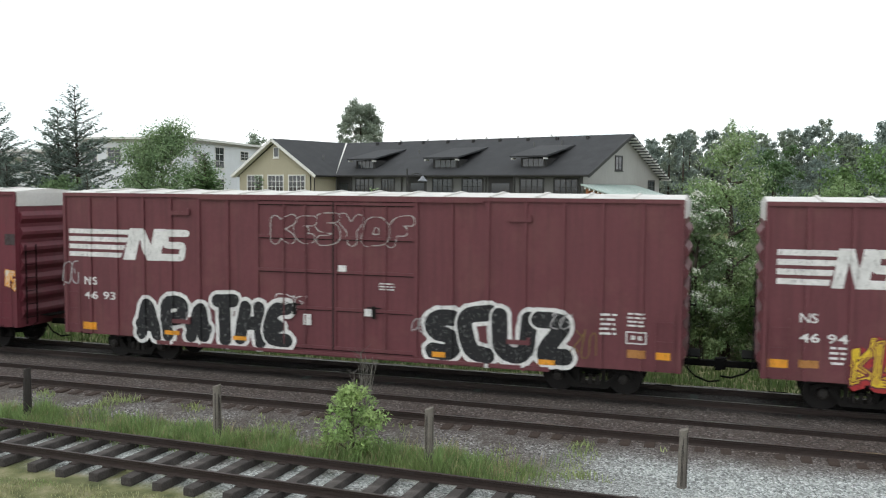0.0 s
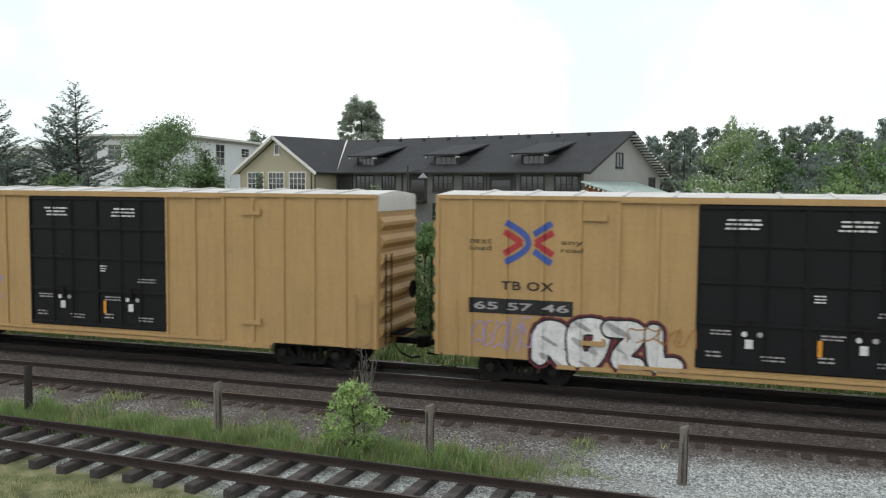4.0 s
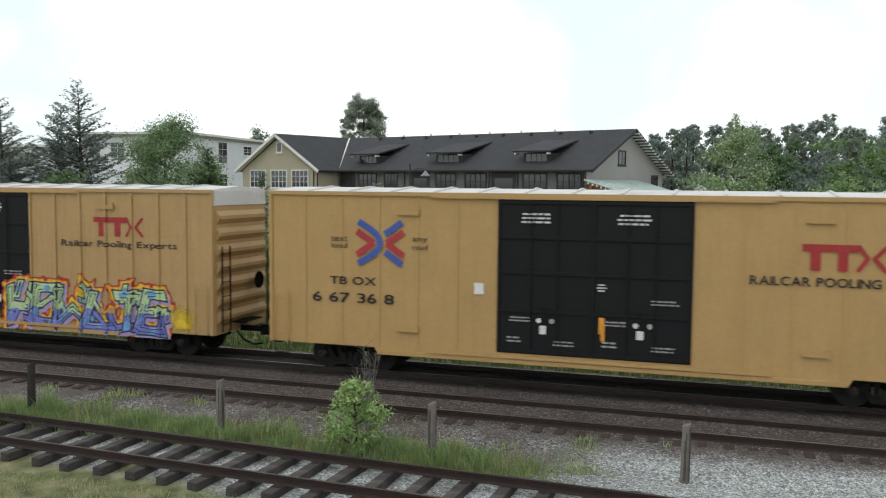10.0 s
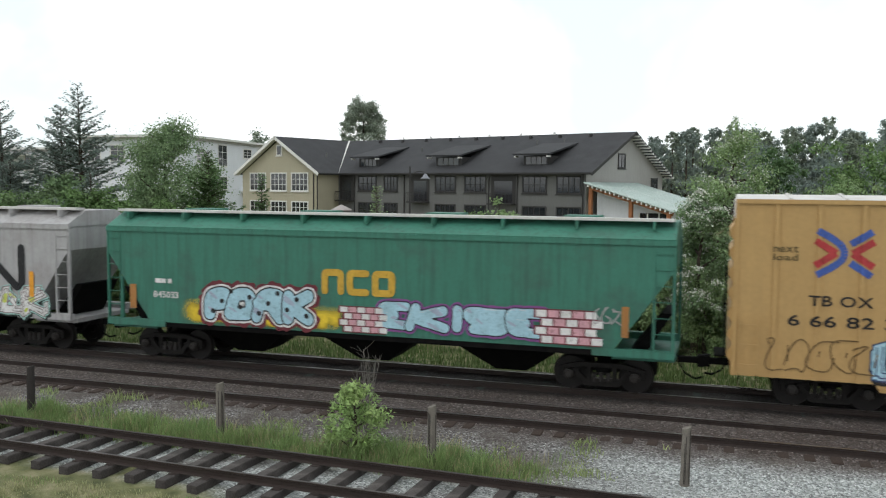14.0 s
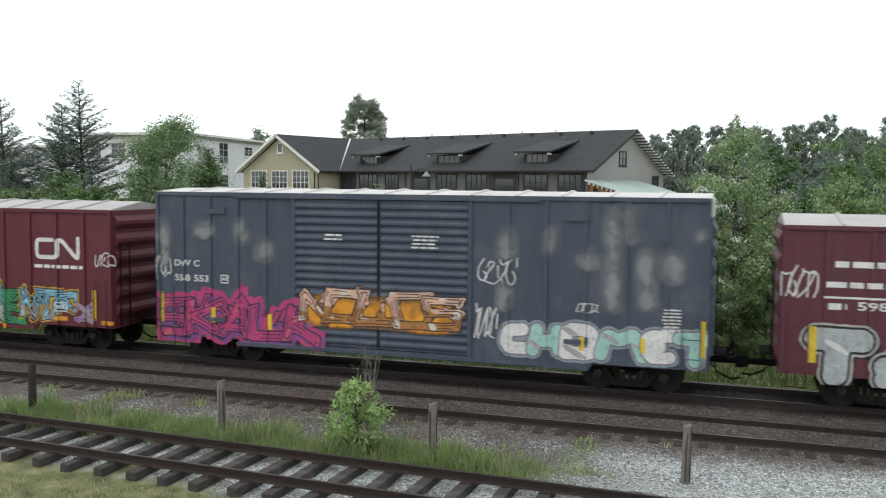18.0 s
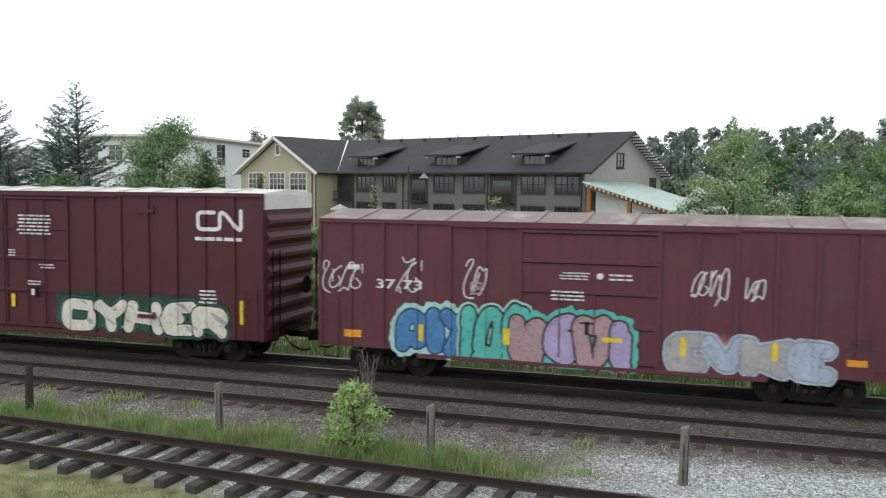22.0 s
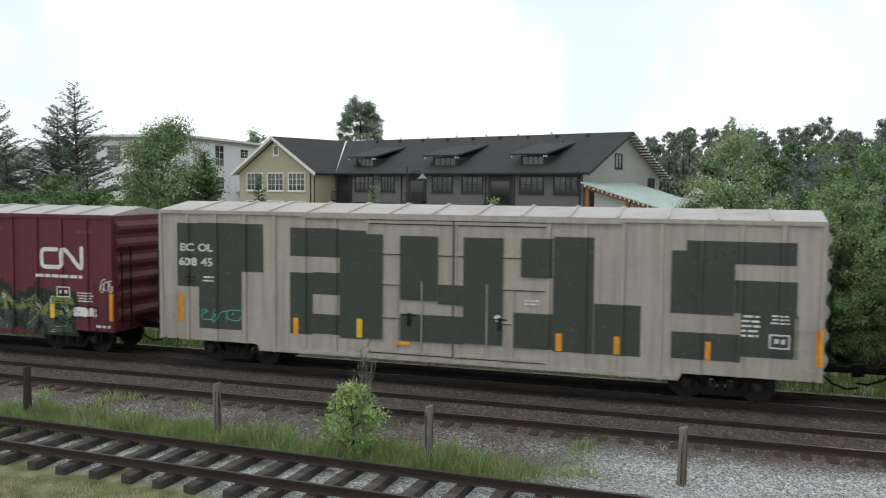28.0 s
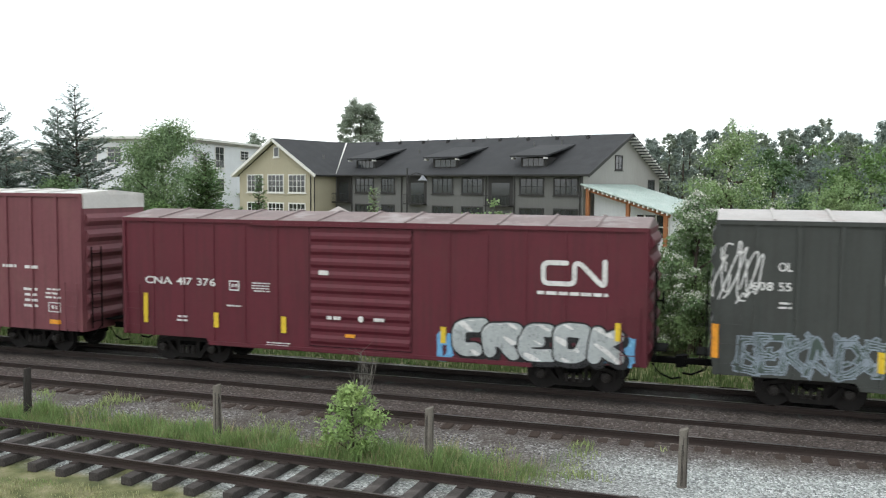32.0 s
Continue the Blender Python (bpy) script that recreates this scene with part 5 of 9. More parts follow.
def gondola(label, left, right, col, gap):
    c = Car("gondola_car", label, left, right)
    L, skin, top, low = c.length, MATS[col], 3.86, 1.0
    for y0, y1 in ((-1.50, -1.43), (1.43, 1.50)):
        part("side_wall", boxes((0, L, y0, y1, low, top)), skin, c.root)
    for x in (0.0, L - 0.08):
        part("end_wall", boxes((x, x + 0.08, -1.47, 1.47, low, top - 0.02)), skin, c.root)
    for x, s in ((0.0, -1), (L, 1)):
        for z in (1.5, 2.2, 2.9, 3.6):
            part("end_rib", boxes((min(x, x + s * 0.1), max(x, x + s * 0.1), -1.45, 1.45, z, z + 0.12)), skin, c.root)
        part("end_ladder", shared(("ladder", 2.4), lambda: mesh_of(ladder_mesh(2.4), "ladder", BLACK_STEEL)), None, c.root).matrix_basis = pose(x + s * 0.16, -1.3 if s > 0 else -0.88, low + 0.2, 0, 0, 90 if s > 0 else -90)
    for y0, y1 in ((-1.62, -1.44), (1.44, 1.62)):
        part("top_chord", boxes((0, L, y0, y1, top, top + 0.10)), mat("gond_chord", (0.30, 0.19, 0.13), 0.8, vary=0.4, scale=3.0, wear=(0.14, 0.05, 0.045), wear_amount=0.7), c.root, "rusty worn top chord")
    part("top_chord", boxes((0.0, 0.12, -1.44, 1.44, top - 0.02, top + 0.08)), skin, c.root)
    part("top_chord", boxes((L - 0.12, L, -1.44, 1.44, top - 0.02, top + 0.08)), skin, c.root)
    part("floor", boxes((0.08, L - 0.08, -1.47, 1.47, low + 0.05, low + 0.2), (0.4, L - 0.4, -0.3, 0.3, 0.7, low + 0.05)), BLACK_STEEL, c.root, "black steel floor")
    pm = shared(("gond_post", col), lambda: mesh_of(boxes((-0.055, 0.055, -1.603, -1.50, low - 0.16, top)), "side_post", skin))
    c.raised, c.sheet = [(0.12 + k * (L - 0.24) / 15 - 0.055, 0.12 + k * (L - 0.24) / 15 + 0.055) for k in range(16)], -1.506
    for k in range(16):
        x = 0.12 + k * (L - 0.24) / 15
        for r in (0, 180):
            part("side_post", pm, None, c.root).matrix_basis = pose(x, 0, 0, 0, 0, r)
    for a, b in ((0.1, 3.0), (L - 3.0, L - 0.1)):
        part("side_rail", boxes((a, b, -1.575, -1.50, 2.75, 2.87)), skin, c.root)
    for a, b in ((3.3, L - 3.3),):
        part("side_sill", boxes((a, b, -1.55, -1.50, low - 0.02, low + 0.10)), skin, c.root)
    running_gear(c, (2.1, L - 2.1), gap)
    CARS.append(c)
    return c


# ---- ground ----
def siding_y(x):
    """The siding's middle, which closes slowly on the main tracks."""
    return -9.671 - 0.0447 * x


def ramp01(v, a, b):
    return min(max((v - a) / (b - a), 0.0), 1.0)


def ground_z(x, y):
    pts = ((-60, -0.5), (-13.0, -0.42), (-11.2, -0.36), (-8.4, -0.34), (-6.9, -0.36), (-6.0, -0.22), (-5.4, -0.15), (1.7, -0.165), (2.6, -0.40), (4.0, -0.62), (9.0, -0.7), (60, -0.9))
    for (a, za), (b, zb) in zip(pts, pts[1:]):
        if a <= y <= b:
            bed = 0.065 * (1 - ramp01(abs(y + 3.796), 0.55, 0.72)) + 0.03 * (1 - ramp01(abs(y + 3.796), 1.3, 1.7))
            bed -= 0.055 * ramp01(-4.45 - y, 0.0, 0.25) * (1 - ramp01(-5.15 - y, 0.0, 0.3))
            return za + (zb - za) * (y - a) / (b - a) + bed + (0.03 if bed < 0.01 else 0.012) * noise.noise((x * 0.9, y * 0.9, 0))
    return -0.5 if y < -60 else -0.9


def lines(lo, hi, step, far):
    mid = [lo + i * step for i in range(int((hi - lo) / step) + 1)]
    return [-f for f in reversed(far) if -f < lo - 1] + mid + [f for f in far if f > hi + 1]


def make_ground():
    far = [30, 45, 70, 110, 180, 300, 500, 800, 1400, 3000]
    xs, ys = lines(-40, 14, 0.3, far), lines(-25, 9, 0.25, far)
    pts, faces, gravel, pale, oily, rusty = [], [], [], [], [], []
    for y in ys:
        for x in xs:
            pts.append((x, y, ground_z(x, y)))
            n1, n2 = noise.noise((x * 0.45, y * 0.9, 3)), noise.noise((x * 1.7, y * 1.7, 9))
            ys_ = y + 0.35 * n1 + 0.2 * n2
            g = ramp01(ys_ - siding_y(x) - 1.0 * ramp01(-9.0 - x, -2.0, 1.0), -1.6, -1.2) * (1 - ramp01(ys_, 2.4, 3.0)) if -40 < x < 14 else float(-11.3 < y < 2.7)
            strip = ramp01(ys_, -8.3, -7.9) * (1 - ramp01(ys_, -7.0, -6.5)) * (1 - ramp01(x + 1.5 * n1, -5.0, -2.6))
            gravel.append(max(0.0, min(1.0, g - 0.85 * strip)))
            d = y - siding_y(x)
            p = 1.0 * ramp01(n1 + n2, -0.6, 0.1) * (1 - ramp01(d, 0.9, 1.3)) * ramp01(d, -1.15 - 0.7 * ramp01(x + n1, -9.5, -7.0), -0.75)
            p = max(p, ramp01(x + 1.2 * n1, -4.5, -1.0) * ramp01(ys_, -8.6, -7.8) * (1 - ramp01(ys_, -6.2, -5.4)) * 1.0)
            p = max(p, 0.35 * ramp01(n1 + 0.6 * n2, 0.0, 0.5) * ramp01(ys_, -2.9, -2.5) * (1 - ramp01(ys_, -1.7, -1.3)))
            pale.append(p)
            rusty.append(max(0.85 * (1 - ramp01(abs(y + 3.796) + 0.2 * n2, 1.0, 1.9)), 0.85 * ramp01(y, -4.0, -3.0) * (1 - ramp01(y, -0.8, 0.0))))
            # strip under the cars that takes the oil and the painted train shade
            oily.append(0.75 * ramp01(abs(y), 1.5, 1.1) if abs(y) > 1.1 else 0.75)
    w = len(xs)
    for j in range(len(ys) - 1):
        for i in range(w - 1):
            faces.append((j * w + i, j * w + i + 1, (j + 1) * w + i + 1, (j + 1) * w + i))
    me = bpy.data.meshes.new("ground")
    me.from_pydata(pts, [], faces)
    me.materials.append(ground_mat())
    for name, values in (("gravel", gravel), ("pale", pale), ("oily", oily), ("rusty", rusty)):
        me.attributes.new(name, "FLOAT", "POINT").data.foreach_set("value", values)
    for p in me.polygons:
        p.use_smooth = True
    tagged(new("ground", me), "gravel and rough grass ground beside the tracks", "ground", kind="structure")


make_ground()


# ---- tracks ----
def rail_profile():
    return [(-0.07, 0), (0.07, 0), (0.065, 0.02), (0.012, 0.04), (0.012, 0.125), (0.036, 0.14), (0.036, 0.172), (-0.036, 0.172), (-0.036, 0.14), (-0.012, 0.125), (-0.012, 0.04), (-0.065, 0.02)]


def track(name, label, y, turn, z, spacing, near, tie_top, wood, polished):
    root = tagged(new(name), label, "railway track", kind="structure")
    root.matrix_basis = pose(0, y, z, 0, 0, turn)
    for s in (-0.7535, 0.7535):
        bm = bmesh.new()
        prism(bm, [(a + s, b - 0.172) for a, b in rail_profile()], -720, 720, "x")
        part("rail", closed(bm), RAIL_STEEL, root)
        part("rail_head", boxes((-720, 720, s - 0.030, s + 0.030, -0.0015, 0.0015)), RAIL_HEAD if polished else mat("rail_top_dull", (0.10, 0.085, 0.08), 0.4, metal=0.6, vary=0.2), root, "polished running surface" if polished else "")
    rnd = random.Random(len(name))
    ties = []
    for k in range(3):
        bm = boxes((-0.115, 0.115, -1.27, 1.27, tie_top - 0.17, tie_top))
        bmesh.ops.bevel(bm, geom=list(bm.edges), offset=0.012, segments=1, affect="EDGES")
        for v in bm.verts:
            v.co += Vector((rnd.uniform(-1, 1), rnd.uniform(-2, 2), rnd.uniform(-1, 1))) * 0.008
        ties.append(mesh_of(bm, "tie", wood))
    plate = mesh_of(boxes((-0.09, 0.09, -0.17, 0.17, tie_top, tie_top + 0.015)), "tie_plate", RAIL_STEEL)
    x = near[0]
    while x < near[1]:
        t = part("tie", rnd.choice(ties), None, root)
        t.matrix_basis = pose(x + rnd.uniform(-0.04, 0.04), rnd.uniform(-0.06, 0.06), rnd.uniform(-0.012, 0.008), 0, 0, rnd.uniform(-1.5, 1.5))
        for s in (-0.7535, 0.7535) if spacing > 0.6 else ():
            part("tie_plate", plate, None, t).location = (0, s, 0)
        x += spacing
    bm = bmesh.new()
    for a, b in ((near[0] - 140, near[0] - 0.3), (near[1] + 0.3, near[1] + 140)):
        x = a
        while x < b:
            box(bm, x - 0.115, x + 0.115, -1.27, 1.27, tie_top - 0.17, tie_top)
            x += spacing
    tagged(part("distant_ties", bm, wood, root), kind="stuff")
    return root


TIE_FRESH = mat("tie_wood_grey", (0.072, 0.063, 0.059), 0.9, vary=0.5, scale=2.5, bump=0.5, bump_scale=25, wear=(0.155, 0.14, 0.13), wear_amount=0.75, spec=0.2)
TIE_OLD = mat("tie_wood_brown", (0.062, 0.044, 0.036), 0.9, vary=0.4, scale=2.5, bump=0.5, bump_scale=25, wear=(0.16, 0.13, 0.11), wear_amount=0.7, spec=0.2)
track("main_track", "main track of two rusty rails on oil-stained ballast with train shade painted in", 0.0, 0, 0.0, 0.53, (-34, 10), -0.172, TIE_WOOD, True)
track("second_track", "second track of brown rails on buried wooden ties", -3.796, 0, 0.02, 0.53, (-30, 8), -0.172, TIE_OLD, True)
track("siding", "light siding of dull rails on weathered wooden ties", -9.671, math.degrees(math.atan(-0.0447)), -0.01, 0.79, (-22, 6), -0.172, TIE_FRESH, False)


# ---- fence posts beside the siding ----
def fence_post(x, y, top, wood, lean, label):
    root = tagged(new("fence_post"), label, "post", "fence posts by the siding")
    zg = ground_z(x, y) - 0.05
    root.matrix_basis = pose(x, y, zg, 0, lean, 20)
    rnd = random.Random(int(x * 10))
    bm = bmesh.new()
    rings = []
    for k in range(6):
        z = (top - zg) * k / 5
        r = 0.088 - 0.010 * k / 5
        rings.append([bm.verts.new((r * 1.15 * math.cos(a) + rnd.uniform(-1, 1) * 0.004, r * math.sin(a) + rnd.uniform(-1, 1) * 0.004, z + (0.03 * math.cos(a) if k == 5 else 0))) for a in (math.pi / 5 * i for i in range(10))])
    for r0, r1 in zip(rings, rings[1:]):
        for i in range(10):
            bm.faces.new((r0[i], r0[(i + 1) % 10], r1[(i + 1) % 10], r1[i]))
    bm.faces.new(rings[-1])
    part("post", bm, wood, root)
    for i in range(3):
        a = rnd.uniform(3.6, 5.8)
        box_bm = boxes((-0.006, 0.006, -0.004, 0.004, 0.1, (top - zg) * rnd.uniform(0.75, 0.98)))
        crack = part("crack", box_bm, POST_DARK, root)
        crack.matrix_basis = pose(0.096 * math.cos(a), 0.083 * math.sin(a), 0, 0, 0, math.degrees(a) + 90)


fence_post(-16.12, -7.36, 1.01, POST_DARK, 0.5, "dark creosoted wooden fence post in grass")
fence_post(-10.69, -7.55, 1.05, POST_WOOD, -0.4, "split grey wooden fence post in long grass")
fence_post(-5.65, -7.66, 0.98, POST_WOOD, 0.0, "weathered grey wooden fence post in grass")
fence_post(-0.63, -6.95, 0.81, POST_WOOD, 0.8, "weathered grey wooden fence post in pale gravel")


# ---- grass ----
def blades(name, label, spots, height, width, material, seed, lean=0.35):
    rnd = random.Random(seed)
    pts, faces = [], []
    for x, y, k in spots:
        z = ground_z(x, y) - 0.01
        h, a = height * k * rnd.uniform(0.45, 1.2) * (0.8 + 0.9 * max(-0.45, noise.noise((x * 1.6, y * 1.6, seed)))), rnd.uniform(0, math.pi)
        wx, wy = width * math.cos(a), width * math.sin(a)
        lx, ly = h * rnd.uniform(-lean, lean), h * rnd.uniform(-lean, lean)
        i = len(pts)
        pts += [(x - wx, y - wy, z), (x + wx, y + wy, z), (x + lx * 0.4 + wx * 0.7, y + ly * 0.4 + wy * 0.7, z + h * 0.6), (x + lx * 0.4 - wx * 0.7, y + ly * 0.4 - wy * 0.7, z + h * 0.6), (x + lx, y + ly, z + h)]
        faces += [(i, i + 1, i + 2, i + 3), (i + 3, i + 2, i + 4)]
    me = bpy.data.meshes.new(name)
    me.from_pydata(pts, [], faces)
    me.materials.append(material)
    return tagged(new(name, me), label, "grass", kind="stuff")


def spots(n, x0, x1, y0, y1, keep, seed):
    rnd, out = random.Random(seed), []
    while len(out) < n:
        x, y = rnd.uniform(x0, x1), rnd.uniform(y0, y1)
        k = keep(x, y)
        if rnd.random() < k:
            out.append((x, y, 0.5 + 0.5 * k))
    return out


def strip_keep(x, y):
    n = noise.noise((x * 0.6, y * 1.1, 4))
    return ramp01(y, -8.35, -7.9) * (1 - ramp01(y, -7.0, -6.3)) * (1 - ramp01(x, -5.5, -2.6)) * min(1, max(0.06, 0.65 + 1.2 * n))


GRASS = leaf_mat("grass_green", (0.215, 0.300, 0.115))
GRASS_DRY = leaf_mat("grass_dry", (0.36, 0.32, 0.18))
blades("grass_strip", "long green grass between the siding and the tracks", spots(15000, -20, -2.5, -8.4, -6.0, strip_keep, 1), 0.50, 0.010, GRASS, 2, 0.5)
blades("grass_strip_dry", "dry seed stalks among the green grass", spots(2600, -20, -3, -8.3, -5.9, strip_keep, 5), 0.58, 0.007, GRASS_DRY, 6, 0.5)
blades("weeds", "pale yellow-green weeds scattered over the gravel edge", spots(1700, -20, -1.0, -7.2, -5.2, lambda x, y: max(0.0, noise.noise((x * 0.9, y * 0.9, 12)) - 0.12) * 1.6 * (1 - 0.6 * ramp01(x, -6, -1)), 15), 0.26, 0.012, leaf_mat("weed_green", (0.30, 0.36, 0.15)), 16, 0.7)
blades("grass_verge", "short yellowish grass in front of the siding", spots(9000, -17, -4, -13.0, -10.7, lambda x, y: ramp01(siding_y(x) - 1.15 - y, 0.0, 0.35) * (0.55 + 0.45 * noise.noise((x, y, 1))), 3), 0.10, 0.010, leaf_mat("grass_verge_green", (0.33, 0.335, 0.18)), 4)
blades("grass_verge_green", "fresh green tufts in front of the siding", spots(2500, -17, -4, -13.0, -10.7, lambda x, y: ramp01(siding_y(x) - 1.1 - y, 0.0, 0.3) * max(0, noise.noise((x * 0.8, y * 0.8, 7))), 13), 0.16, 0.010, GRASS, 14)
blades("grass_bank", "bright green grass bank behind the tracks", spots(14000, -36, 9, 2.7, 6.8, lambda x, y: ramp01(y, 2.7, 3.6) * (0.6 + 0.4 * noise.noise((x * 0.5, y, 2))), 8), 0.34, 0.022, leaf_mat("grass_bank_green", (0.135, 0.195, 0.070)), 9)


# ---- plants ----
def leaf_cloud(pts, faces, centre, radius, n, size, rnd, squash=0.8, broad=0.36):
    """n small folded leaves spread through a ball, thicker towards its rim."""
    c = Vector(centre)
    for _ in range(int(n * 1.9)):
        d = Vector((rnd.gauss(0, 1), rnd.gauss(0, 1), rnd.gauss(0, 1)))
        d.normalize()
        p = c + d * radius * min(1.45, abs(rnd.gauss(0.62, 0.30)))
        p.z = c.z + (p.z - c.z) * squash
        n_ = d * 0.7 + Vector((rnd.gauss(0, 0.55), rnd.gauss(0, 0.55), 0.75 + rnd.gauss(0, 0.5)))
        n_.normalize()
        u = n_.orthogonal().normalized()
        u.rotate(Matrix.Rotation(rnd.uniform(0, 6.28), 3, n_))
        v = n_.cross(u)
        s = size * rnd.uniform(0.6, 1.3)
        i = len(pts)
        pts += [p, p + u * s * 0.5 + v * s * broad, p + u * s, p + u * s * 0.5 - v * s * broad]
        faces.append((i, i + 1, i + 2, i + 3))


def cloud_mesh(name, pts, faces, material):
    me = bpy.data.meshes.new(name)
    me.from_pydata([tuple(p) for p in pts], [], faces)
    me.materials.append(material)
    return me


BARK = mat("bark", (0.085, 0.068, 0.055), 0.9, vary=0.4, scale=5.0, bump=0.6, bump_scale=18, spec=0.2)
BARK_PALE = mat("bark_pale", (0.20, 0.185, 0.165), 0.9, vary=0.35, scale=5.0, bump=0.5, bump_scale=18, spec=0.2)


def broadleaf(label, x, y, height, spread, crown_from, leaf, size, clumps, per, seed, name="tree", shape=1.0, category="tree", limbs=7, blossom=None, broad=0.36):
    """A tapered trunk, limbs, and a crown of many leaf clumps with gaps between them."""
    rnd = random.Random(seed)
    zg = ground_z(x, y) - 0.1
    root = tagged(new(name), label, category)
    root.matrix_basis = pose(x, y, zg, 0, 0, rnd.uniform(0, 360))
    bm = bmesh.new()
    lean = Vector((rnd.uniform(-0.05, 0.05), rnd.uniform(-0.05, 0.05), 1))
    top = lean * height * 0.93
    line = [lean * height * 0.93 * t + Vector((rnd.uniform(-1, 1), rnd.uniform(-1, 1), 0)) * 0.03 * height * t for t in (0, 0.2, 0.4, 0.6, 0.8, 1.0)]
    r = 0.014 * height + 0.03
    tube(bm, line, r, 7, [r * 1.3, r, r * 0.8, r * 0.55, r * 0.3, r * 0.1])
    part("trunk", bm, BARK, root)
    ends = []
    for k in range(limbs):
        t = crown_from + (0.95 - crown_from) * (k + 0.5) / limbs
        base = lean * height * 0.93 * t
        a = k * 2.4 + rnd.uniform(-0.4, 0.4)
        reach = spread * (1 - 0.75 * abs(2 * (t - crown_from) / (1 - crown_from) - 0.75) ** 1.4) * rnd.uniform(0.7, 1.0)
        tip = base + Vector((math.cos(a) * reach, math.sin(a) * reach, reach * rnd.uniform(0.35, 0.9)))
        mid = base.lerp(tip, 0.5) + Vector((0, 0, -0.06 * reach))
        b = bmesh.new()
        tube(b, [base, mid, tip], r * 0.4, 5, [r * 0.45, r * 0.28, r * 0.08])
        part("limb", b, BARK, root)
        ends.append((base, tip))
    pts, faces, bpts, bfaces = [], [], [], []
    for k in range(clumps):
        t = rnd.random()
        if k % 3:
            base, tip = rnd.choice(ends)
            c = base.lerp(tip, rnd.uniform(0.35, 1.1)) + Vector((rnd.gauss(0, 0.12), rnd.gauss(0, 0.12), rnd.gauss(0, 0.12))) * spread
        else:
            h = crown_from + (1 - crown_from) * t
            w = spread * max(0.12, (1 - abs(2 * t - 0.7) ** 1.5 * 0.8)) * shape
            a = rnd.uniform(0, 6.28)
            c = lean * height * h * 0.97 + Vector((math.cos(a), math.sin(a), 0)) * w * rnd.random() ** 0.5
        rad = spread * rnd.uniform(0.16, 0.32) * (1.0 if k % 3 else 1.15 - 0.7 * t)
        c.z = min(c.z, height - rad * 0.5)
        leaf_cloud(pts, faces, c, rad, per * min(1.4, (rad / (0.24 * spread)) ** 2), size, rnd, broad=broad)
        if blossom and rnd.random() < 0.7:
            leaf_cloud(bpts, bfaces, c + Vector((0, 0, rad * 0.4)), rad * 0.9, blossom[1], size * 0.8, rnd, 0.5)
    part("crown", cloud_mesh("crown", pts, faces, leaf), None, root)
    if blossom:
        part("blossom", cloud_mesh("blossom", bpts, bfaces, blossom[0]), None, root, "white blossom")
    return root


def round_tree(label, x, y, height, spread, leaf, size, clumps, per, seed, low=0.22, rough=0.16, name="tree"):
    """A tree with an egg-shaped, lumpy crown: clumps set on a swelling outline, the largest below, small tufts at the rim."""
    rnd = random.Random(seed)
    zg = ground_z(x, y) - 0.1
    root = tagged(new(name), label, "tree")
    root.matrix_basis = pose(x, y, zg, 0, 0, rnd.uniform(0, 360))
    bm = bmesh.new()
    r = 0.014 * height + 0.03
    tube(bm, [(0, 0, height * t) for t in (0, 0.3, 0.6, 0.85)], r, 7, [r * 1.3, r, r * 0.6, r * 0.2])
    part("trunk", bm, BARK, root)
    lobes = [(rnd.uniform(0, 6.28), rnd.uniform(0.35, 0.95), rnd.uniform(0.75, 1.15)) for _ in range(9)]
    for a, t, k in lobes[:7]:
        b = bmesh.new()
        base, reach = Vector((0, 0, height * (low + 0.45 * t * (1 - low)))), spread * 0.75 * k
        tip = base + Vector((math.cos(a) * reach, math.sin(a) * reach, reach * rnd.uniform(0.5, 1.0)))
        tube(b, [base, base.lerp(tip, 0.5) - Vector((0, 0, 0.05 * reach)), tip], r * 0.4, 5, [r * 0.45, r * 0.28, r * 0.08])
        part("limb", b, BARK, root)
    pts, faces = [], []
    for k in range(clumps):
        t = rnd.random() ** 0.8
        girth = spread * max(0.18, math.sqrt(max(0.0, 1 - ((t - 0.48) / 0.56) ** 2)))
        if k % 4 == 0:
            a, tl, grow = rnd.choice(lobes)
            a, t, girth = a + rnd.gauss(0, 0.3), min(1.0, max(0.05, tl + rnd.gauss(0, 0.1))), girth * grow * 1.12
        else:
            a = rnd.uniform(0, 6.28)
        d = girth * (1 - rnd.random() ** 2.2 * 0.75)
        c = Vector((math.cos(a) * d, math.sin(a) * d, height * (low + (0.97 - low) * t) + rnd.gauss(0, rough * spread * 0.4)))
        rad = spread * rnd.uniform(0.14, 0.30)
        leaf_cloud(pts, faces, c, rad, per * min(1.4, (rad / (0.24 * spread)) ** 2), size, rnd)
    part("crown", cloud_mesh("crown", pts, faces, leaf), None, root)
    return root


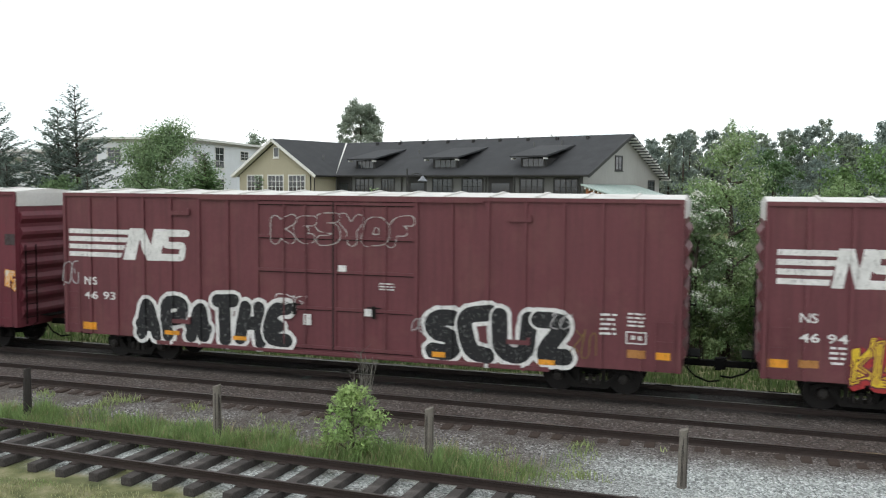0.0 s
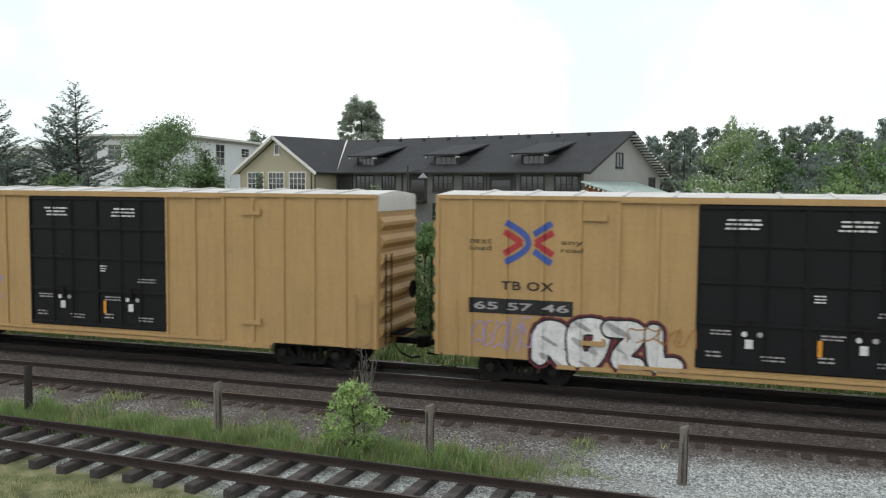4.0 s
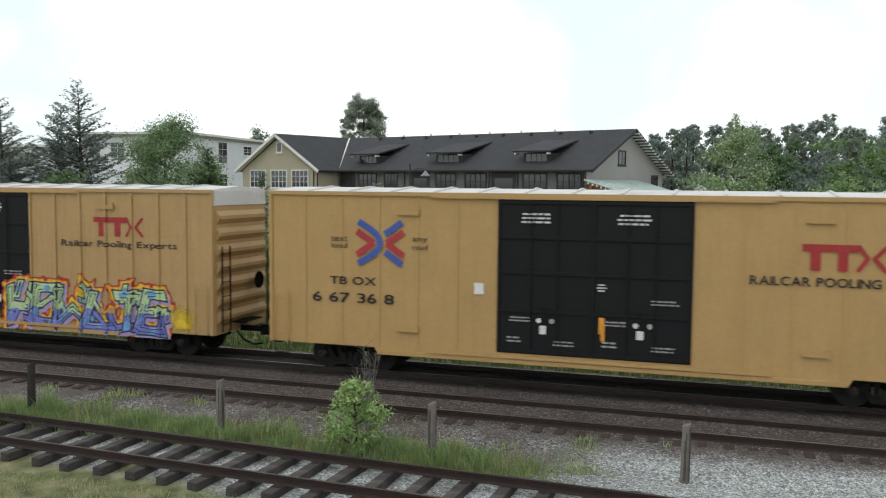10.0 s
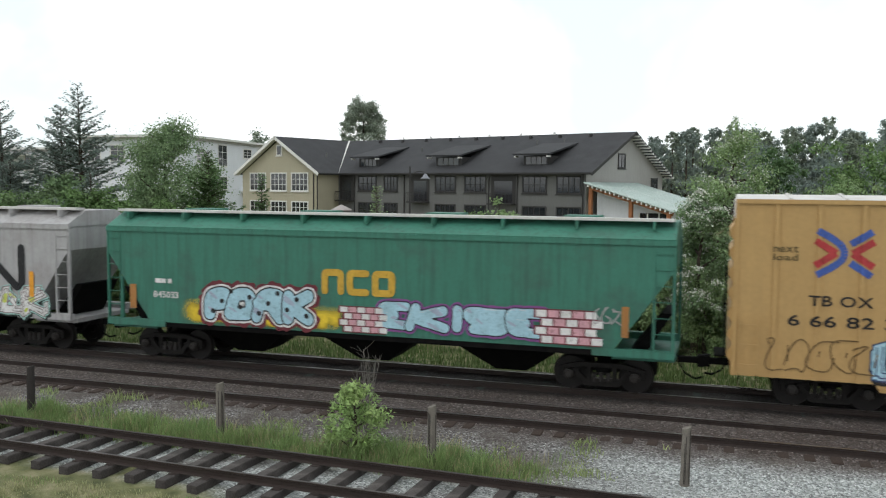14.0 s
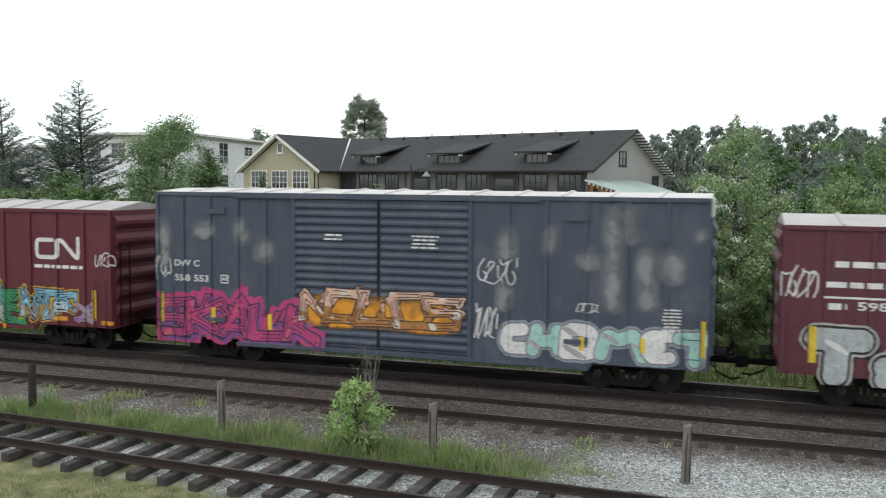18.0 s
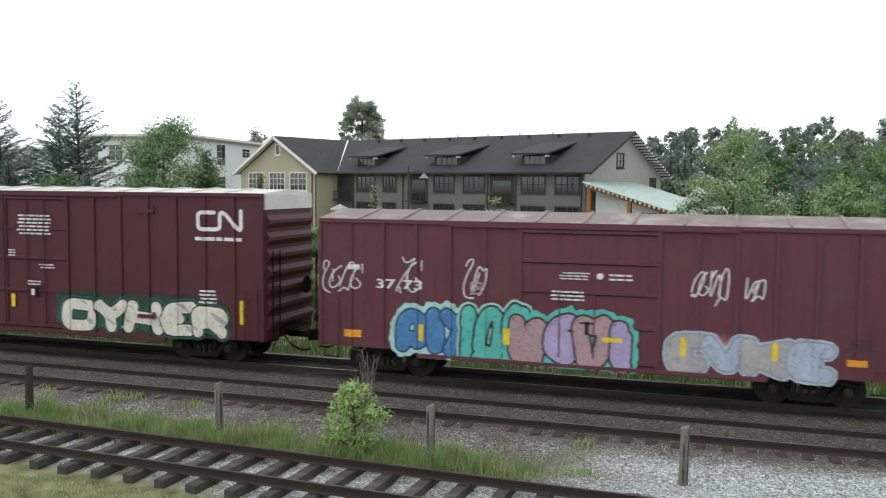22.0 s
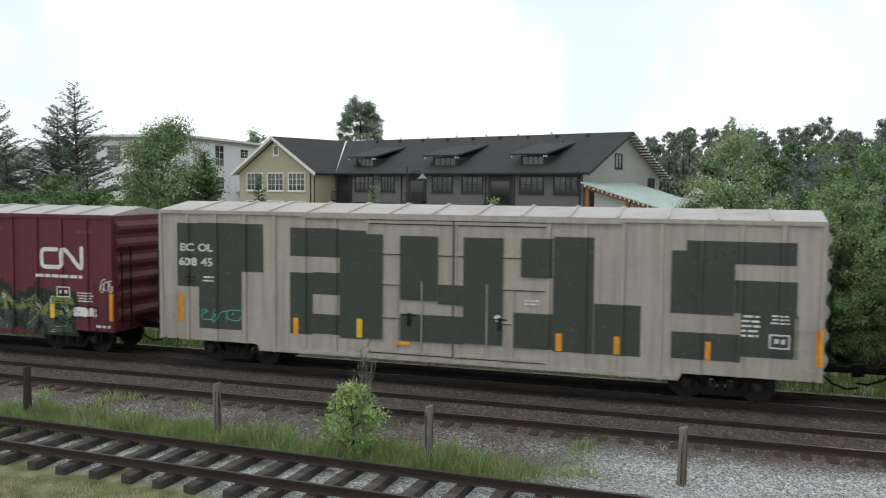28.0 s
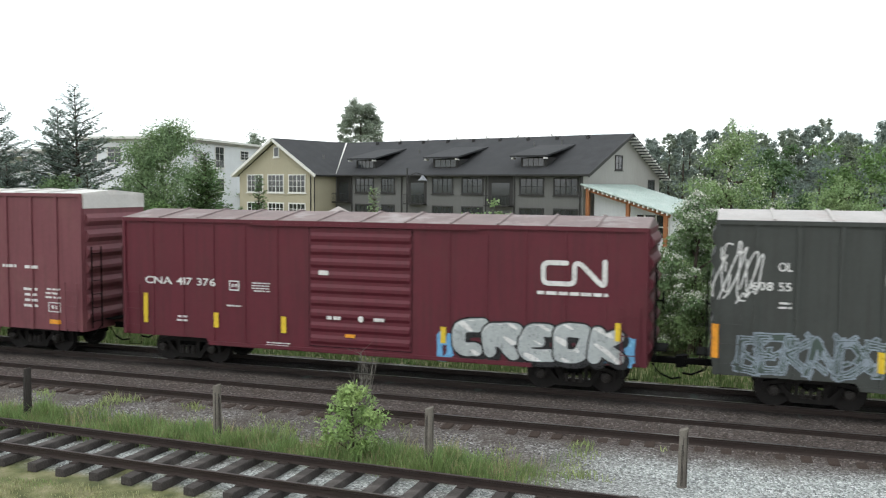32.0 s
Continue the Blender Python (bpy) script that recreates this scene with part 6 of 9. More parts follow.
def conifer(label, x, y, height, spread, leaf, seed, whorls=24, low=0.12, dense=1.0, name="fir_tree", size=0.30):
    """A straight tapered trunk with whorls of branches, each set with needle sprays, and an open leader."""
    rnd = random.Random(seed)
    zg = ground_z(x, y) - 0.1
    root = tagged(new(name), label, "conifer")
    root.matrix_basis = pose(x, y, zg, rnd.uniform(-1.5, 1.5), rnd.uniform(-1.5, 1.5), rnd.uniform(0, 360))
    bm = bmesh.new()
    r = 0.013 * height + 0.03
    tube(bm, [(0, 0, height * t) for t in (0, 0.25, 0.5, 0.75, 1.0)], r, 7, [r * 1.25, r, r * 0.7, r * 0.38, r * 0.06])
    part("trunk", bm, BARK, root)
    pts, faces = [], []
    br = bmesh.new()
    for k in range(whorls):
        t = low + (0.985 - low) * k / (whorls - 1)
        n = 7 if t < 0.8 else 4
        reach = spread * (1 - t) ** 0.9 * rnd.uniform(0.72, 1.12) + 0.14
        for j in range(n):
            a = j * 6.283 / n + k * 0.7 + rnd.uniform(-0.25, 0.25)
            ln = reach * rnd.uniform(0.6, 1.2)
            base = Vector((0, 0, height * (t + rnd.uniform(-0.012, 0.012))))
            up = 0.15 + 0.65 * max(0.0, (t - 0.3) / 0.7)
            tip = base + Vector((math.cos(a) * ln, math.sin(a) * ln, ln * (up + rnd.uniform(-0.25, 0.15))))
            tube(br, [base, base.lerp(tip, 0.5) - Vector((0, 0, 0.05 * ln)), tip], 0.012, 3, [0.03, 0.018, 0.006])
            m = max(5, int(ln / 0.055 * dense))
            for i in range(m):
                f = (i + rnd.random()) / m
                p = base.lerp(tip, 0.12 + 0.9 * f) + Vector((rnd.gauss(0, 0.05), rnd.gauss(0, 0.05), rnd.gauss(0, 0.05)))
                side = rnd.uniform(-1.2, 1.2)
                u = Vector((math.cos(a + side), math.sin(a + side), rnd.uniform(-0.35, 0.25))).normalized()
                v = u.cross(Vector((0, 0, 1))).normalized()
                v.rotate(Matrix.Rotation(rnd.uniform(-0.8, 0.8), 3, u))
                s = size * rnd.uniform(0.6, 1.2) * (0.6 + 0.4 * (1 - t))
                q = len(pts)
                pts += [p, p + u * s * 0.6 + v * s * 0.30, p + u * s, p + u * s * 0.6 - v * s * 0.30]
                faces.append((q, q + 1, q + 2, q + 3))
    part("branchwork", br, BARK, root)
    part("crown", cloud_mesh("crown", pts, faces, leaf), None, root)
    return root


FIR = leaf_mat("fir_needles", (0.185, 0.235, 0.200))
# paler and bluer than the near firs: distance haze mixed into the colour
FIR_HAZED = leaf_mat("far_needles_hazed", (0.200, 0.250, 0.225))
THUJA = leaf_mat("cedar_foliage", (0.115, 0.195, 0.075))
ALDER = leaf_mat("alder_leaves", (0.195, 0.280, 0.140))
SHRUB = leaf_mat("shrub_leaves", (0.150, 0.240, 0.088))
SHRUB_B = leaf_mat("bramble_leaves", (0.138, 0.210, 0.092))
LIGHT = leaf_mat("young_leaves", (0.250, 0.345, 0.160))
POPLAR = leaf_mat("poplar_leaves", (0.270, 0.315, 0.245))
BLOSSOM = leaf_mat("blossom_white", (0.72, 0.72, 0.66), 0.1)
SAPLING = leaf_mat("sapling_leaves", (0.30, 0.42, 0.16))
# leaves of the far woods, lightened to carry the haze of distance
WOOD_HAZED = leaf_mat("wood_leaves_hazed", (0.235, 0.285, 0.250))

# the young sapling and the bare twigs in the grass strip
broadleaf("bright green leafy sapling in the grass strip", -7.5, -7.35, 1.75, 0.74, 0.04, SAPLING, 0.125, 84, 24, 21, "sapling", category="shrub", limbs=12, broad=0.17)


def bare_shrub(x, y, height, seed):
    rnd = random.Random(seed)
    root = tagged(new("bare_shrub"), "leafless dark twiggy shrub beside the track", "shrub")
    root.matrix_basis = pose(x, y, ground_z(x, y) - 0.05)
    for k in range(13):
        bm = bmesh.new()
        a = k * 0.7 + rnd.random()
        s = rnd.uniform(0.05, 0.42)
        tip = Vector((math.cos(a) * s, math.sin(a) * s, height * rnd.uniform(0.65, 1.0)))
        mid = tip * 0.5 + Vector((rnd.gauss(0, 0.04), rnd.gauss(0, 0.04), 0))
        tube(bm, [(0, 0, 0), mid, tip], 0.01, 4, [0.012, 0.008, 0.005])
        for j in range(9):
            p = mid.lerp(tip, rnd.random())
            q = p + Vector((rnd.gauss(0, 0.10), rnd.gauss(0, 0.10), rnd.uniform(0.05, 0.25)))
            tube(bm, [p, q], 0.004, 3, [0.005, 0.003])
        part("twig", bm, BARK_PALE, root)


bare_shrub(-7.8, -6.0, 2.05, 4)

# trees behind the train
conifer("tall sparse dark fir with an open top", -33.0, 15.0, 11.5, 4.9, FIR, 31, 30, 0.04, 3.4, size=0.24)
conifer("dark fir with drooping branches", -38.2, 15.0, 10.8, 4.8, FIR, 32, 28, 0.04, 3.2, size=0.24)
conifer("broad dark fir behind the hedge", -34.9, 15.6, 10.5, 5.0, FIR, 33, 28, 0.04, 3.4, size=0.24)
conifer("dark fir at the end of the hedge", -41.0, 16.0, 9.6, 4.4, FIR, 37, 26, 0.04, 3.1, size=0.26)
conifer("low dark fir under the tall ones", -36.6, 13.6, 7.4, 3.6, FIR, 38, 24, 0.04, 3.4, size=0.24)
conifer("low dark spruce beside the alder", -30.6, 12.6, 6.8, 3.0, FIR, 34, 24, 0.05, 3.7, size=0.22)
conifer("dense green cedar behind the hedge", -24.3, 13.5, 7.9, 2.5, THUJA, 35, 48, 0.02, 4.6, "cedar_tree", 0.22)
conifer("narrow green cedar in front of the yellow gable", -21.3, 13.0, 6.7, 0.85, THUJA, 36, 40, 0.05, 4.0, "cedar_tree", 0.20)
broadleaf("leafy alder with an uneven crown", -27.7, 14.5, 9.9, 3.5, 0.10, ALDER, 0.115, 230, 105, 41, limbs=11)
broadleaf("leafy alder behind the spruce", -30.2, 16.5, 8.0, 2.0, 0.08, ALDER, 0.15, 130, 60, 49, limbs=9)
broadleaf("low leafy alder under the firs", -32.8, 13.2, 6.9, 2.4, 0.05, ALDER, 0.15, 140, 62, 47, limbs=9)
broadleaf("tall light green tree with white blossom beside the tracks", 0.2, 9.5, 9.2, 2.2, 0.06, LIGHT, 0.095, 170, 74, 42, limbs=12, blossom=(BLOSSOM, 9))
broadleaf("white flowering tree behind the tracks", -1.0, 8.3, 6.5, 1.6, 0.08, ALDER, 0.10, 170, 85, 43, blossom=(BLOSSOM, 38), limbs=10)
broadleaf("young light green tree behind the tracks", 4.3, 10.5, 7.1, 1.9, 0.06, LIGHT, 0.10, 170, 95, 44, limbs=10)
DARK_LEAF = leaf_mat("dark_leaves", (0.085, 0.150, 0.060))
round_tree("dark green tree behind the flowering tree", 2.2, 20.0, 8.1, 1.7, DARK_LEAF, 0.14, 110, 70, 246, 0.05, 0.5)
round_tree("broad deep green tree at the edge of the woods", 6.1, 18.0, 8.0, 2.2, SHRUB, 0.14, 130, 75, 247, 0.05, 0.4)
broadleaf("leafy bush tree at the edge of the woods", 7.6, 16.0, 8.6, 2.6, 0.05, SHRUB, 0.16, 180, 60, 48, limbs=10)
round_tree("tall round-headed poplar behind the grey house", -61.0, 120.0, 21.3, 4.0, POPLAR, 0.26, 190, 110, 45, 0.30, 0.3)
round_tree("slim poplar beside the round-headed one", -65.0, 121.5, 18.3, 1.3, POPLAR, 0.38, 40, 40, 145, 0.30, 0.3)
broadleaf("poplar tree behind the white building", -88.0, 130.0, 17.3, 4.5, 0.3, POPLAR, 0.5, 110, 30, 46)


# hedge of shrubs along the bank
def shrub_base(label, leaf, seed, height, spread, n, per, size):
    return broadleaf(label, -60 - seed, 30, height, spread, 0.05, leaf, size, n, per, seed, "shrub", category="shrub", limbs=8)


def hedge_height(x):
    """Crest of the hedge above the rails along its length."""
    table = ((-60, 5.6), (-30, 5.4), (-24, 4.8), (-21, 4.4), (-18.5, 4.3), (-16.2, 3.6), (-14.6, 4.5), (-11.5, 4.25), (-9.0, 4.75), (-7.0, 4.2), (-4.5, 3.7), (-2.0, 4.2), (1, 4.0), (6, 4.4), (30, 4.5))
    for (a, za), (b, zb) in zip(table, table[1:]):
        if a <= x <= b:
            return za + (zb - za) * (x - a) / (b - a)
    return 4.2


def hedge():
    rnd = random.Random(77)
    bases = [shrub_base("dense green bramble shrub on the bank", SHRUB_B, 1, 4.8, 1.9, 110, 66, 0.115), shrub_base("green leafy shrub on the bank", SHRUB, 2, 4.8, 1.8, 108, 66, 0.11), shrub_base("light green shrub on the bank", LIGHT, 3, 4.8, 1.7, 104, 64, 0.11)]
    for b in bases:
        tagged(b, group="shrubs of the hedge")
    x, k = -46.0, 0
    while x < 16:
        for row, y in enumerate((8.6, 11.6)):
            b = bases[(k * 7 + row * 2 + rnd.randrange(2)) % (3 if x > -23 else 2)]
            px, py = x + rnd.uniform(-0.4, 0.4) + row * 0.7, y + rnd.uniform(-0.5, 0.5)
            h = hedge_height(px) + 0.7
            s = h / 4.9 * (rnd.uniform(0.62, 0.80) if row == 0 else rnd.uniform(0.9, 1.03))
            if 12 < k < 14 and row == 0:
                s *= 0.8
            m = Matrix.LocRotScale((px, py, ground_z(px, py) - 0.05), Euler((0, 0, rnd.uniform(0, 6.28))), (s * 1.05, s * 1.05, s))
            copy_thing(b, m)
        x += 1.75
        k += 1
    for k, b in enumerate(bases):
        b.matrix_basis = pose(18 + 2 * k, 12, -0.7)


hedge()
conifer("small upright green cedar rising from the hedge", -14.9, 12.3, 6.2, 0.75, LIGHT, 52, 32, 0.05, 4.0, "cedar_tree", 0.17)
broadleaf("leafy sapling rising from the hedge", -9.2, 12.4, 6.0, 1.3, 0.1, LIGHT, 0.15, 50, 30, 53)


# far woods, one row of mixed trees, distance haze put into their leaf colours
def far_woods():
    rnd = random.Random(5)
    bases = [round_tree("tall dark cottonwood in the far woods", 60, 140, 18, 2.5, WOOD_HAZED, 0.31, 100, 56, 61, 0.10, 0.30), round_tree("round dark tree in the far woods", 66, 142, 17, 3.2, FIR_HAZED, 0.32, 110, 56, 62, 0.10, 0.25),
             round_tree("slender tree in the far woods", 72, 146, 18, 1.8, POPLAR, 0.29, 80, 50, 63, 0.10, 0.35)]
    for b in bases:
        tagged(b, group="trees of the far woods")
    for k in range(64):
        x = -24 + k * 0.80 + rnd.uniform(-0.7, 0.7)
        y = 120 + rnd.uniform(-14, 22)
        want = 15.0 + 2.6 * ramp01(x, -14, 2) + 1.6 * noise.noise((x * 0.23, 2, 1)) + rnd.uniform(-3.4, 1.9)
        s = want / 17.5 * (y + 25) / 170
        b = bases[rnd.randrange(3)]
        copy_thing(b, Matrix.LocRotScale((x, y, -1.0), Euler((0, 0, rnd.uniform(0, 6.28))), (s, s, s)))
    for k in range(14):
        x = 3 + k * 1.9 + rnd.uniform(-0.6, 0.6)
        copy_thing(bases[k % 2], Matrix.LocRotScale((x, 70 + rnd.uniform(-8, 8), -1.0), Euler((0, 0, rnd.uniform(0, 6.28))), (0.52, 0.52, rnd.uniform(0.44, 0.60))))


far_woods()


# ---- the grey apartment house with its yellow wing ----
SIDING = mat("siding_grey", (0.150, 0.150, 0.145), 0.8, vary=0.08, scale=0.6, streak=0.2, bump=0.1, bump_scale=8)
SIDING_LIGHT = mat("siding_light_grey", (0.40, 0.39, 0.365), 0.8, vary=0.08, scale=0.6, streak=0.2, bump=0.1, bump_scale=8)
SIDING_YELLOW = mat("siding_yellow", (0.43, 0.392, 0.285), 0.8, vary=0.08, scale=0.6, streak=0.12, bump=0.1, bump_scale=8)
SHINGLE = mat("shingle_dark", (0.040, 0.041, 0.044), 0.9, vary=0.22, scale=0.8, bump=0.4, bump_scale=9, wear=(0.06, 0.06, 0.063), wear_amount=0.6)
TRIM_WHITE = mat("trim_white", (0.78, 0.77, 0.73), 0.6, vary=0.05)
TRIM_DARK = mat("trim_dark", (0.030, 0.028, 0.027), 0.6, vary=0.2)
TIMBER = mat("timber_stained", (0.33, 0.125, 0.045), 0.6, vary=0.25, scale=3.0, streak=0.3)
METAL_ROOF = mat("metal_roof_pale", (0.52, 0.62, 0.58), 0.45, vary=0.1, scale=0.8, wear=(0.68, 0.72, 0.69), wear_amount=0.7)
STUCCO = mat("stucco_white", (0.78, 0.80, 0.83), 0.85, vary=0.06, scale=0.5, streak=0.12)
EAVE, RIDGE, DEEP_M = 6.84, 11.04, 18.1

house = tagged(new("apartment_house"), "dark grey gabled apartment house with a pale yellow wing", "house")
house.matrix_basis = pose(-12.292, 57.383, 0, 0, 0, -20.156)


def window(parent, x0, x1, z0, z1, y, trim, cols=3, rows=2, facing=-1, name="window", axis="x"):
    """A trimmed window with mullions and panes, in a wall facing -y (axis x) or +x (axis y)."""
    w = tagged(new(name), "")
    w.parent = parent
    def bx(a, b, d0, d1, c, e):
        lo, hi = sorted((y + facing * d0, y + facing * d1))
        return (a, b, lo, hi, c, e) if axis == "x" else (lo, hi, a, b, c, e)
    t = 0.13
    fr = part("window_frame", boxes(bx(x0, x1, 0.003, 0.07, z0, z0 + t), bx(x0, x1, 0.003, 0.07, z1 - t, z1), bx(x0, x0 + t, 0.003, 0.07, z0 + t, z1 - t), bx(x1 - t, x1, 0.003, 0.07, z0 + t, z1 - t)), trim, w)
    dx, dz = (x1 - x0 - 2 * t) / cols, (z1 - z0 - 2 * t) / rows
    dims = []
    for i in range(1, cols):
        wd = 0.05 if cols > 3 and i % (cols // 2) == 0 else 0.028
        dims.append(bx(x0 + t + i * dx - wd, x0 + t + i * dx + wd, 0.003, 0.05, z0 + t, z1 - t))
    for i in range(1, rows):
        dims.append(bx(x0 + t, x1 - t, 0.003, 0.045, z0 + t + i * dz - 0.025, z0 + t + i * dz + 0.025))
    if dims:
        part("mullion", boxes(*dims), trim, w)
    part("pane", boxes(bx(x0 + t, x1 - t, 0.002, 0.02, z0 + t, z1 - t)), glass_mat(), w)
    part("window_sill", boxes(bx(x0 - 0.08, x1 + 0.08, 0.0, 0.12, z0 - 0.09, z0 - 0.004)), trim, w)
    return w


def slab(a, b, c, d, t):
    """A roof plane through four corners, t thick."""
    bm = bmesh.new()
    n = (Vector(b) - Vector(a)).cross(Vector(d) - Vector(a)).normalized()
    if n.z < 0:
        n = -n
    lo, hi = [bm.verts.new(Vector(p) - n * t) for p in (a, b, c, d)], [bm.verts.new(p) for p in (a, b, c, d)]
    bm.faces.new(lo[::-1])
    bm.faces.new(hi)
    for i in range(4):
        bm.faces.new((lo[i], lo[(i + 1) % 4], hi[(i + 1) % 4], hi[i]))
    return closed(bm)


def build_house():
    h = DEEP_M / 2
    x0, wx, ww, wy = -39.15, -39.15, 7.19, -3.318
    # main block
    bm = bmesh.new()
    prism(bm, [(0.6, -1.2), (DEEP_M - 0.6, -1.2), (DEEP_M - 0.6, EAVE - 0.1), (h, RIDGE - 0.35), (0.6, EAVE - 0.1)], -32.6, -0.5, "x")
    part("wall", closed(bm), SIDING, house, "dark grey clapboard")
    bm = bmesh.new()
    prism(bm, [(0.62, -1.2), (DEEP_M - 0.62, -1.2), (DEEP_M - 0.62, EAVE - 0.1), (h, RIDGE - 0.36), (0.62, EAVE - 0.1)], -0.498, -0.47, "x")
    part("gable_wall", closed(bm), SIDING_LIGHT, house, "light grey clapboard gable")
    part("roof", slab((-39, 0, EAVE), (0.35, 0, EAVE), (0.35, h, RIDGE), (-39, h, RIDGE), 0.22), SHINGLE, house, "dark shingle roof")
    part("roof", slab((-39, DEEP_M, EAVE - 0.1), (0.35, DEEP_M, EAVE - 0.1), (0.35, h, RIDGE), (-39, h, RIDGE), 0.22), SHINGLE, house)
    part("bargeboard", slab((0.36, -0.05, EAVE - 0.02), (0.44, -0.05, EAVE - 0.02), (0.44, h, RIDGE + 0.02), (0.36, h, RIDGE + 0.02), 0.30), TRIM_DARK, house)
    part("bargeboard", slab((0.36, DEEP_M + 0.05, EAVE - 0.12), (0.44, DEEP_M + 0.05, EAVE - 0.12), (0.44, h, RIDGE + 0.02), (0.36, h, RIDGE + 0.02), 0.30), TRIM_DARK, house)
    for k in range(16):
        t = (k + 0.5) / 16
        y, z = h + (h + 0.1) * t, RIDGE - (RIDGE - EAVE + 0.1) * t
        part("rafter_tail", boxes((-0.45, 0.62, y - 0.08, y + 0.08, z - 0.42, z - 0.25)), TRIM_WHITE, house, "white rafter tail")
    part("gutter", boxes((-32, 0.4, -0.12, 0.02, EAVE - 0.16, EAVE - 0.02)), TRIM_DARK, house)
    # windows of the street front
    for a, b in ((-29.5, -26.7), (-25.6, -23.6), (-18.4, -15.65), (-14.55, -11.8), (-7.5, -4.7), (-3.65, -0.95)):
        window(house, a, b, 4.82, 6.52, 0.6, TRIM_DARK, 4, 2)
        window(house, a, b, 1.85, 3.60, 0.6, TRIM_DARK, 4, 2)
    # balconies; a flat dark panel on the wall paints the shade of each recess
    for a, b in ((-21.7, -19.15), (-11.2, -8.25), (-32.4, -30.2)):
        bal = part("balcony", boxes((a, b, 0.585, 0.597, 3.65, 6.66)), TRIM_DARK, house, "balcony with a flat dark panel as its recess shade")
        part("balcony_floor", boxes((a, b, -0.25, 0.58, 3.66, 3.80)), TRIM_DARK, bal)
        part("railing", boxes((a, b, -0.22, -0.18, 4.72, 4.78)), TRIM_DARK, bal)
        k = int((b - a) / 0.16)
        for i in range(k + 1):
            x = a + i * (b - a) / k
            part("baluster", boxes((x - 0.012, x + 0.012, -0.21, -0.19, 3.8, 4.72)), TRIM_DARK, bal)
        part("patio_door", boxes((a + 0.4, b - 0.4, 0.572, 0.584, 3.85, 6.0)), glass_mat(), bal)
    for x in (-30.0, -22.6, -11.45, -8.05, -0.75):
        bm = bmesh.new()
        tube(bm, [(x, 0.50, EAVE - 0.2), (x, 0.50, 0.0)], 0.06, 6)
        part("downspout", bm, TRIM_DARK, house)
    # dormers
    for a, b in ((-31.2, -27.0), (-20.0, -15.4), (-8.95, -4.7)):
        m = a + 0.9
        d = part("dormer", boxes((m, b - 0.4, 1.62, 5.6, 7.5, 8.52)), TRIM_DARK, house, "low dark shed dormer")
        part("dormer_roof", slab((a, 0.95, 8.72), (b, 0.95, 8.72), (b, 6.6, 9.98), (a, 6.6, 9.98), 0.16), SHINGLE, d)
        part("dormer_window", boxes((m + 0.3, b - 0.7, 1.595, 1.612, 7.68, 8.42)), glass_mat(), d)
        for i in range(1, 4):
            x = m + 0.3 + i * (b - m - 1.0) / 4
            part("mullion", boxes((x - 0.05, x + 0.05, 1.57, 1.594, 7.68, 8.42)), SIDING, d)
        for x in (a + 0.25, b - 0.3):
            part("bracket", boxes((x - 0.07, x + 0.07, 1.0, 1.6, 8.36, 8.52)), TRIM_WHITE, d)
    for k in range(9):
        x = -33 + k * 3.6
        part("roof_vent", boxes((x - 0.14, x + 0.14, h - 1.0, h - 0.72, RIDGE - 0.5, RIDGE - 0.12)), TRIM_DARK, house)
    for x, y, z in ((-24.2, 5.5, 9.45), (-9.6, 6.6, 9.98), (-6.5, 6.9, 10.1), (-35.0, 1.0, 8.9)):
        bm = bmesh.new()
        tube(bm, [(x, y, z - 0.2), (x, y, z + 0.35)], 0.09, 8)
        part("vent_pipe", bm, SIDING, house)
    for k in range(6):
        bm = bmesh.new()
        tube(bm, [(-30 + k * 4.2, h, RIDGE - 0.05), (-30 + k * 4.2, h, RIDGE + 0.22)], 0.12, 7)
        part("ridge_vent", bm, TRIM_WHITE, house)
    # gable windows
    window(house, 6.95, 8.55, 7.35, 8.85, -0.47, TRIM_DARK, 2, 2, 1, axis="y")
    window(house, 14.6, 16.2, 5.2, 6.5, -0.47, TRIM_DARK, 2, 2, 1, axis="y")
    # yellow wing
    a, b = wx - ww + 0.75, wx + ww - 0.75
    bm = bmesh.new()
    prism(bm, [(a, -1.2), (b, -1.2), (b, EAVE), (wx, RIDGE - 0.45), (a, EAVE)], wy + 0.62, DEEP_M)
    part("wing_wall", closed(bm), SIDING_YELLOW, house, "pale yellow clapboard wing")
    for s in (-1, 1):
        part("roof", slab((wx + s * (ww + 0.1), wy, EAVE - 0.05), (wx + s * (ww + 0.1), DEEP_M, EAVE - 0.05), (wx, DEEP_M, RIDGE + 0.02), (wx, wy, RIDGE + 0.02), 0.2), SHINGLE, house)
        part("bargeboard", slab((wx + s * (ww + 0.15), wy - 0.06, EAVE - 0.05), (wx + s * (ww + 0.15), wy - 0.005, EAVE - 0.05), (wx, wy - 0.005, RIDGE + 0.05), (wx, wy - 0.06, RIDGE + 0.05), 0.32), TRIM_WHITE, house, "white bargeboard")
    part("soffit", slab((wx - ww + 0.1, wy, EAVE - 0.27), (wx - ww + 0.1, wy + 0.6, EAVE - 0.27), (wx, wy + 0.6, RIDGE - 0.2), (wx, wy, RIDGE - 0.2), 0.03), TRIM_WHITE, house)
    part("valley_flashing", slab((wx + ww - 0.3, 0.0, EAVE + 0.04), (wx + ww - 0.05, 0.0, EAVE + 0.04), (wx + 0.25, h, RIDGE + 0.05), (wx, h, RIDGE + 0.05), 0.02), TRIM_WHITE, house, "pale metal valley flashing")
    for x0_, x1_ in ((-44.2, -41.3), (-40.5, -37.7), (-36.95, -34.1)):
        window(house, x0_, x1_, 4.72, 6.88, wy + 0.62, TRIM_WHITE, 4, 3)
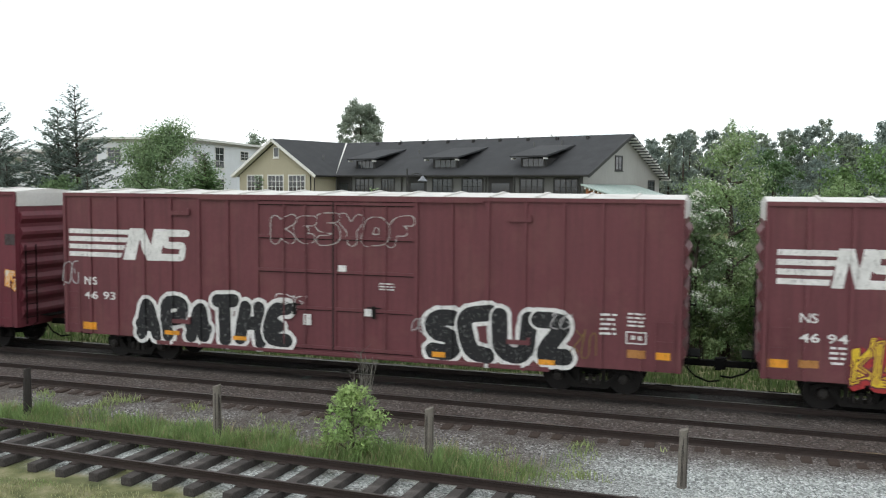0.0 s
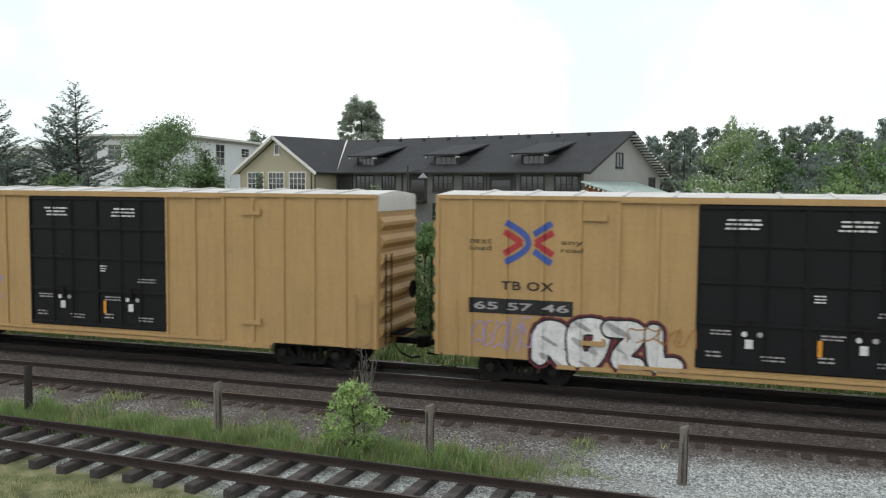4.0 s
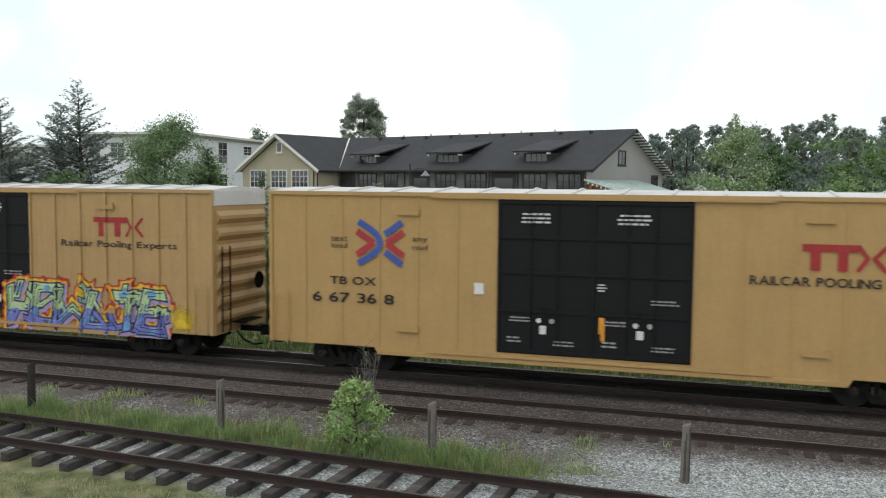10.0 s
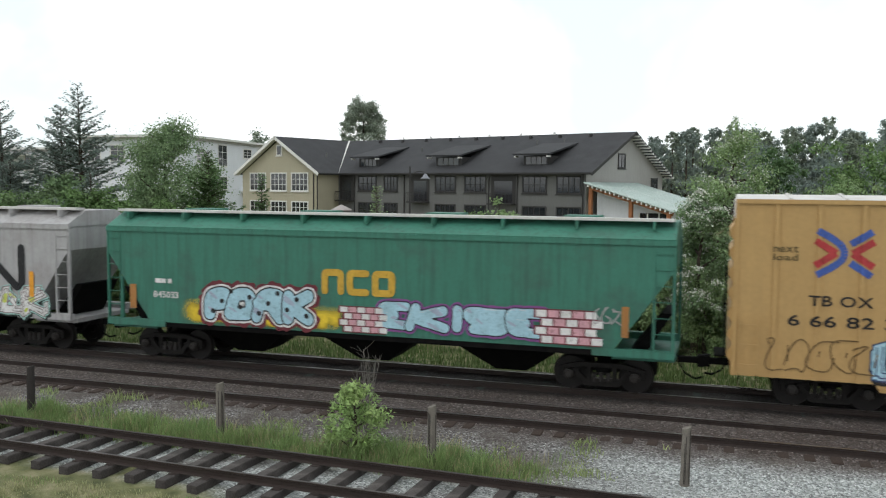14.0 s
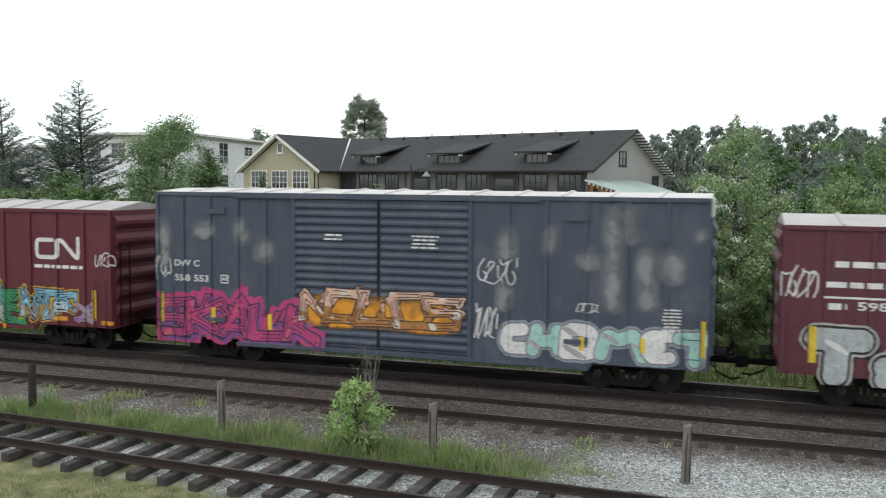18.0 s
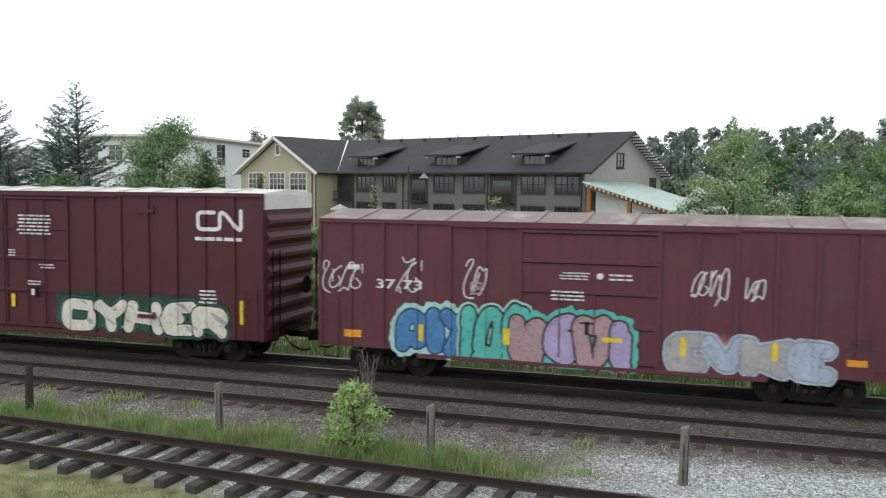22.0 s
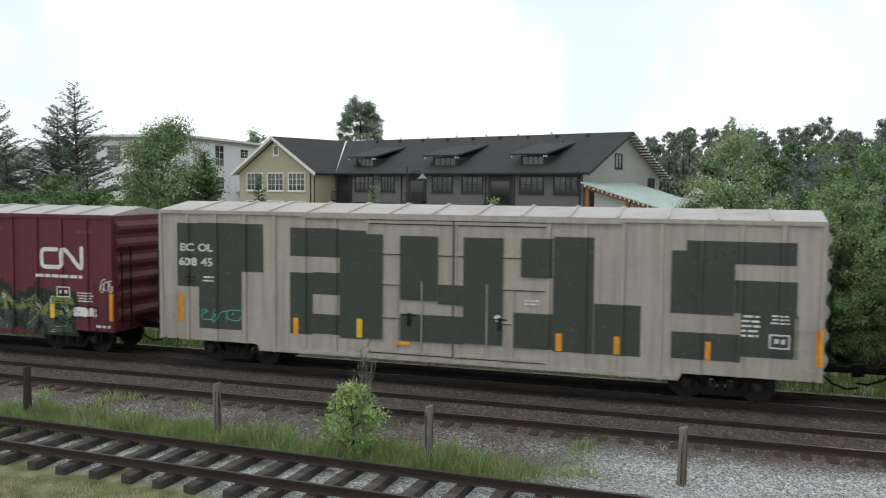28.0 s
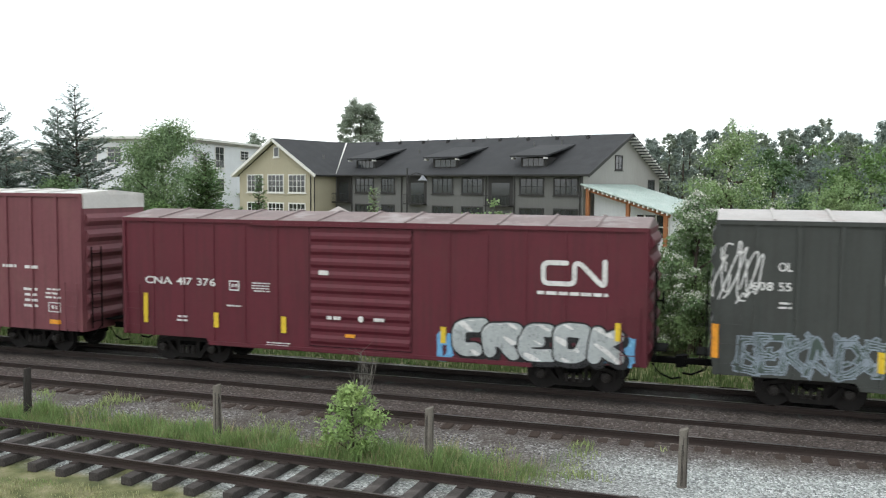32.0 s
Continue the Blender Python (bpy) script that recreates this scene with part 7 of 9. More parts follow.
        window(house, x0_, x1_, 1.6, 3.6, wy + 0.62, TRIM_WHITE, 4, 3)
    window(house, -39.45, -38.5, 8.83, 10.1, wy + 0.62, TRIM_WHITE, 1, 1)
    part("corner_trim", boxes((b - 0.04, b + 0.02, wy + 0.58, wy + 0.70, -1.2, EAVE)), TRIM_DARK, house)
    bm = bmesh.new()
    tube(bm, [(b - 0.5, wy + 0.52, EAVE - 0.1), (b - 0.5, wy + 0.52, 0)], 0.06, 6)
    part("downspout", bm, TRIM_DARK, house)


build_house()


# ---- lean-to hall at the gable end ----
def build_hall():
    hall = tagged(new("timber_hall"), "low timber hall with a pale metal shed roof", "house")
    hall.matrix_basis = pose(-12.292, 57.383, 0, 0, 0, -20.156)
    part("roof", slab((-0.2, -0.4, 5.95), (8.7, -0.4, 3.45), (8.7, 11.0, 3.45), (-0.2, 11.0, 5.95), 0.10), METAL_ROOF, hall, "pale green metal roof")
    for k in range(1, 20):
        x = -0.2 + k * 8.9 / 20
        z = 5.95 - 2.5 * k / 20
        part("purlin_end", boxes((x - 0.07, x + 0.07, -0.36, 0.3, z - 0.33, z - 0.13)), TRIM_WHITE, hall, "white purlin end")
    for k in range(22):
        y = -0.3 + k * 0.52
        part("roof_seam", slab((-0.2, y, 5.985), (8.7, y, 3.485), (8.7, y + 0.03, 3.485), (-0.2, y + 0.03, 5.985), 0.03), METAL_ROOF, hall)
    bm = bmesh.new()
    prism(bm, [(0.4, -1.2), (7.9, -1.2), (7.9, 3.45), (0.4, 5.5)], 1.2, 10.5)
    part("wall", closed(bm), STUCCO, hall, "whitish plaster wall")
    for x, z in ((0.35, 5.45), (4.4, 4.3), (8.0, 3.3)):
        part("timber_post", boxes((x - 0.16, x + 0.16, -0.1, 0.22, -1.0, z)), TIMBER, hall, "orange-brown timber post")
    part("timber_beam", slab((0.2, 0.0, 5.6), (8.4, 0.0, 3.3), (8.4, 0.2, 3.3), (0.2, 0.2, 5.6), 0.3), TIMBER, hall)
    w = tagged(new("window"), "")
    w.parent = hall
    part("pane", boxes((4.7, 7.8, 1.175, 1.195, 1.2, 3.2)), glass_mat(), w)
    for x in (4.7, 5.5, 6.6, 7.8):
        part("mullion", boxes((x - 0.06, x + 0.06, 1.12, 1.174, 1.2, 3.2)), TRIM_WHITE, w)
    part("mullion", boxes((4.7, 7.8, 1.125, 1.173, 2.1, 2.2)), TRIM_WHITE, w)


build_hall()


# ---- white flat-roofed building behind the trees ----
def build_white():
    b = tagged(new("white_building"), "white flat-roofed three-storey building behind trees", "building")
    b.matrix_basis = pose(-69.1, 78.2, 0, 0, 0, 5.8)
    for x0, x1, z, y0, y1 in ((-16.0, 0.0, 11.7, 0.0, 25.0), (-40.0, -16.1, 10.1, 2.0, 22.0)):
        part("wall", boxes((x0, x1, y0, y1, -1, z)), STUCCO, b)
        part("roof", boxes((x0 - 0.7, x1 + 0.7, y0 - 0.8, y1 + 0.7, z + 0.004, z + 0.32)), TRIM_WHITE, b, "white flat roof edge")
        part("fascia", boxes((x0 - 0.35, x1 + 0.35, y0 - 0.4, y1 + 0.35, z - 0.30, z)), SIDING_LIGHT, b, "grey band under the roof edge")
    for y0, y1, z0, z1 in ((9.4, 12.4, 8.0, 11.2), (18.0, 21.0, 9.4, 10.9), (9.4, 12.4, 4.6, 6.6), (18.0, 21.0, 5.6, 7.2), (3.0, 5.4, 8.4, 10.4)):
        window(b, y0, y1, z0, z1, 0.0, TRIM_WHITE, 2, 3, 1, axis="y")
    for x0, x1, z0, z1 in ((-37, -35.4, 7.2, 9.4), (-33.5, -32, 7.2, 9.4), (-29.5, -27.6, 7.2, 9.4), (-26, -24.4, 7.2, 9.4), (-37, -35.4, 4.0, 6.0), (-28, -26.4, 4.0, 6.0), (-21, -19.4, 7.2, 9.4)):
        window(b, x0, x1, z0, z1, 2.0, TRIM_WHITE, 2, 3)
    for x0, x1 in ((-14.5, -12.6), (-11.2, -9.0), (-6.8, -4.6), (-3.4, -1.6)):
        window(b, x0, x1, 8.4, 10.7, 0.0, TRIM_WHITE, 2, 3)
    part("porch_roof", boxes((-31.5, -24.0, -1.2, 1.99, 9.2, 9.45)), TRIM_WHITE, b)
    bal = part("balcony", boxes((0.004, 1.7, 17.0, 23.0, 4.2, 4.4)), TRIM_WHITE, b)
    for i in range(22):
        y = 17.1 + i * 0.27
        part("baluster", boxes((1.62, 1.66, y - 0.02, y + 0.02, 4.4, 5.4)), TRIM_DARK, bal)
    part("railing", boxes((1.61, 1.67, 17.0, 23.0, 5.4, 5.46)), TRIM_DARK, bal)


build_white()


# ---- street lamp and patio parasol before the house ----
def build_lamp():
    lamp = tagged(new("street_lamp"), "dark gooseneck street lamp with a bell shade", "street lamp")
    lamp.matrix_basis = pose(-26.3, 48, ground_z(-26.3, 48) - 0.02)
    bm = bmesh.new()
    tube(bm, [(0, 0, 0), (0, 0, 3.5), (0, 0, 8.0)], 0.09, 8, [0.12, 0.10, 0.07])
    part("pole", bm, TRIM_DARK, lamp)
    bm = bmesh.new()
    tube(bm, [(0, 0, 6.9), (0.35, 0, 7.45), (0.8, 0, 7.62), (1.25, 0, 7.55), (1.42, 0, 7.35)], 0.04, 6)
    part("arm", bm, TRIM_DARK, lamp)
    bm = bmesh.new()
    lathe(bm, [(6.92, 0.40), (6.98, 0.42), (7.08, 0.30), (7.25, 0.16), (7.4, 0.08)], 16, "z", at=(1.42, 0, 0))
    part("shade", bm, mat("lamp_shade_grey", (0.22, 0.23, 0.25), 0.4, metal=0.4), lamp)


def build_parasol():
    p = tagged(new("patio_parasol"), "pale open patio parasol by the yellow wing", "parasol")
    p.matrix_basis = pose(-40.1, 64.2, ground_z(-40, 64))
    bm = bmesh.new()
    tube(bm, [(0, 0, 0), (0, 0, 4.25)], 0.03, 6)
    part("pole", bm, TRIM_DARK, p)
    bm = bmesh.new()
    lathe(bm, [(3.62, 1.22), (3.70, 1.22), (4.0, 0.6), (4.25, 0.04)], 8, "z")
    part("canopy", bm, mat("parasol_cloth", (0.42, 0.38, 0.36), 0.9), p)


build_lamp()
build_parasol()


# ---- the train, car by car, from the head to the tail ----

c = boxcar("faded brown-red boxcar with white stripes and yellow-red graffiti", 1.01, 19.96, 5.22, 0.85, "red_ns", "plugdouble", 7.00, 12.00, (1.95, 1.6), hi=True)
stripes(c, 0.28, 3.16, 2.98, 4.13, "white")
txt(c, 0.85, 2.29, 1.26, 2.53, "white", "NS")
txt(c, 0.85, 1.81, 1.95, 2.04, "white", "46 94")
patch(c, 0.14, 1.13, 0.63, 1.35, "orange")
patch(c, 0.85, 1.18, 1.31, 1.37, "orange_old")
piece(c, 2.03, 0.79, 4.37, 1.98, "yellow", "darkred", 4, text="KUEZ", alt="gold", deep="red")
bars(c, 1.54, 1.28, 1.93, 1.78, "white", 4)

c = boxcar("faded brown-red boxcar with black and white graffiti", -19.91, -0.93, 5.24, 0.82, "red_ns", "plugdouble", 6.87, 11.83, (1.89, 1.95), hi=True)
stripes(c, 0.18, 3.20, 4.56, 4.18, "white")
txt(c, 0.74, 2.37, 1.21, 2.62, "white", "NS")
txt(c, 0.73, 1.92, 1.89, 2.17, "white", "46 93")
word(c, 2.59, 0.71, 8.05, 2.34, "black", "white", "APATHE")
word(c, 12.09, 0.73, 16.29, 2.35, "black", "white", "SCUZ")
piece(c, 7.34, 3.83, 11.80, 4.78, "", "chalk", 6, fat=1.3, text="KESYOF")
patch(c, 0.66, 0.95, 1.17, 1.18, "orange")
patch(c, 3.67, 0.95, 4.19, 1.08, "orange")
patch(c, 6.03, 0.92, 6.51, 1.04, "orange")
patch(c, 12.31, 0.82, 12.69, 0.97, "orange")
patch(c, 15.29, 0.81, 15.75, 0.95, "orange")
patch(c, 17.63, 1.15, 18.10, 1.36, "orange_old")
patch(c, 18.34, 1.14, 18.72, 1.33, "orange")
hollow(c, 17.59, 1.51, 18.12, 1.84, "white")
bars(c, 16.88, 1.70, 17.36, 2.32, "white", 5)
bars(c, 17.57, 1.95, 18.11, 2.36, "white", 4)
patch(c, 8.39, 1.51, 8.64, 1.83, "white")
patch(c, 10.30, 1.86, 10.52, 2.07, "white")
patch(c, 9.49, 3.10, 9.74, 3.28, "white")
bars(c, 10.74, 2.61, 11.22, 2.85, "white", 3)
scrawl(c, 7.47, 2.06, 8.48, 2.38, "white", 3)
scrawl(c, 11.72, 1.48, 12.09, 1.94, "grey", 2)
scrawl(c, 15.62, 1.75, 16.18, 2.26, "grey", 2)
scrawl(c, 16.15, 1.08, 16.83, 1.87, "tan_line", 2)
scrawl(c, -0.07, 2.25, 0.52, 3.13, "grey", 2)

c = boxcar("dark red boxcar with pastel graffiti and grey patches", -40.59, -21.80, 5.25, 0.84, "red_aok", "plugdouble", 6.81, 11.80, (1.99, 1.89), hi=True)
txt(c, 0.77, 3.00, 1.89, 3.40, "white", "AO K")
txt(c, 0.75, 2.52, 3.06, 2.87, "white", "35 48 77")
piece(c, 1.35, 0.92, 6.07, 2.02, "pink_pale", "purple", 6, text="VMINTE", low="cream", halo="lightblue", alt="peach")
piece(c, 11.75, 0.72, 15.74, 1.99, "teal_pale", "dark_olive", 5, text="OLEAC", halo="cream", alt="bluegrey", shine="white")
scrawl(c, 9.74, 2.58, 11.01, 3.14, "grey", 3)
scrawl(c, 7.25, 2.65, 8.72, 3.00, "grey", 3)
scrawl(c, 12.06, 2.21, 14.43, 2.98, "grey", 5)
scrawl(c, 15.55, 2.64, 17.04, 3.34, "grey", 3)
scrawl(c, 0.01, 3.04, 0.49, 4.31, "grey", 3)
scrawl(c, 9.93, 3.99, 10.83, 4.54, "grey", 3)
scrawl(c, 12.02, 3.76, 12.58, 4.55, "grey", 2)
patch(c, 15.51, 3.41, 16.23, 4.03, "dark_patch")
patch(c, 14.59, 2.45, 15.24, 2.79, "dark_patch")
patch(c, 18.33, 3.53, 18.78, 3.89, "dark_patch")
haze(c, 15.65, 0.84, 18.14, 1.77, "dark_haze")
bars(c, 7.54, 4.04, 8.37, 4.36, "white", 3)
bars(c, 10.29, 4.04, 10.97, 4.35, "white", 3)
bars(c, 16.47, 1.73, 17.13, 2.38, "white", 5)
bars(c, 17.40, 1.98, 18.01, 2.35, "white", 4)
hollow(c, 3.48, 2.80, 3.79, 3.11, "white")
scrawl(c, 17.39, 2.68, 17.88, 3.00, "white", 2)
piece(c, 18.32, 2.05, 18.78, 2.77, "cream", "orange", 1)
bars(c, 7.71, 1.90, 8.14, 2.38, "white", 3)
patch(c, 0.77, 1.06, 1.28, 1.22, "orange")

c = boxcar("clean tan boxcar with black double doors", -61.66, -42.57, 5.22, 0.83, "tan", "black", 7.07, 12.20, (1.73, 1.99), hi=True)
arrows(c, 1.72, 3.26, 3.35, 4.71)
txt(c, 0.92, 4.02, 1.43, 4.17, "dark_olive", "next")
txt(c, 0.92, 3.82, 1.43, 3.98, "dark_olive", "load")
txt(c, 3.60, 3.99, 4.20, 4.15, "dark_olive", "any")
txt(c, 3.60, 3.80, 4.20, 3.95, "dark_olive", "road")
txt(c, 0.92, 2.63, 2.35, 2.79, "black", "TB OX")
txt(c, 0.96, 2.17, 3.30, 2.34, "black", "66 36 38")
bolt_mark(c, 14.67, 3.71, 16.46, 4.32, "red")
txt(c, 13.32, 3.35, 17.84, 3.59, "black", "Railcar Pooling Experts")
patch(c, 7.78, 1.71, 7.99, 1.92, "red")
patch(c, 10.33, 1.73, 10.52, 1.95, "red")
patch(c, 8.75, 2.59, 8.89, 2.83, "white")
patch(c, 9.16, 1.59, 9.40, 1.91, "white")
hollow(c, 16.76, 1.44, 17.25, 1.80, "white")
patch(c, 17.61, 1.00, 18.08, 1.13, "yellow")
patch(c, 0.96, 1.01, 1.57, 1.14, "yellow")

c = boxcar("tan boxcar with black doors and pale graffiti along the sill", -82.36, -63.40, 5.22, 0.83, "tan", "black", 6.92, 12.14, (1.74, 1.73), hi=True)
arrows(c, 1.88, 3.43, 3.29, 4.54)
txt(c, 0.98, 3.93, 1.57, 4.08, "dark_olive", "next")
txt(c, 0.98, 3.75, 1.57, 3.89, "dark_olive", "load")
txt(c, 3.46, 3.92, 4.04, 4.05, "dark_olive", "any")
txt(c, 3.46, 3.75, 4.04, 3.88, "dark_olive", "road")
txt(c, 1.86, 2.70, 3.28, 2.94, "black", "TB OX")
patch(c, 0.96, 2.05, 3.80, 2.46, "black")
txt(c, 1.10, 2.15, 3.69, 2.36, "grey", "65 57 46")
panel_mark(c, 15.78, 3.71, 18.05, 4.28, "white")
txt(c, 15.96, 3.15, 17.87, 3.37, "black", "Railcar Pooling")
txt(c, 16.47, 2.86, 17.38, 3.06, "black", "Experts")
bars(c, 16.46, 2.54, 17.42, 2.70, "black", 1)
piece(c, 2.72, 0.64, 6.71, 2.14, "white", "black", 4, fat=1.3, text="ROZL", halo="darkred")
piece(c, 12.21, 0.66, 15.71, 1.90, "chalk", "grey_dim", 4, fat=1.3, text="TUTA", alt="grey", halo="white", low="darkred")
piece(c, 15.62, 0.80, 18.96, 1.75, "lightblue", "blue_dark", 5, fat=1.3, text="CAMEL", alt="teal_pale", halo="pinkgrey", shine="white")
scrawl(c, 13.29, 1.85, 14.07, 2.26, "black", 3)
scrawl(c, 12.38, 2.54, 13.06, 2.96, "white", 2)
haze(c, 18.25, 3.26, 18.90, 3.49, "white_haze")
haze(c, 16.67, 2.10, 17.25, 2.40, "white_haze")
haze(c, 17.51, 1.87, 17.92, 2.19, "white_haze")
scrawl(c, 5.24, 1.44, 6.94, 1.93, "orange_old", 4)
scrawl(c, 1.05, 1.03, 2.71, 1.97, "lavender", 5)

c = boxcar("tan boxcar with dark green and white graffiti", -103.00, -84.10, 5.2, 0.83, "tan", "black", 6.90, 12.00, (1.57, 1.74), hi=True)
arrows(c, 1.57, 3.25, 3.18, 4.63)
txt(c, 0.82, 3.96, 1.38, 4.10, "dark_olive", "next")
txt(c, 0.82, 3.78, 1.38, 3.92, "dark_olive", "load")
txt(c, 3.37, 3.96, 3.87, 4.09, "dark_olive", "any")
txt(c, 3.37, 3.78, 3.87, 3.92, "dark_olive", "road")
txt(c, 0.86, 2.55, 2.16, 2.77, "black", "TB OX")
txt(c, 0.91, 2.15, 3.06, 2.31, "black", "68 14 35")
piece(c, 0.71, 0.68, 5.31, 2.23, "white", "darkgreen", 5, text="LEIS", cloud="lavender", deep="darkgreen", alt="teal_pale")

c = boxcar("dark red boxcar with silver graffiti on pink haze", -120.41, -104.57, 4.57, 0.9, "red_cn", "plug1", 5.92, 9.56, (1.43, 1.57), hi=False, smooth=True)
haze(c, 0.13, 0.71, 5.63, 2.30, "pink")
haze(c, 9.29, 0.88, 15.69, 2.38, "pink")
haze(c, 6.18, 0.87, 9.30, 1.65, "pink")
snake(c, 12.55, 2.84, 14.47, 3.56, "white")
bars(c, 12.61, 2.56, 14.43, 2.70, "white", 1)
bars(c, 1.13, 2.36, 1.61, 2.58, "white", 1)
txt(c, 1.69, 2.37, 2.67, 2.62, "white", "412188")
piece(c, 0.94, 0.71, 4.94, 2.21, "silver", "black", 4, fat=1.2, text="AHSK", deep="black", shine="white")
piece(c, 9.79, 0.86, 14.83, 2.08, "silver", "black", 5, fat=1.2, text="ChuK", deep="black", shine="white")
disc(c, 7.68, 2.66, 7.89, 2.85, "white")
bars(c, 4.65, 2.30, 5.28, 2.61, "white", 4)
patch(c, 0.96, 4.27, 1.68, 4.36, "grey")
patch(c, 3.73, 4.33, 4.40, 4.41, "grey")
patch(c, 13.92, 4.30, 14.56, 4.37, "grey")

c = boxcar("dark red boxcar with rounded silver graffiti", -138.29, -121.84, 4.54, 0.95, "red_cn", "corr", 6.74, 10.00, (1.51, 1.43), hi=False, smooth=True)
snake(c, 13.45, 2.80, 15.36, 3.53, "white")
bars(c, 13.50, 2.51, 15.33, 2.66, "white", 1)
txt(c, 1.11, 2.36, 3.07, 2.58, "white", "CNIS 417089")
piece(c, 0.75, 0.74, 5.22, 2.31, "silver", "black", 4, fat=1.3, text="SKOK", halo="white", shine="white")
piece(c, 10.73, 0.96, 15.90, 2.36, "silver", "black", 5, fat=1.3, text="CeiLe", halo="white", shine="white")
scrawl(c, 10.02, 1.76, 10.89, 2.17, "white", 3)
patch(c, 15.62, 1.50, 15.80, 2.10, "yellow")
patch(c, 10.18, 1.07, 10.30, 1.56, "yellow")
patch(c, 0.74, 1.62, 0.87, 2.10, "yellow")
piece(c, 5.19, 0.67, 6.69, 1.52, "green", "darkgreen", 3, text="VX", low="orange")
haze(c, 4.46, 1.59, 5.04, 2.36, "salmon")
bars(c, 5.33, 2.00, 5.94, 2.31, "white", 4)
disc(c, 8.25, 2.08, 8.47, 2.27, "white")
scrawl(c, 0.16, 1.24, 0.59, 1.88, "white", 2)
bars(c, 9.29, 1.66, 9.75, 1.82, "white", 2)
hollow(c, 3.39, 2.32, 3.73, 2.58, "white")
bars(c, 15.03, 1.73, 15.53, 2.09, "white", 4)

c = boxcar("smooth-sided tan boxcar with olive graffiti across the sill", -158.77, -139.79, 5.22, 0.83, "tan2", "black", 6.87, 12.04, (1.8, 1.51), hi=True, smooth=True)
arrows(c, 2.60, 3.12, 4.12, 4.40)
txt(c, 1.86, 3.78, 2.31, 3.94, "dark_olive", "next")
txt(c, 1.86, 3.57, 2.31, 3.74, "dark_olive", "load")
txt(c, 4.39, 3.85, 4.90, 4.00, "dark_olive", "any")
txt(c, 4.39, 3.65, 4.90, 3.81, "dark_olive", "road")
txt(c, 1.82, 2.58, 3.22, 2.80, "black", "TB OX")
txt(c, 1.24, 2.05, 3.70, 2.32, "black", "6 68 02 0")
bolt_mark(c, 14.53, 3.51, 16.43, 4.08, "red")
txt(c, 13.36, 3.10, 17.69, 3.29, "black", "RAILCAR POOLING EXPERTS")
piece(c, 4.09, 0.66, 10.41, 2.10, "olive_pale", "black_green", 4, fat=1.3, text="TURE", alt="bluewhite", low="chalk", shine="white")
patch(c, 16.66, 1.59, 17.24, 1.79, "white")
hollow(c, 16.67, 1.24, 17.18, 1.53, "white")
patch(c, 17.54, 0.89, 18.01, 1.01, "yellow")
patch(c, 1.82, 1.59, 2.42, 1.79, "white")
scrawl(c, 12.57, 1.03, 13.12, 1.73, "olive_dark", 4)
scrawl(c, 2.62, 1.11, 3.14, 1.72, "olive_dark", 3)
patch(c, 0.93, 0.86, 1.50, 1.00, "yellow")

c = boxcar("pale tan boxcar with purple and navy graffiti", -179.58, -160.57, 5.22, 0.83, "tan3", "black", 6.83, 11.96, (1.82, 1.8), hi=True)
arrows(c, 1.70, 3.36, 3.21, 4.58)
txt(c, 0.87, 4.00, 1.43, 4.16, "dark_olive", "next")
txt(c, 0.87, 3.80, 1.43, 3.96, "dark_olive", "load")
txt(c, 3.45, 4.05, 4.09, 4.21, "dark_olive", "any")
txt(c, 3.45, 3.85, 4.09, 4.01, "dark_olive", "road")
txt(c, 0.94, 2.66, 2.18, 2.89, "black", "TB OX")
txt(c, 0.97, 2.23, 3.06, 2.47, "black", "66 09 71")
panel_mark(c, 15.23, 3.85, 17.83, 4.47, "white")
txt(c, 14.87, 3.39, 18.17, 3.66, "black", "Railcar Pooling")
txt(c, 15.76, 3.01, 17.35, 3.27, "black", "Experts")
bars(c, 15.77, 2.61, 17.33, 2.84, "black", 1)
piece(c, 1.97, 0.80, 6.64, 2.29, "darkred", "lavender", 6, fat=0.7, text="MaubeC", cloud="white")
piece(c, 11.89, 0.82, 17.00, 2.24, "navy", "blue_dark", 5, fat=0.7, text="NaroC", cloud="lightblue", shine="skyblue")
patch(c, 17.53, 1.17, 18.15, 1.96, "lightblue")
piece(c, 17.65, 1.25, 18.04, 1.87, "navy", "navy", 1, fat=0.7, text="C")
scrawl(c, 0.08, 2.89, 1.41, 4.02, "tan_line", 4)
hollow(c, 16.80, 1.44, 17.34, 1.81, "white")
piece(c, 17.48, 1.98, 18.25, 2.40, "", "white", 2, text="4Z")
scrawl(c, 0.09, 1.80, 2.16, 1.94, "purple", 1)
patch(c, 8.50, 1.53, 8.80, 1.78, "yellow")

c = boxcar("clean smooth tan boxcar with black doors", -200.44, -181.39, 5.22, 0.83, "tan2", "black", 6.89, 11.97, (1.91, 1.82), hi=True, smooth=True)
arrows(c, 2.72, 3.18, 4.22, 4.42)
txt(c, 1.99, 3.82, 2.48, 3.98, "dark_olive", "next")
txt(c, 1.99, 3.63, 2.48, 3.78, "dark_olive", "load")
txt(c, 4.44, 3.83, 4.89, 3.98, "dark_olive", "any")
txt(c, 4.44, 3.64, 4.89, 3.79, "dark_olive", "road")
txt(c, 1.94, 2.59, 3.36, 2.82, "black", "TB OX")
txt(c, 1.39, 2.07, 3.90, 2.36, "black", "6 67 36 8")
bolt_mark(c, 14.50, 3.46, 16.42, 4.10, "red")
txt(c, 13.32, 3.06, 17.77, 3.29, "black", "RAILCAR POOLING EXPERTS")
patch(c, 6.23, 2.49, 6.50, 2.80, "white")
hollow(c, 16.76, 1.23, 17.23, 1.58, "white")
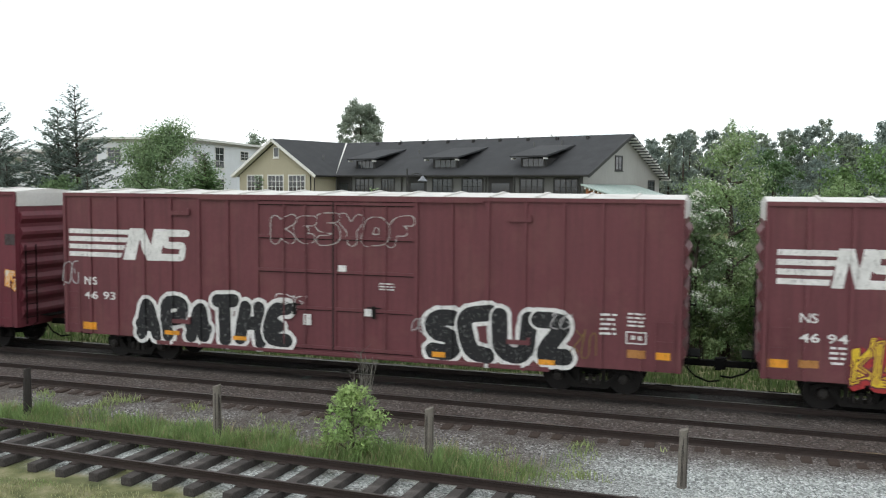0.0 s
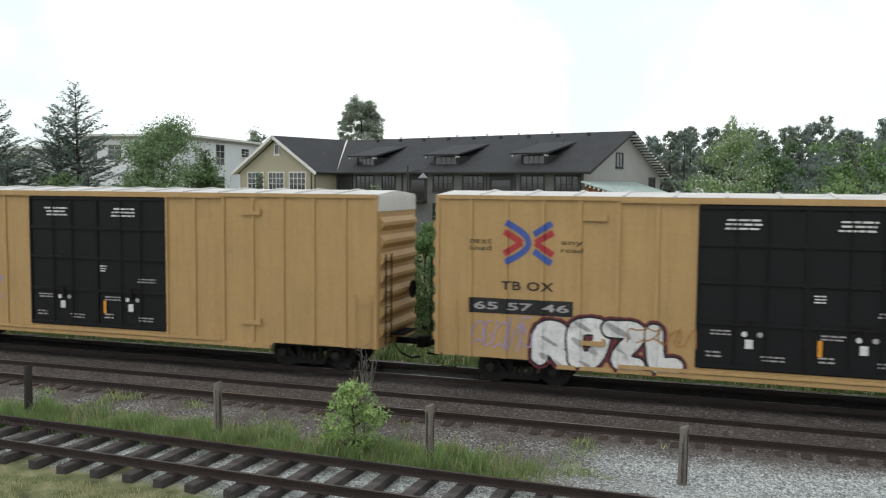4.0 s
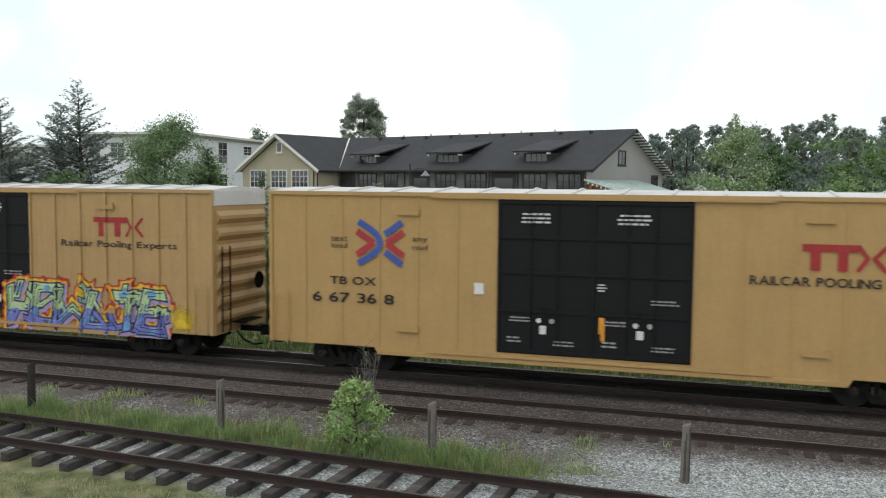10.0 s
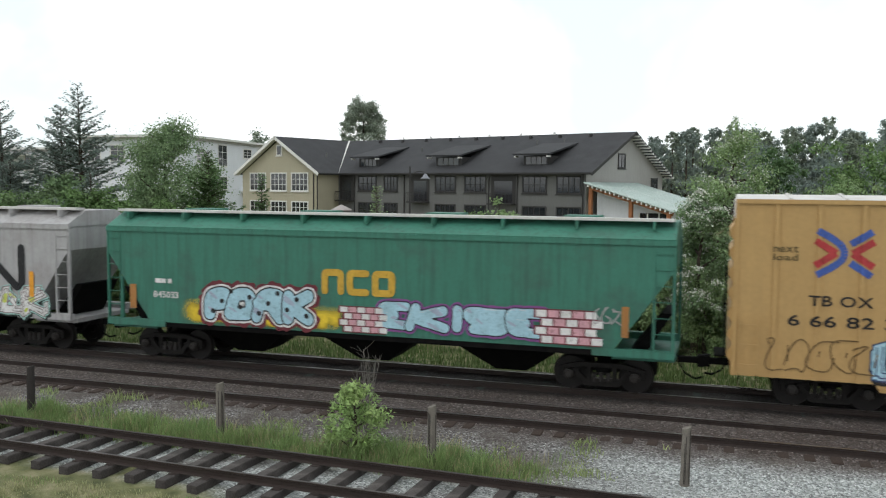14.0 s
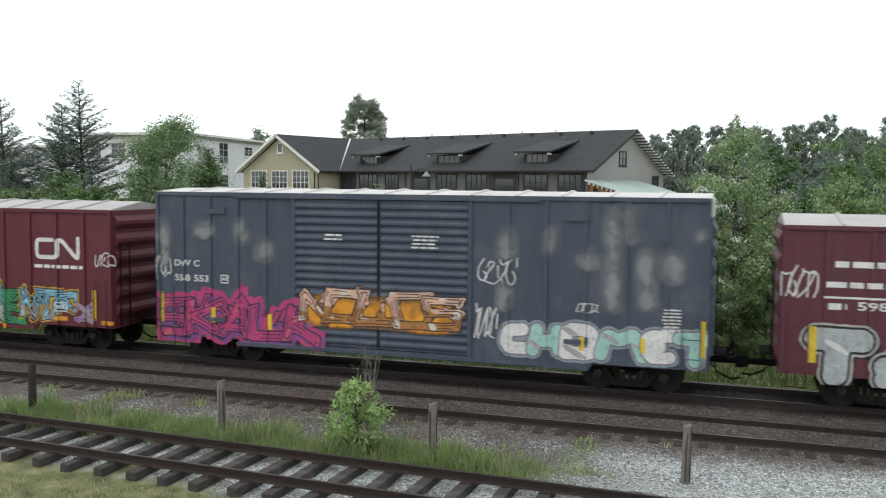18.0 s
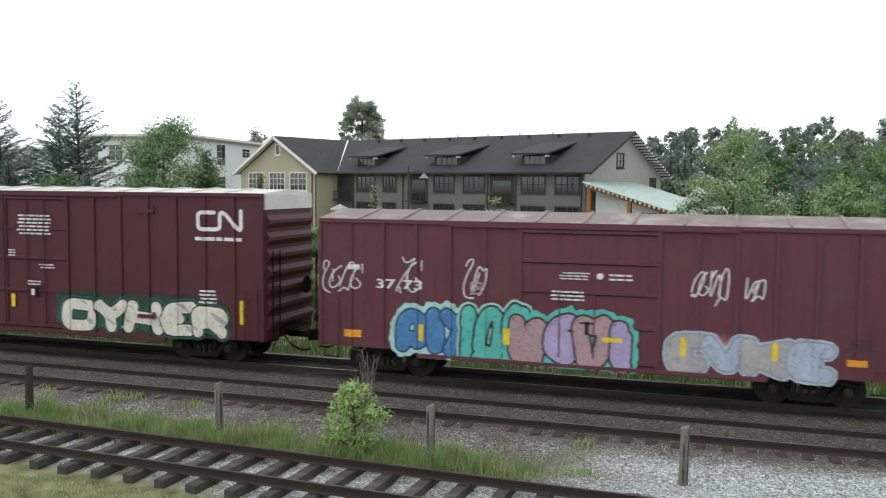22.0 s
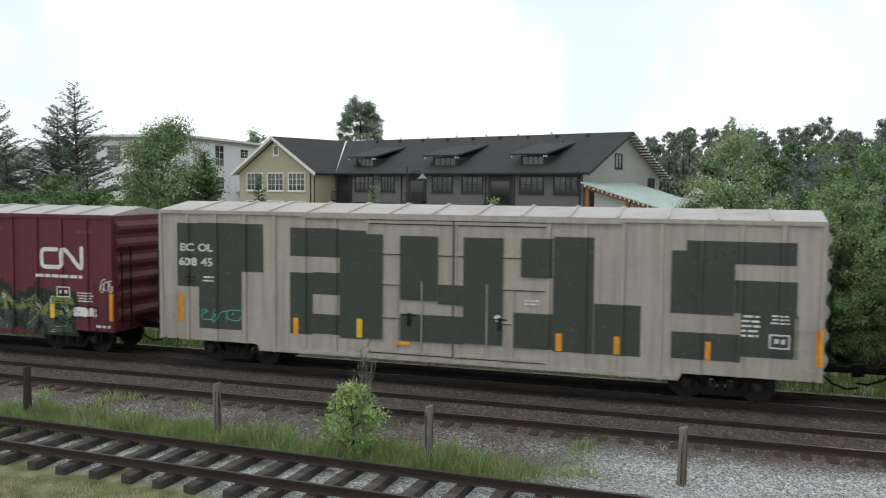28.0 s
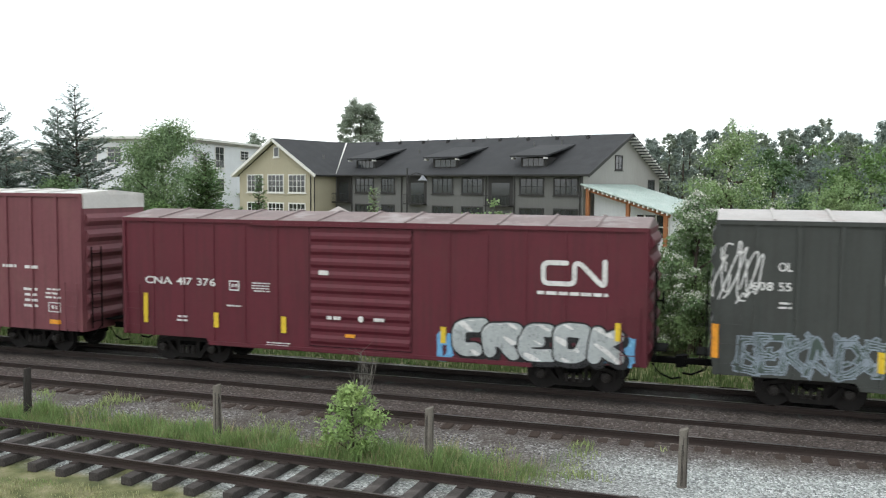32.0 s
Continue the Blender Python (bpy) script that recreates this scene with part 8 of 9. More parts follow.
patch(c, 17.57, 0.83, 18.11, 0.96, "yellow")
patch(c, 9.63, 1.59, 9.77, 2.03, "orange")

c = boxcar("tan boxcar with purple and teal graffiti", -221.24, -202.35, 5.22, 0.83, "tan", "black", 7.02, 12.14, (1.83, 1.91), hi=True)
arrows(c, 1.69, 3.23, 3.35, 4.70)
txt(c, 0.86, 4.01, 1.38, 4.15, "dark_olive", "next")
txt(c, 0.86, 3.83, 1.38, 3.97, "dark_olive", "load")
txt(c, 3.56, 4.03, 4.18, 4.21, "dark_olive", "any")
txt(c, 3.56, 3.81, 4.18, 3.99, "dark_olive", "road")
txt(c, 0.90, 2.59, 2.30, 2.79, "black", "TB OX")
txt(c, 0.89, 2.19, 3.25, 2.37, "black", "66 21 04")
bolt_mark(c, 14.60, 3.75, 16.45, 4.35, "red")
txt(c, 13.36, 3.35, 17.63, 3.61, "black", "Railcar Pooling Experts")
piece(c, 2.15, 0.87, 7.55, 2.09, "purple_pink", "navy", 5, text="MIORK", low="teal", cloud="midgreen/black_green", alt="lavender", shine="pink")
piece(c, 9.00, 1.71, 10.20, 2.26, "teal", "black_green", 4, fat=0.7, text="STTK")
piece(c, 9.00, 1.11, 10.20, 1.66, "teal", "black_green", 4, fat=0.7, text="NFTE")
haze(c, 9.83, 0.75, 11.80, 1.30, "orange")
piece(c, 11.19, 0.70, 17.26, 2.22, "lightgreen", "navy", 6, text="HOWLTE", low="blue_violet", alt="skyblue", cloud="red/orange/yellow", deep="lavender", shine="white")
haze(c, 17.16, 0.87, 18.50, 1.81, "yellow")

c = boxcar("clean bright tan boxcar with black doors", -241.98, -223.07, 5.22, 0.83, "tan2", "black", 6.92, 12.10, (1.63, 1.83), hi=True, smooth=True)
arrows(c, 2.62, 3.22, 4.11, 4.48)
txt(c, 1.80, 3.86, 2.36, 4.02, "dark_olive", "next")
txt(c, 1.80, 3.67, 2.36, 3.82, "dark_olive", "load")
txt(c, 4.43, 3.82, 4.90, 3.97, "dark_olive", "any")
txt(c, 4.43, 3.62, 4.90, 3.78, "dark_olive", "road")
txt(c, 1.85, 2.62, 3.27, 2.88, "black", "TB OX")
txt(c, 1.23, 2.08, 3.69, 2.38, "black", "6 68 32 1")
bolt_mark(c, 14.53, 3.47, 16.45, 4.04, "red")
txt(c, 13.39, 3.04, 17.66, 3.24, "black", "RAILCAR POOLING EXPERTS")
hollow(c, 16.68, 1.19, 17.15, 1.57, "white")
patch(c, 17.53, 0.89, 17.98, 1.03, "yellow")
patch(c, 1.01, 0.96, 1.51, 1.07, "yellow")
patch(c, 9.71, 1.59, 9.84, 2.04, "orange")

c = boxcar("tan boxcar with blue graffiti beside its black doors", -262.49, -243.61, 5.22, 0.83, "tan2", "black", 6.81, 11.97, (1.38, 1.63), hi=True)
arrows(c, 1.81, 3.40, 3.19, 4.52)
txt(c, 0.90, 3.95, 1.47, 4.12, "dark_olive", "next")
txt(c, 0.90, 3.75, 1.47, 3.91, "dark_olive", "load")
txt(c, 3.45, 3.93, 3.99, 4.07, "dark_olive", "any")
txt(c, 3.45, 3.75, 3.99, 3.89, "dark_olive", "road")
txt(c, 1.74, 2.66, 3.18, 2.92, "black", "TB OX")
txt(c, 1.28, 2.15, 3.68, 2.43, "black", "6 66 82 3")
panel_mark(c, 15.71, 3.75, 17.99, 4.26, "white")
txt(c, 15.89, 3.15, 17.80, 3.39, "black", "Railcar Pooling")
txt(c, 16.35, 2.88, 17.34, 3.10, "black", "Experts")
bars(c, 16.39, 2.55, 17.35, 2.72, "black", 1)
piece(c, 3.23, 0.86, 6.91, 1.98, "lightblue", "blue_dark", 5, text="LUEM", deep="black", alt="sky", shine="white")
piece(c, 11.99, 0.69, 16.37, 2.12, "blue_mid", "black", 5, text="ASAR", deep="blue_dark", alt="sky", shine="white")
haze(c, 3.12, 0.79, 6.91, 1.28, "lavender")
haze(c, 15.12, 0.75, 17.15, 1.20, "lavender")
scrawl(c, 0.79, 0.95, 3.31, 1.86, "tan_line", 5)
scrawl(c, 17.83, 3.29, 18.85, 3.65, "tan_line", 4)
hollow(c, 16.68, 1.22, 17.16, 1.52, "white")
scrawl(c, 15.76, 1.63, 16.70, 2.06, "tan_line", 4)
patch(c, 4.40, 2.22, 4.84, 2.71, "tan_line")

c = hopper("green covered grain hopper with cartoonish lettered graffiti", -281.13, -263.88, "hopper_green", (1.42, 1.38))
bars(c, 1.77, 2.43, 2.37, 2.62, "white", 1)
txt(c, 1.70, 2.01, 2.58, 2.21, "white", "845033")
block_row(c, 7.34, 2.36, 9.68, 3.10, "gold", 3)
haze(c, 2.51, 1.24, 8.27, 2.15, "yellow")
piece(c, 3.50, 1.40, 7.12, 2.50, "lightblue", "black", 4, fat=1.2, text="PORK", cloud="darkred", halo="white")
for k in range(11):
    dx, dz = 3.72 + k * 0.31, 1.62 + 0.62 * ((k * 7) % 5) / 4
    disc(c, dx, dz, dx + 0.15, dz + 0.15, "black")
piece(c, 9.10, 1.45, 13.96, 2.28, "lightblue", "black", 5, fat=1.3, text="EKISE", halo="purple", shine="white")
brickwork(c, 8.10, 1.33, 9.31, 2.07, "white")
brickwork(c, 13.82, 1.36, 15.31, 2.28, "white")
scrawl(c, 15.17, 1.87, 15.91, 2.42, "grey", 3)
patch(c, 0.86, 1.64, 1.09, 2.39, "orange_old")
patch(c, 15.91, 1.61, 16.09, 2.42, "orange_old")

c = hopper("weathered grey covered hopper with a yellow-green graffiti", -299.56, -282.56, "hopper_grey", (1.45, 1.42))
snake(c, 11.26, 1.95, 15.25, 3.37, "black")
piece(c, 11.84, 1.17, 16.07, 2.17, "white", "grey_dim", 5, text="TADUK", halo="teal_pale", deep="black_green", alt="lime")
scrawl(c, 8.11, 1.61, 10.11, 2.05, "red", 5)
scrawl(c, 5.42, 1.18, 6.99, 1.56, "black", 3)
bars(c, 2.31, 3.22, 5.18, 3.38, "black", 1)
bars(c, 2.29, 2.79, 5.17, 2.94, "black", 1)
bars(c, 3.48, 2.38, 5.15, 2.60, "black", 1)
patch(c, 15.42, 1.81, 15.60, 2.63, "orange")
patch(c, 5.37, 1.47, 5.58, 2.11, "orange")
patch(c, 7.68, 1.77, 7.88, 2.25, "orange")

c = boxcar("dull dark red boxcar with sketchy white graffiti", -315.77, -301.01, 4.5, 0.88, "red_dark", "plug1", 6.39, 9.29, (1.44, 1.45), hi=False, smooth=True, roof="rust")
txt(c, 2.08, 2.69, 3.01, 2.92, "white", "GT W")
txt(c, 2.04, 2.23, 3.29, 2.45, "white", "517 870")
piece(c, 1.60, 0.85, 4.50, 1.75, "grey", "dark_patch", 5, fat=1.3, text="SIDES", halo="chalk")
piece(c, 6.88, 1.20, 9.36, 2.16, "", "white", 5, fat=1.3, text="DEZEN")
patch(c, 6.58, 0.88, 7.18, 0.93, "red")
patch(c, 0.99, 1.20, 1.13, 2.14, "yellow")
patch(c, 6.08, 1.23, 6.21, 1.61, "yellow")
patch(c, 9.47, 1.24, 9.61, 1.65, "yellow")
hollow(c, 3.80, 2.43, 4.09, 2.73, "white")
patch(c, 4.55, 1.38, 5.20, 1.78, "grey")
patch(c, 6.55, 2.85, 6.90, 2.98, "white")
scrawl(c, 9.65, 1.53, 10.15, 1.90, "white", 3)
patch(c, 0.96, 3.99, 1.73, 4.39, "red_dark_patch")
patch(c, 3.67, 3.97, 4.21, 4.34, "red_dark_patch")

c = boxcar("old brown-red boxcar with large cream emblem and silver graffiti", -335.91, -317.20, 4.55, 0.9, "red_old", "mixed", 6.05, 10.90, (1.71, 1.44), hi=False)
snake(c, 13.86, 2.28, 17.72, 3.72, "cream")
bars(c, 0.93, 3.53, 3.04, 3.74, "white", 1)
bars(c, 0.92, 3.04, 3.04, 3.24, "white", 1)
patch(c, 0.95, 2.81, 3.23, 2.86, "white")
bars(c, 1.01, 2.50, 1.47, 2.72, "white", 1)
txt(c, 1.71, 2.54, 3.23, 2.75, "white", "598 232")
piece(c, 0.53, 0.61, 6.58, 2.25, "silver", "black", 5, fat=1.3, text="TACS", halo="chalk", deep="black")
piece(c, 11.58, 1.02, 15.45, 1.92, "chalk", "black", 5, fat=1.2, text="MURAW", deep="black", halo="lavender")
scrawl(c, 15.68, 1.16, 17.28, 1.75, "grey", 4)
patch(c, 0.65, 1.21, 0.82, 2.11, "yellow")
patch(c, 2.77, 1.19, 2.90, 1.61, "yellow")
patch(c, 5.62, 1.16, 5.77, 1.58, "yellow")
patch(c, 11.58, 1.14, 11.72, 1.72, "yellow")
patch(c, 15.61, 1.20, 15.76, 1.63, "yellow")
patch(c, 17.90, 1.14, 18.06, 2.08, "yellow")
scrawl(c, -0.03, 2.73, 0.81, 3.61, "white", 4)
hollow(c, 17.11, 1.24, 17.71, 1.60, "white")
patch(c, 8.59, 1.09, 8.86, 1.20, "orange")
patch(c, 9.56, 1.07, 9.83, 1.18, "orange")

c = boxcar("patched slate-blue boxcar with pink and teal graffiti", -353.88, -337.62, 5.17, 0.8, "slate", "corr2", 4.67, 10.00, (1.69, 1.71), hi=True)
txt(c, 0.62, 2.93, 1.49, 3.13, "white", "DW C")
txt(c, 0.62, 2.48, 1.80, 2.68, "white", "558 553")
haze(c, -0.00, 0.80, 5.57, 1.88, "magenta")
piece(c, 0.08, 0.77, 5.57, 2.06, "magenta", "navy", 5, text="SKALK", alt="pink", cloud="magenta", deep="purple")
haze(c, 4.76, 1.26, 9.86, 2.44, "orange")
piece(c, 4.85, 1.42, 9.83, 2.53, "peach", "dark_haze", 5, text="NOUGS", low="orange_old", alt="cream")
piece(c, 10.86, 0.88, 16.45, 1.87, "white", "grey_dim", 6, fat=1.3, text="CHOMET", alt="teal_pale", halo="bluegrey")
scrawl(c, 10.21, 2.73, 11.31, 3.53, "white", 4)
scrawl(c, 12.92, 2.13, 13.51, 2.43, "white", 3)
scrawl(c, 10.14, 1.24, 10.79, 2.29, "white", 4)
scrawl(c, -0.02, 2.52, 0.49, 3.28, "white", 3)
patch(c, 0.10, 1.19, 0.23, 2.12, "yellow")
patch(c, 1.91, 1.26, 2.04, 1.72, "yellow")
patch(c, 3.80, 1.15, 3.94, 1.61, "yellow")
patch(c, 13.01, 1.14, 13.14, 1.50, "yellow")
patch(c, 14.60, 1.18, 14.72, 1.56, "yellow")
patch(c, 16.07, 1.15, 16.20, 2.08, "yellow")
patch(c, 1.34, 3.89, 2.01, 4.31, "primer")
patch(c, 2.67, 3.75, 3.23, 4.41, "primer")
patch(c, 3.42, 3.25, 4.12, 3.81, "primer")
patch(c, 10.75, 3.61, 11.29, 4.31, "primer")
patch(c, 10.69, 2.19, 11.17, 2.86, "primer")
patch(c, 12.01, 3.76, 12.44, 4.42, "primer")
patch(c, 12.95, 3.39, 13.46, 3.87, "primer")
patch(c, 13.60, 2.26, 14.06, 4.86, "primer")
patch(c, 14.07, 4.03, 14.38, 4.96, "primer")
patch(c, 14.48, 2.38, 14.95, 3.89, "primer")
patch(c, 15.08, 3.07, 15.63, 3.79, "primer")
patch(c, 15.83, 4.16, 16.21, 4.50, "primer")
patch(c, 0.08, 2.95, 0.46, 4.41, "primer")
bars(c, 5.65, 3.84, 6.25, 4.08, "white", 2)
bars(c, 8.30, 3.68, 9.12, 4.10, "white", 4)
bars(c, 15.12, 1.77, 15.64, 2.38, "white", 7)
hollow(c, 2.23, 2.46, 2.50, 2.72, "white")

c = boxcar("dark red boxcar with blue and yellow-edged graffiti", -371.22, -355.56, 4.57, 0.85, "red_cn2", "plug1", 6.39, 9.38, (1.37, 1.69), hi=False)
snake(c, 12.72, 2.97, 14.46, 3.66, "white")
bars(c, 12.55, 2.66, 14.62, 2.81, "white", 1)
txt(c, 0.81, 2.55, 3.26, 2.75, "white", "CNIS 413 056")
piece(c, 0.26, 0.63, 5.01, 2.09, "sky", "black_green", 4, text="SATK", low="grey", halo="gold", shine="white")
piece(c, 4.92, 0.77, 6.31, 2.02, "grey", "black_green", 2, text="JJ", halo="gold")
piece(c, 6.48, 0.89, 8.84, 1.81, "grey", "black_green", 4, text="LOVE", halo="gold_dim")
piece(c, 9.11, 0.72, 11.53, 2.23, "sky", "black_green", 3, text="AND", low="grey", halo="gold", shine="white")
piece(c, 11.43, 0.75, 12.35, 2.04, "midgreen", "black_green", 1, text="E")
piece(c, 12.10, 0.96, 14.28, 2.08, "sky", "black_green", 3, text="NTF", low="grey", halo="gold", shine="white")
piece(c, 14.27, 0.96, 14.98, 1.61, "purple", "grey", 1)
scrawl(c, 15.04, 2.73, 15.83, 3.26, "white", 3)
scrawl(c, 0.85, 2.18, 1.46, 2.50, "white", 2)
scrawl(c, 3.63, 2.14, 4.13, 2.38, "white", 2)
scrawl(c, 10.67, 2.15, 11.28, 2.43, "white", 2)
patch(c, 0.27, 1.36, 0.40, 1.87, "yellow")
patch(c, 5.91, 0.70, 6.05, 1.26, "yellow")
patch(c, 14.92, 1.09, 15.07, 2.04, "yellow")
patch(c, 1.83, 0.93, 2.46, 1.13, "orange")
patch(c, 3.79, 0.75, 4.29, 0.92, "orange")
patch(c, 8.27, 0.65, 8.81, 0.80, "orange")
patch(c, 11.03, 0.66, 11.53, 0.80, "orange")
patch(c, 13.43, 1.01, 13.96, 1.15, "orange")
patch(c, 15.25, 0.96, 15.72, 1.08, "orange")
hollow(c, 3.67, 2.46, 3.99, 2.76, "white")
bars(c, 4.42, 2.44, 5.02, 2.75, "white", 4)
patch(c, 5.93, 2.70, 6.17, 2.79, "white")
patch(c, 6.51, 2.92, 6.78, 3.02, "white")
patch(c, 6.51, 2.67, 6.75, 2.78, "white")
patch(c, 6.98, 2.64, 7.28, 2.75, "white")
hollow(c, 13.46, 1.30, 13.95, 1.61, "white")
disc(c, 7.78, 2.59, 7.94, 2.74, "white")

c = boxcar("tall brown-red boxcar with large white emblem and faded graffiti", -388.86, -372.59, 5.17, 0.88, "red_old2", "double", 5.61, 11.10, (1.35, 1.37), hi=True)
snake(c, 11.82, 2.30, 15.76, 3.75, "white")
bars(c, 0.68, 3.68, 2.77, 3.88, "white", 1)
bars(c, 0.67, 3.21, 2.71, 3.43, "white", 1)
patch(c, 0.65, 2.92, 2.95, 2.97, "white")
txt(c, 1.51, 2.60, 2.98, 2.82, "white", "558 016")
piece(c, 0.57, 0.92, 3.12, 2.80, "pinkgrey_dim", "grey_dim", 3, fat=1.3, shine="grey")
piece(c, 3.07, 1.07, 5.53, 2.65, "pinkgrey_dim", "grey_dim", 3, shine="grey")
scrawl(c, 4.05, 2.18, 5.19, 3.10, "white", 5)
scrawl(c, 5.87, 1.33, 7.20, 2.00, "grey", 4)
scrawl(c, 11.29, 1.18, 13.06, 1.58, "white", 5)
scrawl(c, 12.68, 1.79, 13.53, 2.25, "white", 3)
scrawl(c, 13.52, 1.59, 14.22, 2.11, "white", 4)
patch(c, 0.43, 1.36, 0.57, 2.29, "orange")
patch(c, 3.65, 1.18, 3.81, 1.61, "yellow")
patch(c, 5.19, 1.17, 5.33, 1.58, "yellow")
patch(c, 11.26, 1.17, 11.40, 1.62, "yellow")
patch(c, 13.19, 1.12, 13.33, 1.62, "yellow")
patch(c, 15.76, 1.41, 15.92, 2.32, "orange")
hollow(c, 15.14, 1.26, 15.74, 1.60, "white")
disc(c, 9.58, 1.87, 9.75, 2.03, "white")
bars(c, 7.62, 2.86, 7.95, 3.09, "white", 3)
bars(c, 7.52, 2.24, 8.05, 2.53, "white", 3)
bars(c, 8.86, 2.80, 10.17, 2.97, "white", 2)
bars(c, 8.52, 2.28, 10.41, 2.53, "white", 3)
patch(c, 5.69, 0.77, 6.16, 0.90, "orange")
patch(c, 8.04, 0.75, 8.55, 0.87, "orange")
patch(c, 10.36, 0.76, 10.89, 0.87, "orange")
patch(c, 12.97, 0.78, 13.49, 0.89, "orange")

c = boxcar("dark red boxcar with chalky white graffiti", -405.71, -390.21, 4.56, 0.9, "red_cn2", "plug1", 6.52, 9.57, (1.52, 1.35), hi=False)
snake(c, 11.88, 3.00, 13.56, 3.61, "white")
bars(c, 11.73, 2.64, 13.66, 2.79, "white", 1)
txt(c, 0.82, 2.62, 3.25, 2.82, "white", "CNIS 413 157")
piece(c, 2.38, 0.73, 6.35, 2.07, "chalk", "dark_patch", 5, text="KASHE", low="grey", alt="white", halo="dark_patch")
piece(c, 10.00, 0.86, 13.22, 1.97, "chalk", "dark_patch", 4, text="NOFB", low="grey", alt="white", halo="dark_patch")
piece(c, 14.14, 1.68, 14.81, 2.25, "white", "grey", 2, fat=1.3)
patch(c, 0.68, 1.32, 0.83, 2.23, "yellow")
patch(c, 14.84, 1.33, 14.99, 2.22, "yellow")
patch(c, 15.64, 1.46, 15.76, 2.24, "yellow")
patch(c, 2.73, 1.15, 2.87, 1.60, "yellow")
patch(c, 5.13, 1.26, 5.28, 1.79, "yellow")
patch(c, 11.22, 1.19, 11.36, 1.63, "yellow")
patch(c, 13.34, 1.17, 13.46, 1.54, "yellow")
hollow(c, 3.88, 2.55, 4.21, 2.84, "white")
patch(c, 6.57, 2.94, 6.92, 3.04, "white")
patch(c, 6.58, 2.67, 6.93, 2.78, "white")
disc(c, 7.86, 2.59, 8.03, 2.75, "white")
bars(c, 7.45, 1.74, 8.18, 2.01, "white", 2)
bars(c, 7.18, 1.47, 7.49, 1.61, "white", 1)
bars(c, 8.34, 1.51, 8.77, 1.63, "white", 1)
hollow(c, 13.45, 1.20, 13.92, 1.49, "white")

c = boxcar("worn brown-red boxcar with floral teal graffiti", -422.40, -407.22, 4.52, 0.88, "red_old", "plug1", 5.90, 9.54, (1.79, 1.52), hi=False, roof="rust")
bars(c, 0.87, 3.07, 1.30, 3.26, "white", 1)
txt(c, 1.77, 2.59, 3.13, 2.86, "white", "37 73")
haze(c, 2.20, 0.85, 8.79, 2.23, "teal_pale")
piece(c, 2.37, 0.78, 4.52, 2.23, "blue_mid", "blue_dark", 3, fat=1.3, halo="teal_pale", cloud="teal_pale", shine="skyblue")
piece(c, 4.26, 0.51, 6.18, 2.40, "teal", "black_green", 3, fat=1.3, halo="teal_pale", shine="teal_pale")
piece(c, 5.61, 0.67, 8.86, 2.24, "pinkgrey", "dark_haze", 4, fat=1.3, cloud="teal", alt="lavender", shine="black_green")
haze(c, 9.69, 0.84, 13.65, 1.93, "salmon")
piece(c, 9.76, 0.78, 13.71, 1.86, "grey", "bluegrey", 4, fat=1.3, text="EVKE", alt="bluewhite", halo="bluewhite")
scrawl(c, 10.33, 2.59, 11.24, 3.55, "white", 4)
scrawl(c, 11.62, 2.63, 12.10, 3.39, "white", 2)
scrawl(c, 0.11, 2.39, 1.34, 3.35, "white", 4)
scrawl(c, 2.36, 2.35, 3.12, 3.58, "white", 2)
scrawl(c, 4.33, 2.44, 5.01, 3.49, "white", 2)
patch(c, 0.78, 1.16, 1.31, 1.37, "orange")
patch(c, 3.04, 1.16, 3.18, 1.63, "yellow")
patch(c, 5.46, 1.21, 5.64, 1.66, "yellow")
patch(c, 10.10, 1.21, 10.24, 1.70, "yellow")
patch(c, 12.28, 1.25, 12.43, 1.69, "yellow")
patch(c, 8.13, 1.46, 8.63, 1.58, "yellow")
patch(c, 14.00, 1.22, 14.45, 1.38, "orange")
disc(c, 7.95, 3.09, 8.13, 3.26, "white")
bars(c, 6.97, 3.05, 7.79, 3.28, "white", 3)
bars(c, 8.23, 3.06, 8.88, 3.28, "white", 2)
bars(c, 6.75, 2.49, 7.70, 2.79, "white", 3)
hollow(c, 4.53, 2.55, 4.85, 2.88, "grey")
bars(c, 13.98, 1.60, 14.55, 1.93, "dark_patch", 3)

c = boxcar("tall dark red boxcar with cream bubble graffiti", -442.95, -424.19, 5.2, 0.83, "red_dwc", "plugdouble", 6.89, 11.78, (1.35, 1.79), hi=True)
snake(c, 16.48, 4.07, 18.06, 4.69, "white")
bars(c, 16.41, 3.76, 18.18, 3.91, "white", 1)
txt(c, 0.79, 2.74, 1.46, 2.97, "white", "DWC")
txt(c, 0.80, 2.26, 2.28, 2.51, "white", "794 106")
piece(c, 3.18, 0.92, 6.35, 1.84, "", "white", 4, fat=1.2, text="TSM!")
piece(c, 3.20, 0.93, 6.33, 1.83, "", "white", 4, fat=1.2, text="TSM!")
haze(c, 11.30, 1.07, 17.84, 2.04, "darkgreen")
haze(c, 17.84, 0.86, 18.23, 1.45, "darkgreen")
haze(c, 11.10, 0.80, 17.60, 2.25, "darkgreen")
piece(c, 11.53, 0.78, 17.54, 1.92, "cream", "black", 5, fat=1.3, text="GYHER", halo="darkgreen", shine="white")
bars(c, 7.40, 3.76, 8.54, 4.49, "white", 6)
bars(c, 9.82, 3.80, 11.22, 4.49, "white", 6)
patch(c, 0.80, 1.06, 0.95, 2.07, "yellow")
patch(c, 3.05, 1.09, 3.19, 1.63, "yellow")
patch(c, 6.30, 1.06, 6.43, 1.56, "yellow")
patch(c, 9.56, 1.45, 9.71, 1.87, "yellow")
patch(c, 17.95, 1.31, 18.11, 2.02, "yellow")
patch(c, 0.96, 0.98, 1.47, 1.16, "orange")
